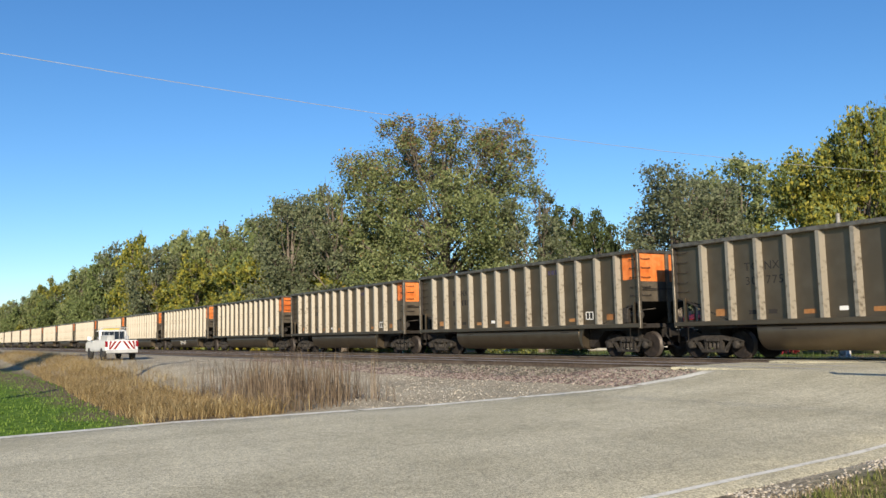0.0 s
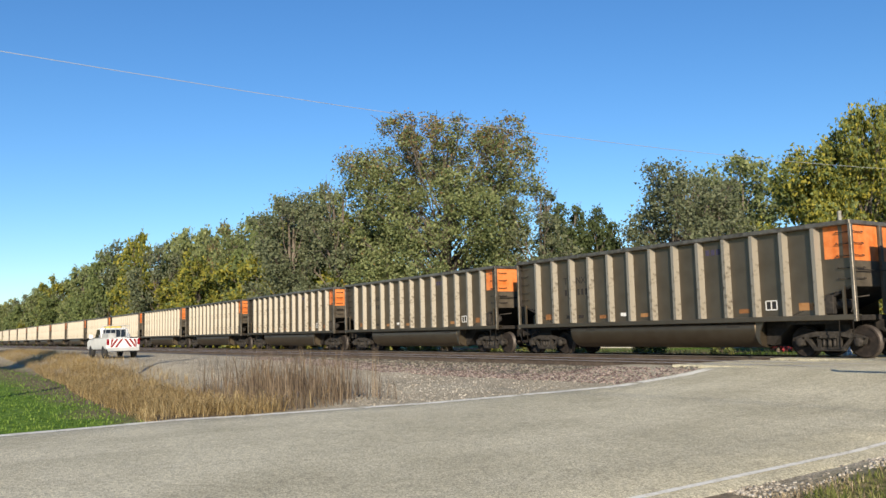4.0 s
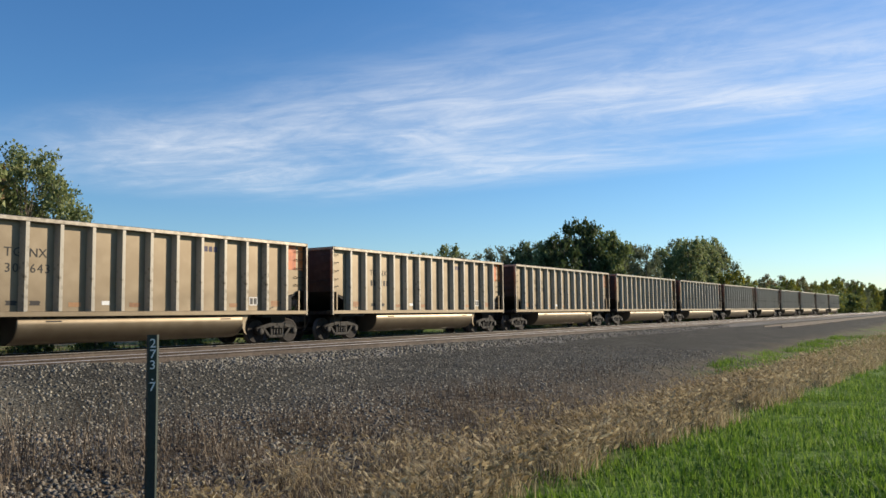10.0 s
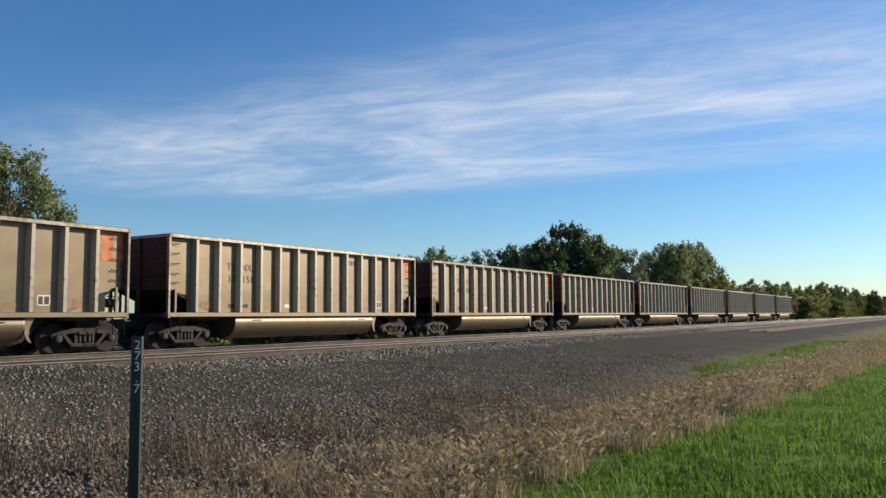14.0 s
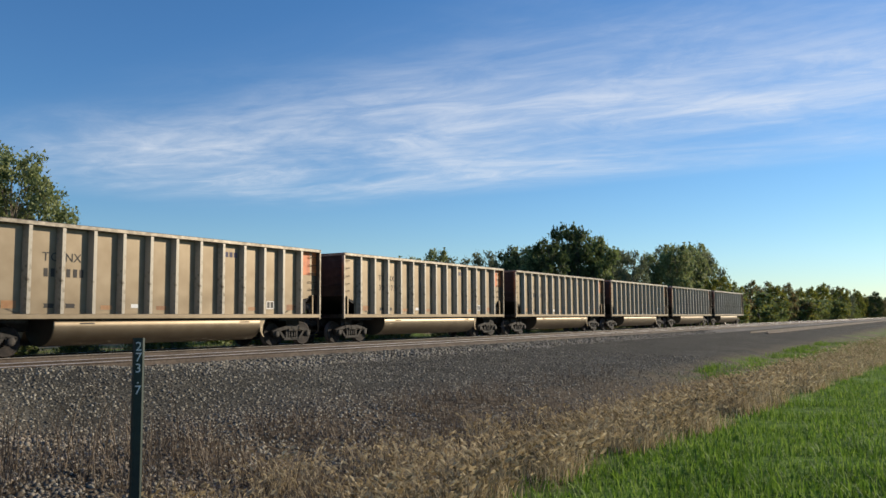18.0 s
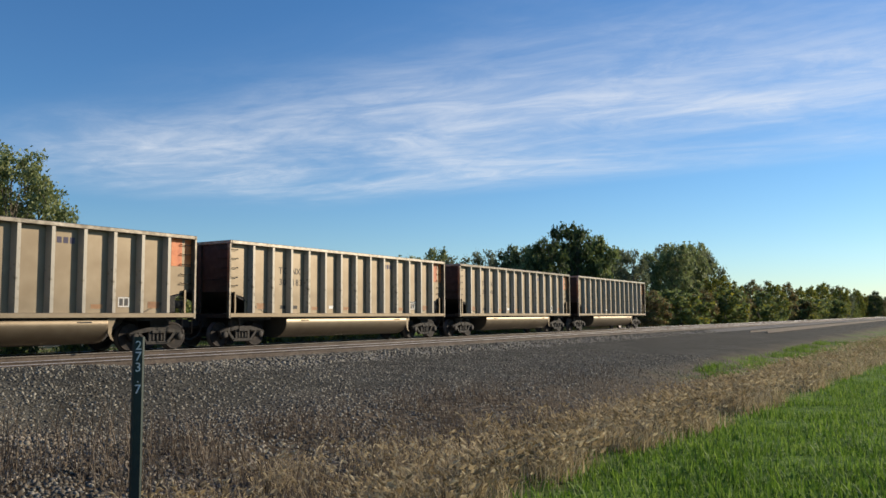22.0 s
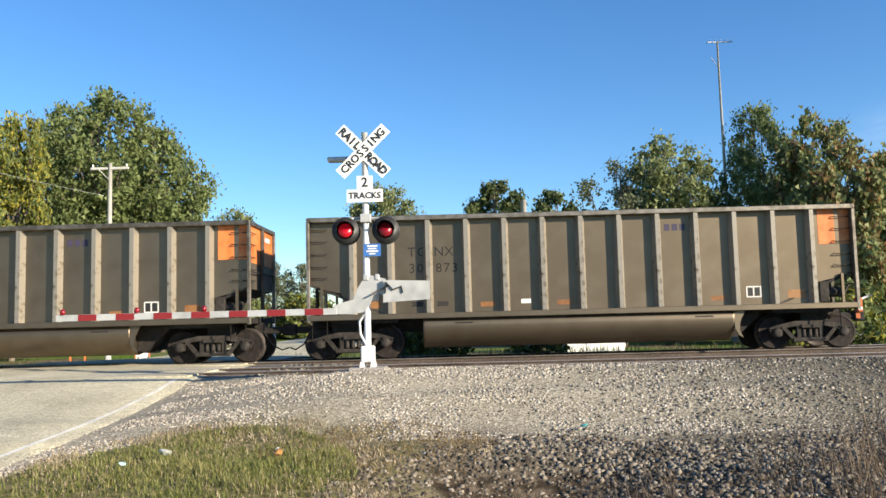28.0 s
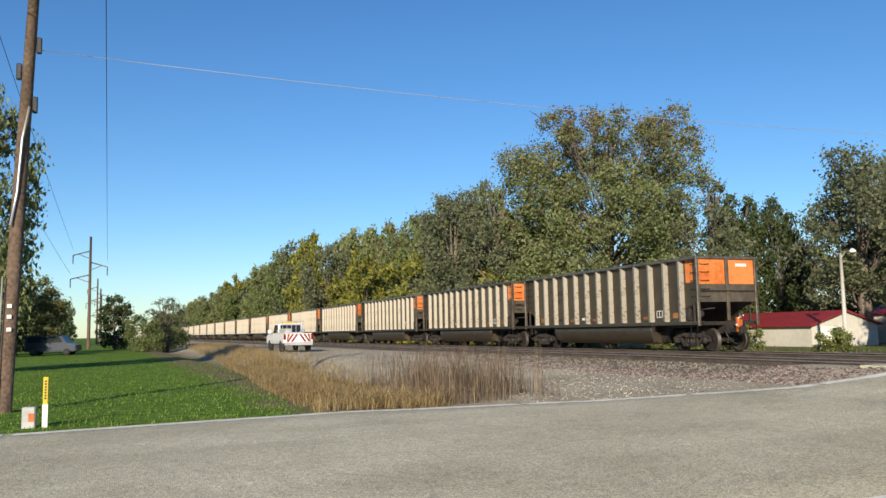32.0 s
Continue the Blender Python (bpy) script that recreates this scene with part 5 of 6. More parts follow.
# ---------------------------------------------------------------- vehicles
def pickup(x, y, z, rz):
    """White service pickup with striped tailgate, seen from behind."""
    th = empty("pickup_truck", pose(x, y, z, 0, 0, rz))
    bm = bmesh.new()
    prism(bm, [(-2.7, 0.55), (2.75, 0.50), (2.8, 0.95), (2.65, 1.12), (1.25, 1.20), (0.62, 1.20), (-2.72, 1.18)], -0.95, 0.95, "y")
    bmesh.ops.bevel(bm, geom=bm.edges[:], offset=0.05, segments=2, affect="EDGES")
    body = part("body", bm, "truck_white", th, "white painted body")
    bm = bmesh.new()
    box(bm, -2.6, -0.75, 1.02, -0.65, 0.75, 1.195)
    part("bed", bm, "black", body)
    bm = bmesh.new()
    prism(bm, [(1.25, 1.18), (0.55, 1.82), (-0.42, 1.84), (-0.62, 1.18)], -0.82, 0.82, "y")
    bmesh.ops.bevel(bm, geom=bm.edges[:], offset=0.07, segments=2, affect="EDGES")
    cab = part("cab", bm, "truck_white", th)
    bm = bmesh.new()
    prism(bm, [(-0.60, 1.26), (-0.55, 1.26), (-0.44, 1.74), (-0.49, 1.74)], -0.68, 0.68, "y")
    part("rear_window", bm, "glass", cab)
    for s in (-1, 1):
        bm = bmesh.new()
        prism(bm, [(1.05, 1.24), (0.52, 1.74), (-0.34, 1.76), (-0.48, 1.24)], s * 0.82, s * 0.835, "y")
        part("side_window", bm, "glass", cab)
        bm = bmesh.new()
        box(bm, 0.75, s * 1.12 - 0.12, 1.2, 0.9, s * 1.12 + 0.12, 1.45, 0.03)
        part("mirror", bm, "truck_white", cab)
        bm = bmesh.new()
        box(bm, -2.76, s * 0.88 - 0.07, 0.80, -2.70, s * 0.88 + 0.07, 1.15, 0.01)
        part("tail_lamp", bm, "red_lens", body, "red tail lamp")
    bm = bmesh.new()
    box(bm, -2.77, -0.76, 0.62, -2.71, 0.76, 1.17, 0.02)
    gate = part("tailgate", bm, "truck_white", body, "white tailgate with red chevron stripes")
    for s in (-1, 1):
        for k in range(3):
            bm = bmesh.new()
            a = 0.02 + 0.27 * k
            pts = [(a, 1.14), (a + 0.14, 1.14), (min(a + 0.48, 0.75), 0.66), (min(a + 0.34, 0.74), 0.66)]
            prism(bm, [(s * u, w) for u, w in pts], -2.784, -2.772, "x")
            part("chevron", bm, "red_tape", gate)
    bm = bmesh.new()
    box(bm, -2.9, -0.9, 0.42, -2.72, 0.9, 0.62, 0.03)
    part("bumper", bm, "silver", body)
    bm = bmesh.new()
    tube(bm, [(-0.75, -0.8, 1.15), (-0.75, -0.8, 1.95), (-0.75, 0.8, 1.95), (-0.75, 0.8, 1.15)], 0.03, 6)
    for k in range(5):
        tube(bm, [(-0.75, -0.6 + 0.3 * k, 1.2), (-0.75, -0.6 + 0.3 * k, 1.95)], 0.015, 5)
    part("rack", bm, "silver", th)
    bm = bmesh.new()
    box(bm, -0.1, -0.5, 1.84, 0.1, 0.5, 1.95, 0.03)
    part("beacon", bm, "yellow", cab)
    bm = bmesh.new()
    box(bm, -2.5, 0.35, 1.1, -0.8, 0.8, 1.5, 0.03)
    part("tool_box", bm, "silver", th)
    for xx in (-1.75, 1.75):
        for s in (-1, 1):
            bm = bmesh.new()
            lathe(bm, [(0.22, -0.12), (0.36, -0.12), (0.39, -0.08), (0.39, 0.08), (0.36, 0.12), (0.22, 0.12)], 22, "y", (xx, s * 0.84, 0.39))
            w = part("wheel", bm, "tyre", th)
            bm = bmesh.new()
            lathe(bm, [(0.0, -0.1), (0.2, -0.09), (0.225, -0.12), (0.225, 0.12), (0.2, 0.09), (0.0, 0.1)], 16, "y", (xx, s * 0.84, 0.39))
            part("rim", bm, "silver", w)
    return tagged(th, "white service pickup with red chevron tailgate parked on gravel", "pickup truck")


pickup(-54.3, 11.1, ground_z(-54.3, 11.1) + 0.02, 181)


def parked_van(x, y, rz):
    th = empty("parked_van", pose(x, y, -0.68, 0, 0, rz))
    bm = bmesh.new()
    prism(bm, [(-2.5, 0.4), (2.5, 0.4), (2.5, 1.0), (1.6, 1.25), (1.0, 2.0), (-2.4, 2.05)], -0.95, 0.95, "y")
    bmesh.ops.bevel(bm, geom=bm.edges[:], offset=0.08, segments=2, affect="EDGES")
    b = part("body", bm, "van_blue", th)
    for s in (-1, 1):
        bm = bmesh.new()
        prism(bm, [(1.2, 1.3), (0.9, 1.85), (-2.2, 1.88), (-2.2, 1.3)], s * 0.95, s * 0.962, "y")
        part("side_window", bm, "glass", b)
        for xx in (-1.6, 1.6):
            bm = bmesh.new()
            lathe(bm, [(0.0, -0.1), (0.34, -0.1), (0.34, 0.1), (0.0, 0.1)], 18, "y", (xx, s * 0.86, 0.34))
            part("wheel", bm, "tyre", th)
    tagged(th, "dark blue van parked in tree shade at the lawn's edge", "van")


M["van_blue"] = material("van_blue", [(0.025, 0.03, 0.05), (0.035, 0.045, 0.07)], 2.0, 0.3, 0.0)
parked_van(-92, -5.2, 75)


def guy_wire():
    x, y = polar(-4.8, 38)
    bm = bmesh.new()
    tube(bm, [(x, y, 5.6), (x + 2.2, y, ground_z(x + 2.2, y))], 0.02, 5)
    tagged(part("guy_wire", bm, "pole_grey"), "taut guy wire bracing a pale wooden pole", "wire")
    bm = bmesh.new()
    tube(bm, [(x + 0.05, y, 0.9), (x + 0.05, y, 1.5)], 0.17, 12)
    tagged(part("pole_sleeve", bm, "red_tape"), "faded red sleeve wrapped round the pale pole", "sleeve")


guy_wire()


# ---------------------------------------------------------------- litter and barricades
def scrap(name, x, y, r, mat, seed, label, category, flat=0.6):
    """A crumpled scrap: an uneven lump with folded faces."""
    rg = random.Random(seed)
    bm = bmesh.new()
    bmesh.ops.create_icosphere(bm, subdivisions=1, radius=r)
    for v in bm.verts:
        v.co *= rg.uniform(0.6, 1.3)
        v.co.z *= flat
    ob = part(name, bm, mat, at=pose(x, y, ground_z(x, y) + r * flat + 0.05, 10, 15, seed * 40))
    return tagged(ob, label, category)


M["plastic_blue"] = plain("plastic_blue", (0.42, 0.66, 0.66), 0.25)
M["plastic_clear"] = plain("plastic_clear", (0.46, 0.48, 0.45), 0.3)
M["dead_leaf"] = material("dead_leaf", [(0.32, 0.15, 0.04), (0.46, 0.24, 0.08)], 20.0, 0.7, 0.2, big=4.0)
M["plastic_teal"] = plain("plastic_teal", (0.10, 0.42, 0.42), 0.3)
scrap("bottle_scrap", -3.84, 9.40, 0.05, "plastic_blue", 1, "crushed pale blue plastic scrap in the grass", "litter", 0.45)
scrap("plastic_bag", -3.55, 10.0, 0.08, "plastic_clear", 2, "crumpled clear plastic bag in the grass", "litter", 0.5)
scrap("dead_leaf", -2.11, 9.70, 0.06, "dead_leaf", 3, "large curled orange-brown dead leaf on the verge", "leaf", 0.9)
scrap("plastic_scrap", 1.70, 11.1, 0.06, "plastic_teal", 4, "small teal plastic scrap on the bank", "litter", 0.5)
for k_, (x_, y_) in enumerate(((-2.25, 10.3), (-0.4, 9.9))):
    scrap("paper_scrap", x_, y_, 0.024, "plastic_clear", 5 + k_, "small pale paper scrap on the verge", "litter", 0.5)


def barricade(x, y, rz, board):
    """Folding road barricade: two splayed orange legs with a striped board."""
    th = empty("traffic_barricade", pose(x, y, ground_z(x, y), 0, 0, rz))
    for s in (-1, 1):
        for f in (-1, 1):
            bm = bmesh.new()
            prism(bm, [(s * 0.30 - 0.025, 0.0), (s * 0.30 + 0.025, 0.0), (s * 0.30 + 0.025, 1.05), (s * 0.30 - 0.025, 1.05)], f * 0.02, f * 0.05, "y")
            bmesh.ops.transform(bm, matrix=Matrix.Shear("XY", 4, (0, 0)), verts=bm.verts)
            for v in bm.verts:
                v.co.y += f * (1.05 - v.co.z) * 0.22
            part("leg", bm, "orange", th, "orange folding leg")
    bm = bmesh.new()
    box(bm, -0.32, -0.085, 0.72, 0.32, -0.06, 1.0, 0.005)
    b = part("board", bm, "sign_white", th)
    for k in range(3):
        bm = bmesh.new()
        a = -0.28 + 0.2 * k
        prism(bm, [(a, 0.74), (a + 0.09, 0.74), (a + 0.17, 0.98), (a + 0.08, 0.98)], -0.092, -0.0855, "y")
        part("stripe", bm, "orange", b)
    if board:
        bm = bmesh.new()
        box(bm, -0.30, -0.13, 0.22, 0.30, -0.11, 0.62, 0.005)
        part("sign_board", bm, "sign_white", th, "white sign board")
    return tagged(th, "orange and white folding road barricade", "barricade", "road barricades")


barricade(*polar(24.85, 40), 20, False)
barricade(*polar(21.0, 40), 24, True)

# ---------------------------------------------------------------- trees
def leaf_soup(C, size, rng):
    """Leaves as small pointed faces with random tilt."""
    n = len(C)
    u = rng.normal(0, 1, (n, 3))
    u /= np.linalg.norm(u, axis=1)[:, None]
    w = np.cross(u, rng.normal(0, 1, (n, 3)))
    w /= np.linalg.norm(w, axis=1)[:, None]
    s = size * rng.uniform(0.6, 1.3, (n, 1))
    return np.stack([C - u * s * 0.9, C + u * s * 0.5 + w * s * 0.62, C + u * s * 0.5 - w * s * 0.62], 1).reshape(-1, 3)


TREES = {}


def tree_kind(name, seed, h, width, leaf, crown0=0.2, leaves=20000, size=0.22, lobes=26, lobe=0.17, second=None, round_=0.6, gaps=0.35, stems=1):
    """A tree of height h and breadth width: forked trunk, limbs out to leafy lobes of uneven size, twigs that stray past them."""
    rng, nr = random.Random(seed), np.random.default_rng(seed)
    bm = bmesh.new()
    centres, radii = [], []
    for k in range(lobes):
        f = (k + 0.5) / lobes
        zz = crown0 + (0.93 - crown0) * (1 - (1 - f) ** 0.9) + rng.uniform(-0.03, 0.03)
        prof = max(0.12, math.sin(math.pi * min(1, max(0, (zz - crown0 + 0.14) / (1.16 - crown0)))) ** round_)
        rr = width / 2 * prof * math.sqrt(rng.uniform(0.08, 1.0)) * 0.86
        a = k * 2.399 + rng.uniform(-0.5, 0.5)
        c = Vector((math.cos(a) * rr, math.sin(a) * rr, zz * h))
        centres.append(c)
        radii.append(width * lobe * rng.uniform(0.65, 1.25) * (0.75 if zz > 0.8 else 1))
    for s in range(stems):
        ox, oy = rng.uniform(-0.4, 0.4) * (stems > 1), rng.uniform(-0.4, 0.4) * (stems > 1)
        lx, ly = rng.uniform(-0.06, 0.06) * h, rng.uniform(-0.06, 0.06) * h
        r0 = 0.016 * h + 0.07
        stem = [Vector((ox, oy, -0.4)), Vector((ox + lx * 0.2, oy + ly * 0.2, h * 0.25)), Vector((lx * 0.6, ly * 0.6, h * 0.55)), Vector((lx, ly, h * 0.86))]
        tube(bm, stem, [r0 * 1.15, r0 * 0.85, r0 * 0.5, r0 * 0.12], 8, False)
        for c in centres[s::stems]:
            zb = max(h * 0.12, c.z * rng.uniform(0.45, 0.72))
            g = min(2.999, np.interp(zb, [p.z for p in stem], [0, 1, 2, 3]))
            i = int(g)
            q = stem[i].lerp(stem[i + 1], g - i)
            m = q.lerp(c, 0.5) + Vector((rng.uniform(-0.4, 0.4), rng.uniform(-0.4, 0.4), -0.04 * h * rng.random()))
            rb = r0 * 0.34 * (1.15 - c.z / h)
            tube(bm, [q, m, c], [rb + 0.03, rb * 0.6 + 0.02, 0.016], 5, False)
            for t in range(4):
                d = Vector((rng.uniform(-1, 1), rng.uniform(-1, 1), rng.uniform(-0.3, 1))).normalized() * width * lobe * 1.15
                tube(bm, [m.lerp(c, rng.uniform(0.3, 1)), c + d * 0.5, c + d], [0.028, 0.018, 0.008], 4, False)
    C, Rr = np.array([tuple(c) for c in centres]), np.array(radii)
    k = nr.choice(len(C), leaves, p=Rr ** 2 / (Rr ** 2).sum())
    d = nr.normal(0, 1, (leaves, 3))
    d /= np.linalg.norm(d, axis=1)[:, None]
    # sub-clumps on each lobe: leaves gather round random spots on its shell
    spots = nr.normal(0, 1, (len(C), 26, 3))
    spots /= np.linalg.norm(spots, axis=2)[:, :, None]
    sp = spots[k, nr.integers(0, 26, leaves)]
    mixd = sp + d * nr.uniform(0.25, gaps + 0.45, (leaves, 1))
    mixd /= np.linalg.norm(mixd, axis=1)[:, None]
    rad = np.where(nr.random(leaves) < 0.2, nr.uniform(1.0, 1.6, leaves), nr.uniform(0.35, 1.0, leaves) ** 0.6)
    P = C[k] + mixd * (Rr[k] * rad)[:, None] * np.array([1, 1, 0.85])
    P = P[P[:, 2] > crown0 * h * 0.4]
    V = leaf_soup(P, size, nr)
    trunk = bpy.data.meshes.new("trunk")
    bm.to_mesh(trunk)
    bm.free()
    trunk.materials.append(M["bark"])
    crowns = []
    if second:
        share, low, mat2 = second
        q = V.reshape(-1, 3, 3)
        tone = np.sin(q[:, 0, 0] * 0.9 + seed) * np.cos(q[:, 0, 1] * 0.8) * 0.35 + 0.65
        sel = nr.uniform(0, 1, len(q)) < share * tone * np.clip((q[:, 0, 2] / h - low) * 4, 0.02, 1)
        crowns.append(soup("crown", q[~sel].reshape(-1, 3), 3, leaf))
        crowns.append(soup("crown", q[sel].reshape(-1, 3), 3, mat2))
    else:
        crowns.append(soup("crown", V, 3, leaf))
    TREES[name] = (trunk, crowns)


def plant(kind, x, y, s=1.0, rz=0.0, label="", category="tree", name="tree", group="trees", wide=1.0, z=None):
    trunk, crowns = TREES[kind]
    s *= 1.1
    wide *= 0.95
    th = empty(name, pose(x, y, ground_z(x, y) if z is None else z, 0, 0, rz) @ Matrix.Diagonal((s * wide, s * wide, s, 1)))
    mesh_part("trunk", trunk, None, th)
    for me in crowns:
        mesh_part("crown", me, None, th)
    return tagged(th, label, category, group)


tree_kind("cottonwood", 12, 19.0, 16.5, "leaf_olive", 0.06, 115000, 0.125, 150, 0.082, second=(0.75, 0.62, "leaf_rust"), stems=2, round_=0.26)
tree_kind("maple", 5, 17.0, 12.0, "leaf_green", 0.10, 30000, 0.20, 64, 0.11)
tree_kind("maple_b", 8, 15.0, 11.0, "leaf_olive", 0.10, 22000, 0.205, 54, 0.115)
tree_kind("yellow", 11, 14.0, 9.0, "leaf_yellow", 0.04, 24000, 0.19, 50, 0.125, second=(0.55, -0.3, "leaf_green"))
tree_kind("locust", 14, 14.5, 11.0, "leaf_pale", 0.30, 15000, 0.165, 30, 0.13, gaps=0.2, stems=2)
tree_kind("dark", 17, 14.0, 8.5, "leaf_dark", 0.05, 17000, 0.22, 48, 0.12)
tree_kind("thin", 21, 13.0, 7.0, "leaf_pale", 0.15, 8000, 0.15, 26, 0.13, gaps=0.2, stems=2)
tree_kind("rusty", 23, 12.0, 9.0, "leaf_olive", 0.08, 17000, 0.22, 46, 0.115, second=(0.4, -0.2, "leaf_rust"))
tree_kind("shrub", 26, 4.0, 4.4, "leaf_green", 0.02, 9000, 0.12, 16, 0.19)
tree_kind("red", 27, 4.2, 4.4, "leaf_red", 0.05, 5000, 0.12, 14, 0.19)
tree_kind("spruce", 29, 10.0, 6.0, "leaf_dark", 0.04, 12000, 0.19, 30, 0.12, round_=1.0, second=(0.4, -0.3, "leaf_green"))
# lighter kinds for the far rows
tree_kind("far_olive", 31, 15.0, 11.0, "leaf_olive", 0.06, 8280, 0.331, 44, 0.115)
tree_kind("far_green", 33, 15.0, 10.5, "leaf_green", 0.06, 8280, 0.331, 44, 0.115)
tree_kind("far_dark", 35, 14.0, 9.0, "leaf_dark", 0.05, 8280, 0.317, 44, 0.12)
tree_kind("far_rusty", 37, 12.0, 9.0, "leaf_rust", 0.06, 7200, 0.295, 38, 0.12, second=(0.6, -0.2, "leaf_olive"))
tree_kind("far_yellow", 39, 12.0, 9.0, "leaf_yellow", 0.04, 7200, 0.295, 38, 0.12, second=(0.4, -0.2, "leaf_green"))
tree_kind("far_pale", 41, 14.0, 10.0, "leaf_pale", 0.10, 7200, 0.252, 34, 0.11, gaps=0.2)
tree_kind("far_shrub", 43, 4.5, 5.0, "leaf_green", 0.02, 2600, 0.26, 12, 0.19, second=(0.4, -0.3, "leaf_yellow"))

# behind the line, from the crossing westward
plant("cottonwood", *polar(56.4, 66), 0.96, 200, "large cottonwood with thinning olive and russet crown", wide=1.12)
plant("locust", *polar(67.0, 74), 0.92, 40, "half-bare tree with pale thin foliage")
plant("thin", *polar(63.6, 68), 1.05, 10, "half-bare tree with pale thin foliage")
plant("thin", *polar(49.6, 64), 0.96, 90, "half-bare tree with pale thin foliage")
plant("dark", *polar(47.6, 80), 0.93, 0, "dark green broadleaf tree behind the garage", wide=0.8)
plant("dark", *polar(45.3, 82), 0.9, 120, "dark green broadleaf tree behind the garage", wide=0.7)
plant("locust", *polar(40.3, 70), 0.96, 200, "open-crowned honey locust with pale leaves", wide=1.05)
plant("locust", *polar(38.2, 74), 0.95, 100, "open-crowned honey locust with pale leaves")
plant("maple_b", *polar(36.4, 84), 1.12, 15, "rounded olive-green maple behind the houses")
plant("maple_b", *polar(43.5, 96), 0.62, 15, "rounded olive-green maple behind the houses", wide=1.3)
plant("maple_b", *polar(39.5, 98), 0.72, 75, "rounded olive-green maple behind the houses", wide=1.3)
plant("yellow", *polar(31.4, 50), 0.80, 75, "yellow-green autumn tree beside the line", wide=0.85)
plant("red", *polar(34.3, 50), 0.92, 0, "small crimson-leaved ornamental tree beside a house", wide=0.8)
plant("yellow", *polar(28.6, 50), 0.93, 30, "tall yellow autumn tree beside the line", wide=0.55)
plant("maple", *polar(23.4, 55), 0.92, 60, "tall dense green tree beside the street", wide=0.9)
plant("maple", *polar(25.4, 60), 0.94, 160, "tall dense green tree beside the street", wide=0.72)
plant("maple", *polar(19.8, 56), 0.82, 250, "tall dense green tree beside the street", wide=0.75)
plant("maple_b", *polar(15.2, 84), 0.82, 10, "rounded olive-green maple beyond the street", wide=0.8)
plant("thin", *polar(12.6, 88), 0.62, 50, "slim half-bare tree beyond the street")
plant("far_pale", *polar(10.6, 100), 0.6, 50, "slim half-bare tree beyond the street")
plant("maple_b", *polar(4.6, 84), 0.98, 80, "rounded olive-green maple beyond the line", wide=0.9)
plant("maple_b", *polar(1.2, 90), 0.62, 180, "rounded olive-green maple beyond the line", wide=0.9)
plant("spruce", *polar(-3.1, 56), 1.08, 0, "young dark green tree beyond the line", wide=0.9)
plant("spruce", *polar(-7.2, 58), 1.03, 60, "young dark green tree beyond the line", wide=0.8)
plant("shrub", *polar(-9.3, 60), 2.0, 30, "tall green bush beyond the line", name="bush", category="bush", group="bushes")
plant("maple_b", *polar(-15.2, 45), 0.68, 130, "olive-green tree beyond the line", wide=0.9)
plant("thin", *polar(-11.6, 44), 0.72, 30, "slim half-bare tree beyond the line")
plant("maple", *polar(-21.2, 46), 0.70, 200, "dense green tree beyond the line", wide=0.62)
plant("rusty", *polar(-25.2, 44), 0.87, 90, "russet-green tree beyond the line", wide=0.8)
plant("maple_b", *polar(-30.4, 46), 0.64, 20, "olive-green tree beyond the line", wide=0.85)
plant("dark", *polar(-28.0, 52), 0.68, 70, "dark green broadleaf tree beyond the line", wide=1.1)
plant("dark", *polar(-16.5, 52), 0.62, 10, "dark green broadleaf tree beyond the line", wide=1.1)
plant("dark", *polar(-23.0, 54), 0.66, 10, "dark green broadleaf tree beyond the line", wide=1.1)


def hedge_row(x0, x1, y0, y1, kinds, n, seed, s0, s1, label="mixed autumn tree in the row along the line"):
    r = random.Random(seed)
    for k in range(n):
        f = (k + r.uniform(0.1, 0.9)) / n
        plant(r.choice(kinds), x0 + (x1 - x0) * f, r.uniform(y0, y1), r.uniform(s0, s1), r.uniform(0, 360), label, group="tree row along the line", wide=r.uniform(0.85, 1.15))


def skyline(kinds, y, bearings, heights, gap, seed, label, low=0.86):
    """A row of trees along the line y, their tops following heights (degrees above the eye) by bearing."""
    r = random.Random(seed)
    az = bearings[0]
    way = 1 if bearings[-1] > bearings[0] else -1
    while (bearings[-1] - az) * way > 0:
        yy = y + r.uniform(-4, 5)
        d = yy / math.cos(radians(az))
        el = lerp(az * way, [b * way for b in bearings], heights)
        h = (EYE[2] + d * math.tan(radians(el)) + 0.6) * r.uniform(low, 1.02) * 1.07
        kind = kinds[r.randrange(len(kinds))]
        tall = HEIGHT[kind]
        plant(kind, *polar(az, d), h / tall / 1.1, r.uniform(0, 360), label, group="tree row along the line", wide=min(1.6, r.uniform(0.8, 1.1) * max(0.8, 9.0 / h)))
        az += way * math.degrees(gap / d) * abs(math.cos(radians(az))) ** 0.5 * r.uniform(0.7, 1.3)


HEIGHT = {"maple_b": 15.0, "locust": 14.5, "rusty": 12.0, "thin": 13.0, "far_olive": 15.0, "far_green": 15.0, "far_dark": 14.0, "far_rusty": 12.0, "far_yellow": 12.0, "far_pale": 14.0, "far_shrub": 4.5}
ROW = "mixed autumn tree in the row along the line"
skyline(["maple_b", "locust", "far_olive", "rusty", "thin", "far_green"], 36, [64.5, 66.0, 68.3, 70.2, 73.4], [9.6, 9.4, 8.2, 7.3, 7.3], 5.0, 1, ROW)
skyline(["far_olive", "far_green", "far_olive", "far_pale", "far_yellow"], 35, [73.0, 76.2, 78.1, 80.1, 81.8, 84.4, 87.5], [7.2, 6.3, 7.0, 4.8, 3.9, 2.4, 1.0], 6.5, 2, ROW)
hedge_row(-56, -150, 32, 36, ["far_shrub", "far_shrub", "far_yellow"], 18, 6, 0.8, 1.05)
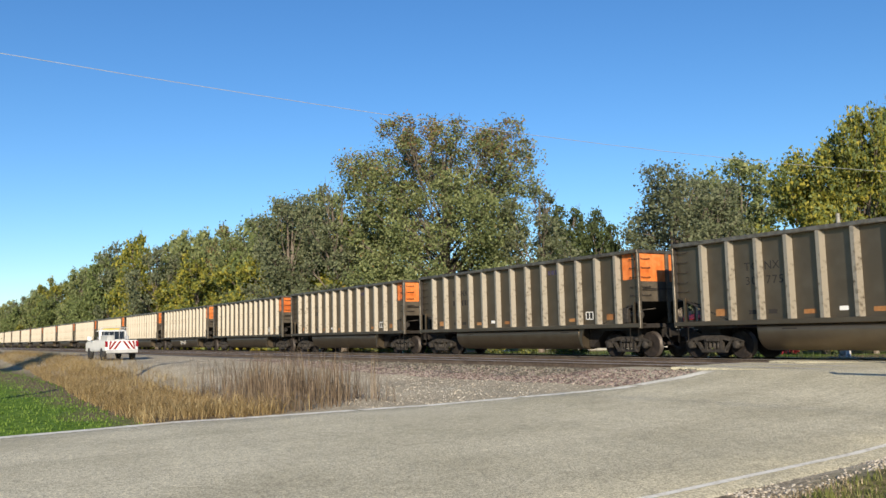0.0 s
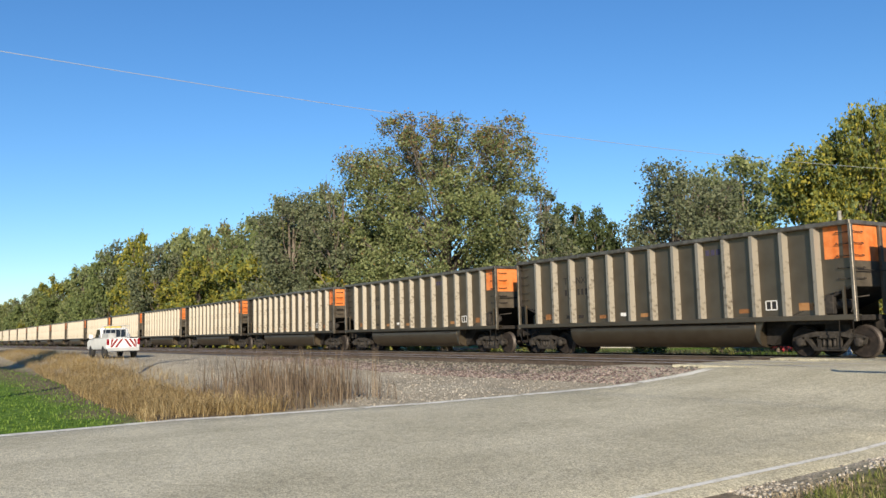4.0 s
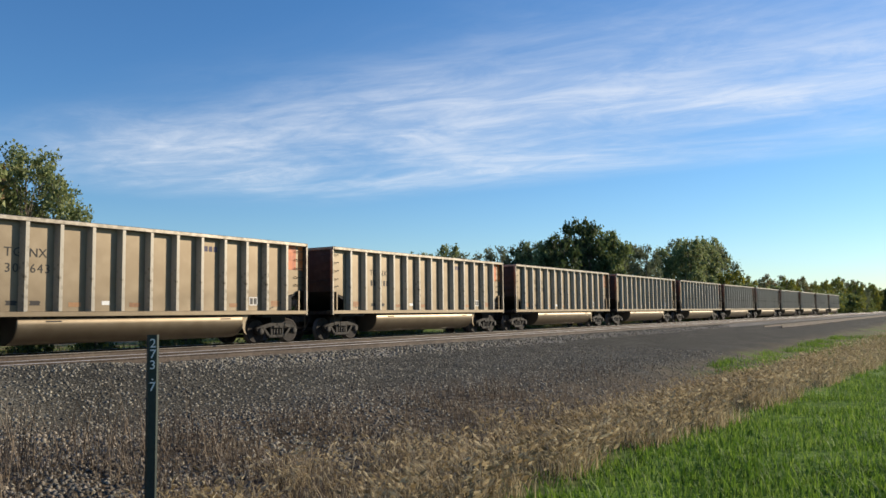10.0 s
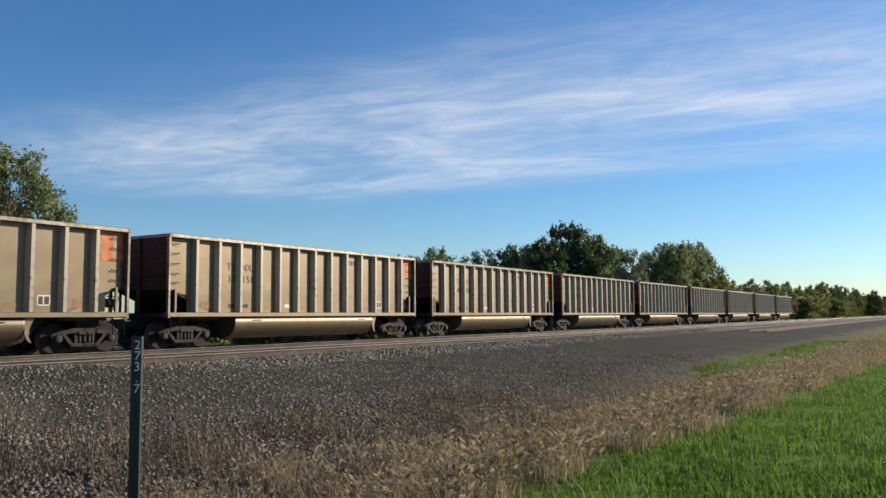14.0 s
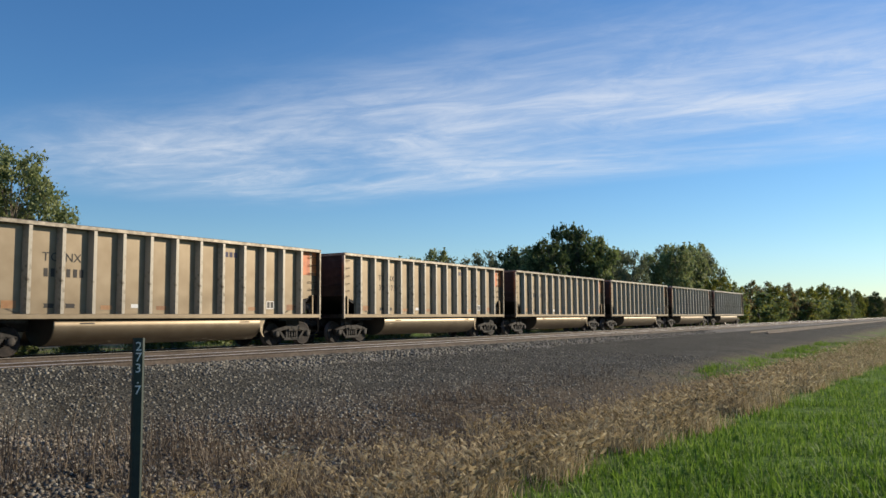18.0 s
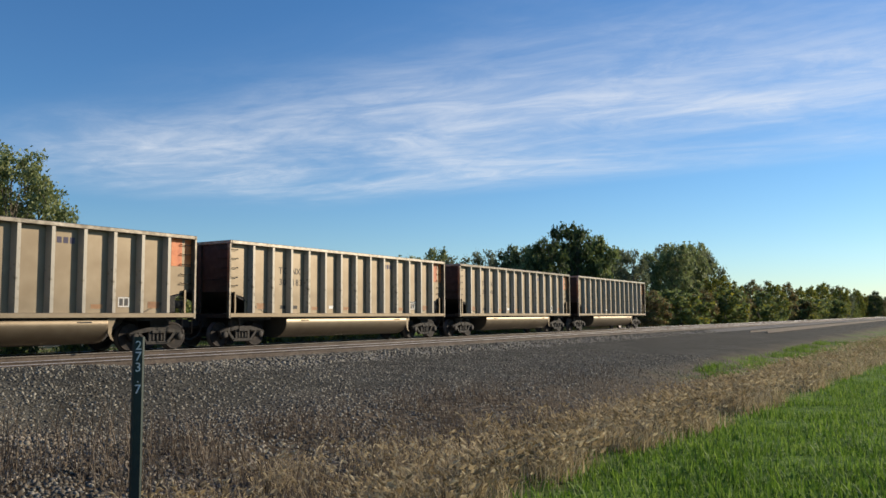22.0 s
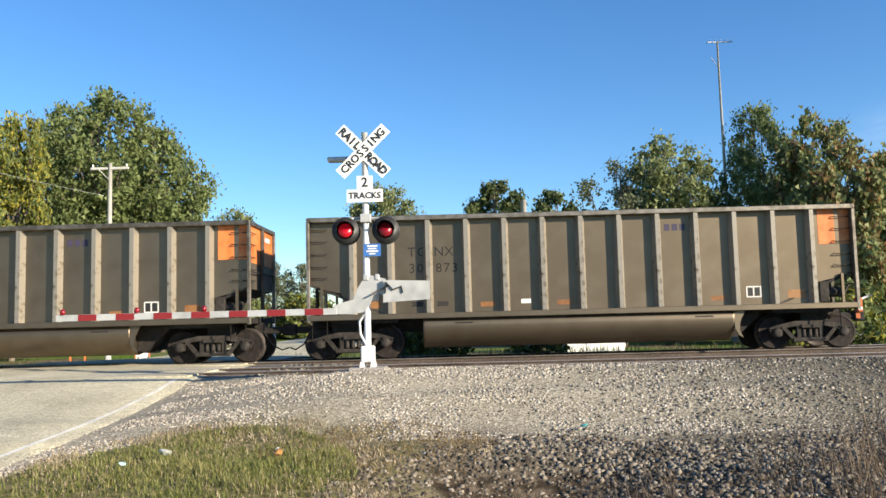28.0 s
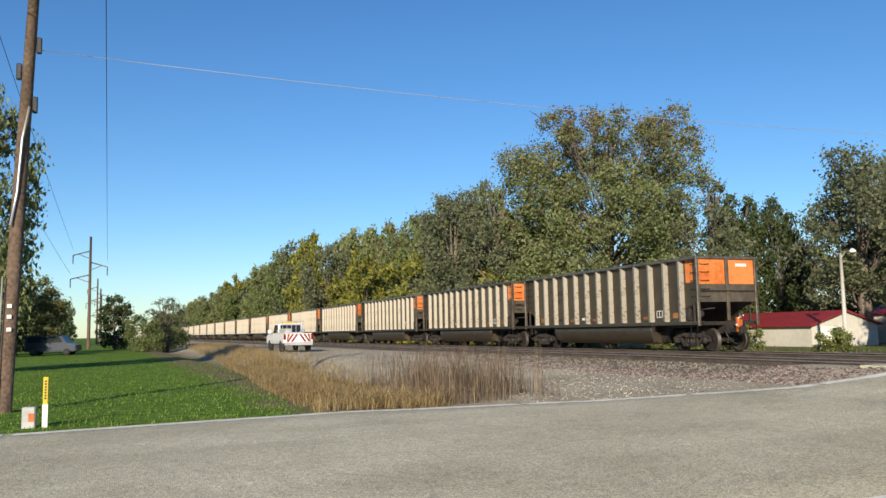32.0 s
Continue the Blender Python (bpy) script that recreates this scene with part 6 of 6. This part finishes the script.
hedge_row(-150, -330, 31, 36, ["far_shrub", "far_yellow", "far_green"], 20, 66, 0.6, 0.9)
for k_ in range(9):
    plant("far_shrub", *polar(5.5 + 1.5 * k_, 84 + 5 * (k_ % 3)), 0.55 + 0.12 * (k_ % 4), 47 * k_, "low green bush beyond the street", name="bush", category="bush", group="bushes", wide=1.4)
hedge_row(-34, -56, 62, 90, ["far_dark", "far_olive", "far_shrub"], 6, 61, 0.5, 0.7)
skyline(["far_olive", "far_pale", "far_dark"], 50, [-50.5, -53.0, -57.0, -59.8, -62.0, -64.0], [3.9, 4.6, 4.9, 4.6, 5.3, 5.0], 3.6, 4, ROW)
skyline(["far_dark", "far_green", "far_dark"], 48, [-64.8, -66.0, -67.5, -69.2, -70.4], [5.0, 6.1, 6.7, 5.8, 4.6], 3.6, 44, "dense dark green tree in the row along the line", 0.92)
skyline(["far_pale", "far_olive", "far_pale", "far_olive"], 43, [-70.6, -71.8, -73.7, -75.6, -76.9], [4.5, 4.8, 4.7, 5.0, 3.9], 4.2, 5, ROW, 0.92)
skyline(["far_rusty", "far_yellow", "far_pale", "far_yellow", "far_rusty"], 38, [-76.8, -78.9, -81.4, -83.3, -85.0, -86.6], [2.6, 2.4, 1.95, 2.0, 1.6, 1.0], 8.0, 55, ROW)
skyline(["far_shrub", "far_shrub", "far_rusty"], 35, [-62.0, -70.0, -76.0, -80.0, -85.0], [2.0, 1.9, 1.7, 1.2, 0.7], 6.0, 71, "low mixed bush along the line")
hedge_row(34, 62, 40, 46, ["far_shrub", "far_shrub"], 7, 14, 0.5, 0.9)
hedge_row(520, 900, 30, 70, ["far_olive", "far_dark"], 12, 8, 0.8, 1.1)
hedge_row(-3, 3.4, 28.4, 31, ["far_shrub"], 3, 19, 0.3, 0.45, "low green bush beside the line")
hedge_row(10.5, 60, 28.4, 31, ["far_shrub"], 21, 9, 0.3, 0.5, "low green bush beside the line")
hedge_row(-22, -60, 29.5, 33, ["far_shrub"], 10, 10, 0.2, 0.34, "low green bush beside the line")
# the near side, beyond the lawn
plant("dark", -100, -10.5, 0.62, 0, "dark green shade tree over the lawn's edge", wide=1.3)
plant("rusty", -104, -8.0, 0.66, 40, "shade tree with russet leaves by the lawn", wide=1.2)
plant("far_dark", -88, -10.0, 0.5, 90, "dark green shade tree over the lawn's edge", wide=1.2)
plant("maple_b", -48, -6.6, 0.98, 200, "tall olive-green tree beside the lawn", wide=0.6)
plant("far_dark", -118, 0.8, 0.5, 30, "rounded dark green tree by the track road", wide=1.1)
plant("shrub", -100, 3.6, 0.95, 60, "dark green bush at the end of the lawn", name="bush", category="bush", group="bushes")
plant("thin", -104, 6.4, 0.48, 0, "pale half-bare bush at the end of the lawn", name="bush", category="bush", group="bushes", wide=1.6)
plant("shrub", -114, 7.0, 1.1, 10, "dark green bush at the end of the lawn", name="bush", category="bush", group="bushes")
hedge_row(-130, -420, -34, -12, ["far_olive", "far_dark", "far_rusty"], 9, 12, 0.6, 0.9, "far tree along the power line")
hedge_row(330, 700, -8, 14, ["far_olive", "far_rusty"], 5, 13, 0.6, 0.9, "far tree near the line")


# ---------------------------------------------------------------- grass and weeds
def blades(name, pts, h, w, mat, seed, lean=0.35, label="", category="grass", head=0.0):
    """Grass as bent blades, each of two faces."""
    r = np.random.default_rng(seed)
    p = np.asarray(pts)
    n = len(p)
    a = r.uniform(0, 2 * np.pi, n)
    hh = (h * r.uniform(0.45, 1.15, n))[:, None]
    d = np.stack([np.cos(a), np.sin(a), np.zeros(n)], 1)
    b = np.stack([-np.sin(a), np.cos(a), np.zeros(n)], 1)
    ln = (lean * r.uniform(0.1, 1.2, n))[:, None]
    up = np.array([0, 0, 1.0])
    q1 = p + (up * 0.6 + b * ln * 0.35) * hh
    q2 = p + (up * 1.0 + b * ln) * hh * (1 - 0.15 * ln)
    ww = w * r.uniform(0.6, 1.3, n)[:, None]
    quad1 = np.stack([p - d * ww, p + d * ww, q1 + d * ww * 0.8, q1 - d * ww * 0.8], 1)
    t = max(head, 0.12)
    quad2 = np.stack([q1 - d * ww * 0.8, q1 + d * ww * 0.8, q2 + d * ww * t, q2 - d * ww * t], 1)
    V = np.concatenate([quad1, quad2], 1).reshape(-1, 3)
    ob = mesh_part(name, soup(name, V, 4, mat), None)
    return tagged(ob, label, category, kind="stuff")


def foxtails(name, pts, h, mat, seed, label):
    """Thin leaning stems, each with a small bushy seed head of crossed diamonds."""
    r = np.random.default_rng(seed)
    p = np.asarray(pts)
    n = len(p)
    a = r.uniform(0, 2 * np.pi, n)
    hh = (h * r.uniform(0.5, 1.15, n))[:, None]
    out = np.stack([np.cos(a), np.sin(a), np.zeros(n)], 1)
    side = np.stack([-np.sin(a), np.cos(a), np.zeros(n)], 1)
    up = np.array([0, 0, 1.0])
    ln = r.uniform(0.1, 0.7, n)[:, None]
    tip = p + (up + out * ln) * hh
    stem = np.stack([p - side * 0.002, p + side * 0.002, tip + side * 0.0015, tip - side * 0.0015], 1)
    ax = up * 0.5 + out * (0.5 + ln)
    ax /= np.linalg.norm(ax, axis=1)[:, None]
    wd = np.cross(ax, side)
    size = r.uniform(0.7, 1.4, n)[:, None]
    heads = [np.stack([tip, tip + ax * 0.03 * size + q * 0.013 * size, tip + ax * 0.075 * size, tip + ax * 0.03 * size - q * 0.013 * size], 1) for q in (side, wd)]
    V = np.concatenate([stem] + heads, 1).reshape(-1, 3)
    return tagged(mesh_part(name, soup(name, V, 4, mat), None), label, "grass", kind="stuff")


def scatter(n, inside, box_, seed, clump=0.0):
    """n points on the ground in a box, kept where inside(x, y) gives a chance."""
    r = random.Random(seed)
    out = []
    while len(out) < n:
        x, y = r.uniform(box_[0], box_[1]), r.uniform(box_[2], box_[3])
        c = inside(x, y)
        if clump:
            c *= max(0.0, 0.5 + clump * noise.noise(Vector((x * 0.9, y * 0.9, seed))))
        if r.random() < c:
            out.append((x, y, ground_z(x, y) - 0.02))
    return out


def right_edge(x):
    return lerp(x, [4, 7.3, 8.9, 10.8, 13.2, 19, 37, 60, 120], [3.3, 3.35, 3.5, 3.2, 2.95, 2.6, 1.5, 1.0, 0.5])


def lawn_r(x, y):
    e = right_edge(x)
    d = max(4.0, math.hypot(x, y))
    return (1.0 if y < e else 0.25 if y < e + 0.4 else 0.0) * min(1.0, (9 / d) ** 1.3)


def verge_r(x, y):
    e = right_edge(x)
    d = max(5.0, math.hypot(x, y))
    return (1.0 if e < y < e + 2.4 else 0.3 if y < e + 3.6 and y > e else 0.0) * min(1.0, (11 / d) ** 1.0)


blades("lawn_grass", scatter(44000, lawn_r, (5.0, 60, -3, 4.4), 1, 0.7), 0.13, 0.008, "blade_green", 2, 0.5, "bright green mown grass beside the ditch")
blades("dry_grass", scatter(30000, verge_r, (-1, 70, 1, 9), 3, 2.4), 0.32, 0.005, "blade_gold", 4, 0.85, "dry golden grass along the ditch", head=0.5)
foxtails("seed_grass", scatter(15000, verge_r, (1, 60, 2, 8), 5, 2.4), 0.36, "blade_gold", 6, "pale golden seed heads of foxtail grass")
blades("ditch_grass", scatter(5000, lambda x, y: verge_r(x, y - 0.3) * 0.8, (2, 40, 2, 8), 73, 2.6), 0.30, 0.005, "blade_brown", 74, 1.2, "dark matted dead grass in the ditch")
blades("weedy_grass", scatter(9000, lambda x, y: 1.0 if noise.noise(Vector((x * 0.35, y * 0.6, 3))) > 0.0 else 0.1, (26, 62, 2.5, 7.4), 75, 1.2), 0.26, 0.010, "blade_green", 76, 0.7, "green weeds along the far ditch")
blades("brown_weeds", scatter(8000, lambda x, y: (1.0 if 4.6 < y < 9.4 else 0.0) * (1 if x < 16 else 0.2), (0, 24, 4, 9), 7, 2.2), 0.40, 0.003, "blade_brown", 8, 1.3, "brown dead weeds in the ditch")


def patch(x, y):
    return (0.35 + 0.65 * (noise.noise(Vector((x * 0.8, y * 0.8, 5))) > -0.05)) if ((x + 3.0) / 1.9) ** 2 + ((y - 8.6) / 3.1) ** 2 < 1 else 0.0


blades("verge_grass", scatter(14000, patch, (-5.3, -0.6, 4.5, 12), 9, 0.9), 0.11, 0.006, "blade_verge", 10, 0.8, "yellow-green grass patch beside the road")
blades("verge_straw", scatter(11000, lambda x, y: 1.0 if 0.6 < ((x + 3.0) / 2.2) ** 2 + ((y - 8.4) / 3.4) ** 2 < 1.25 and x > -5.0 else 0.6 * patch(x, y), (-5.0, 0.2, 4, 12.0), 11, 1.6), 0.10, 0.005, "blade_pale", 12, 1.6, "straw coloured grass edging the patch")


def left_edge(x):
    return lerp(x, [-120, -60, -40, -28, -20], [9.5, 7.2, 5.8, 4.6, 4.2])


blades("lawn_grass", scatter(26000, lambda x, y: (1.0 if y < left_edge(x) else 0.0) * min(1.0, (22 / abs(x)) ** 1.6), (-80, -17.0, -14, 8), 13), 0.09, 0.014, "blade_green", 14, 0.5, "bright green mown lawn beyond the road")
blades("dry_grass", scatter(26000, lambda x, y: (1.0 if left_edge(x) < y < left_edge(x) + 3.0 else 0.2 if left_edge(x) < y < left_edge(x) + 4.0 else 0) * min(1.0, (24 / abs(x)) ** 1.2), (-110, -17.2, 3, 14), 15, 1.6), 0.46, 0.006, "blade_dry", 16, 1.4, "tall dry golden grass along the ditch", head=0.5)
blades("brown_weeds", scatter(700, lambda x, y: 1.0, (-25.5, -17.4, 7.4, 10.2), 17, 1.9), 1.25, 0.009, "blade_brown", 18, 0.35, "tall brown dead weeds beside the road")
blades("rough_grass", scatter(9000, lambda x, y: 1.0, (-40, 75, 27.0, 36), 19, 0.9), 0.45, 0.014, "leaf_dark", 20, 0.5, "rough green grass beyond the tracks")
blades("rough_straw", scatter(6000, lambda x, y: 1.0 if not -14 < x < -5 else 0, (-60, 95, 27.0, 31), 21, 0.9), 0.5, 0.012, "blade_brown", 22, 0.5, "rough straw beyond the tracks")

blades("weed_stems", scatter(1500, lambda x, y: 1.0, (-25.0, -17.3, 7.0, 10.2), 27, 1.6), 0.62, 0.006, "blade_brown", 28, 0.7, "tangled brown weeds at the road's edge")
blades("verge_green", scatter(3500, lambda x, y: patch(x, y) * (noise.noise(Vector((x * 0.6, y * 0.6, 15))) > 0.05), (-5.3, -0.6, 4.5, 12), 39, 0.6), 0.14, 0.007, "blade_verge", 40, 0.7, "green tufts in the roadside grass")
blades("dead_straw", scatter(3000, lambda x, y: 1.0 if ((x + 1.0) / 1.5) ** 2 + ((y - 10.4) / 1.3) ** 2 < 1 else 0.0, (-2.6, 0.6, 9.0, 11.8), 45, 1.2), 0.11, 0.004, "blade_dry", 46, 3.0, "flattened dead straw on the bank")
blades("twig_weeds", scatter(420, lambda x, y: 1.0, (3.6, 7.4, 7.0, 9.4), 47, 1.8), 1.0, 0.004, "blade_brown", 48, 0.8, "thin bare brown weed stems on the bank")
blades("lawn_tufts", scatter(5000, lawn_r, (5.0, 40, -3, 4.6), 61, 3.0), 0.22, 0.009, "blade_green", 62, 0.7, "taller green tufts in the mown grass")

# ---------------------------------------------------------------- ties and stones
def ties():
    bm = bmesh.new()
    box(bm, -0.11, -1.28, -0.36, 0.11, 1.28, -0.175, 0.01)
    me = frozen("tie", bm, ["tie"])
    for th, y in zip(TRACKS, (NEAR_Y, FAR_Y)):
        x, k = -42.0, 0
        while x < 78:
            if not -14.0 < x < -4.6:
                mesh_part("tie", me, None, th, at=pose(x, y, 0.012 * math.sin(k * 2.1), 0, 0, 0.8 * math.sin(k * 1.7)))
            x += 0.56
            k += 1


ties()


def crossing_panel():
    th = empty("crossing_panels")
    for y in (NEAR_Y, FAR_Y):
        for a, b in ((-1.62, -0.86), (-0.66, 0.66), (0.86, 1.62)):
            bm = bmesh.new()
            for k in range(4):
                box(bm, -15.05 + k * 2.35, y + a, -0.17, -15.05 + k * 2.35 + 2.32, y + b, -0.006 + 0.0, 0.01)
            part("panel", bm, "asphalt", th)
    tagged(th, "flat crossing panels laid between the rails", "crossing surface", kind="structure")


def stones(name, n, area, chance, size, mat, seed, zf, label):
    """Loose crushed stones, each an uneven little block."""
    r = np.random.default_rng(seed)
    base = np.array([(-1, -1, -0.7), (1, -1, -0.7), (1, 1, -0.7), (-1, 1, -0.7), (-0.6, -0.7, 0.7), (0.7, -0.6, 0.7), (0.6, 0.7, 0.7), (-0.7, 0.6, 0.7)])
    quads = np.array([(4, 5, 6, 7), (0, 1, 5, 4), (1, 2, 6, 5), (2, 3, 7, 6), (3, 0, 4, 7)])
    P = []
    while len(P) < n:
        x, y = r.uniform(area[0], area[1]), r.uniform(area[2], area[3])
        if r.random() < chance(x, y):
            P.append((x, y, zf(x, y)))
    P = np.array(P)
    s = size * r.uniform(0.5, 1.3, (n, 1, 1)) * r.uniform(0.7, 1.2, (n, 1, 3))
    B = base[None] * s * (1 + r.uniform(-0.3, 0.3, (n, 8, 3)))
    a = r.uniform(0, 6.28, n)
    R = np.zeros((n, 3, 3))
    R[:, 0, 0], R[:, 0, 1], R[:, 1, 0], R[:, 1, 1], R[:, 2, 2] = np.cos(a), -np.sin(a), np.sin(a), np.cos(a), 1
    t = r.uniform(-0.6, 0.6, n)
    Q = np.zeros((n, 3, 3))
    Q[:, 0, 0], Q[:, 0, 2], Q[:, 2, 0], Q[:, 2, 2], Q[:, 1, 1] = np.cos(t), np.sin(t), -np.sin(t), np.cos(t), 1
    V = np.einsum("nij,nkj->nki", R @ Q, B) + P[:, None]
    me = bpy.data.meshes.new(name)
    me.vertices.add(n * 8)
    me.vertices.foreach_set("co", V.astype(np.float32).ravel())
    idx = (quads[None] + 8 * np.arange(n)[:, None, None]).astype(np.int32).ravel()
    me.loops.add(len(idx))
    me.loops.foreach_set("vertex_index", idx)
    me.polygons.add(n * 5)
    me.polygons.foreach_set("loop_start", np.arange(0, len(idx), 4, dtype=np.int32))
    me.materials.append(M[mat])
    me.update(calc_edges=True)
    tagged(mesh_part(name, me, None), label, "stones", kind="stuff")


def bed_z(x, y):
    return 0.12 * step(-18, -14, x) * (1 - step(-4.5, 0.5, x)) * ((17.05 < y < 26.0) + 0.4 * (16.6 < y <= 17.05)) + lerp(y, [15.6, 16.9, 17.45, 20.4, 20.9, 21.4, 24.7, 25.5, 27.1], [-0.42, -0.22, -0.19, -0.19, -0.26, -0.19, -0.19, -0.26, -0.7])


def clear(x, y):
    return 0.0 if -14.1 < x < -4.5 else min(1.0, (20 / max(8.0, abs(x))) ** 1.2)


crossing_panel()
stones("ballast_stones", 30000, (-45, 70, 15.6, 21.8), lambda x, y: clear(x, y) * (1.0 if y < 17.85 else 0.35), 0.042, "stone", 1, bed_z, "grey crushed ballast stones along the track")
stones("pad_stones", 17000, (-5.5, 7, 7.0, 16.8), lambda x, y: (0.0 if (y < 10.8 and x > -1.5) or ((x + 3.0) / 2.0) ** 2 + ((y - 8.5) / 3.3) ** 2 < 1 else 1.0) * min(1.0, (10 / max(6.0, math.hypot(x, y))) ** 1.6) * (1 - step(2.0, 7.0, x)) * max(0.05, 0.5 + 1.6 * noise.noise(Vector((x * 0.8, y * 1.4, 2)))), 0.017, "palestone", 12, ground_z, "pale tan gravel beside the crossing")
stones("gravel_stones", 24000, (-1.0, 34, 6.5, 16.4), lambda x, y: min(1.0, (10 / max(6.0, math.hypot(x, y))) ** 1.6) * step(-1.0, 4.0, x) * (1.0 if y < 10.5 else 0.3 + 0.7 * step(1.0, 6.0, x)), 0.023, "stone", 2, ground_z, "loose grey gravel beside the crossing")
stones("pink_stones", 5000, (-42, -13.9, 14.6, 17.0), lambda x, y: min(1.0, (22 / abs(x)) ** 1.5), 0.032, "pinkstone", 3, lambda x, y: max(ground_z(x, y), bed_z(x, y)), "reddish crushed stone spill beside the track")
stones("gravel_stones", 4500, (-60, -15.2, 9.0, 15.6), lambda x, y: min(1.0, (20 / abs(x)) ** 1.8), 0.020, "palestone", 4, ground_z, "pale gravel beside the track")


stones("bank_rocks", 8500, (-1.4, 7.0, 5.6, 11.2), lambda x, y: 1.0 if y < 10.4 + 0.5 * math.sin(x * 1.3) else 0.2, 0.027, "bankstone", 5, ground_z, "rough grey stones on the ditch bank")


# ---------------------------------------------------------------- motion
MOVE = [2.3709e-04, 5.5015e-03, -1.021738e+01, 2.799713e+02]


def motions():
    """The train rolls past, slowing a little; its wheels turn with it."""
    for k, c in enumerate(CARS):
        rows = []
        for i in range(17):
            t = 2.0 * i
            x = float(np.polyval(MOVE, t)) - PITCH * k
            rows.append((t, pose(x, FAR_Y, 0)))
        walk(c, rows)
    turning = {}
    for c in CARS:
        for w in c.children_recursive:
            if w.name.startswith("wheelset"):
                s = 1 if w.matrix_basis.translation.x > 0 else -1
                if s not in turning:
                    rows = []
                    for i in range(481):
                        t = i / 15
                        a = math.degrees((float(np.polyval(MOVE, t)) - float(np.polyval(MOVE, 0))) / 0.457)
                        rows.append((t, pose(s * 0.89, 0, 0.457, 0, a, 0)))
                    walk(w, rows)
                    turning[s] = w.animation_data
                else:
                    w.rotation_mode = "QUATERNION"
                    d = w.animation_data_create()
                    d.action = turning[s].action
                    d.action_slot = turning[s].action_slot


motions()
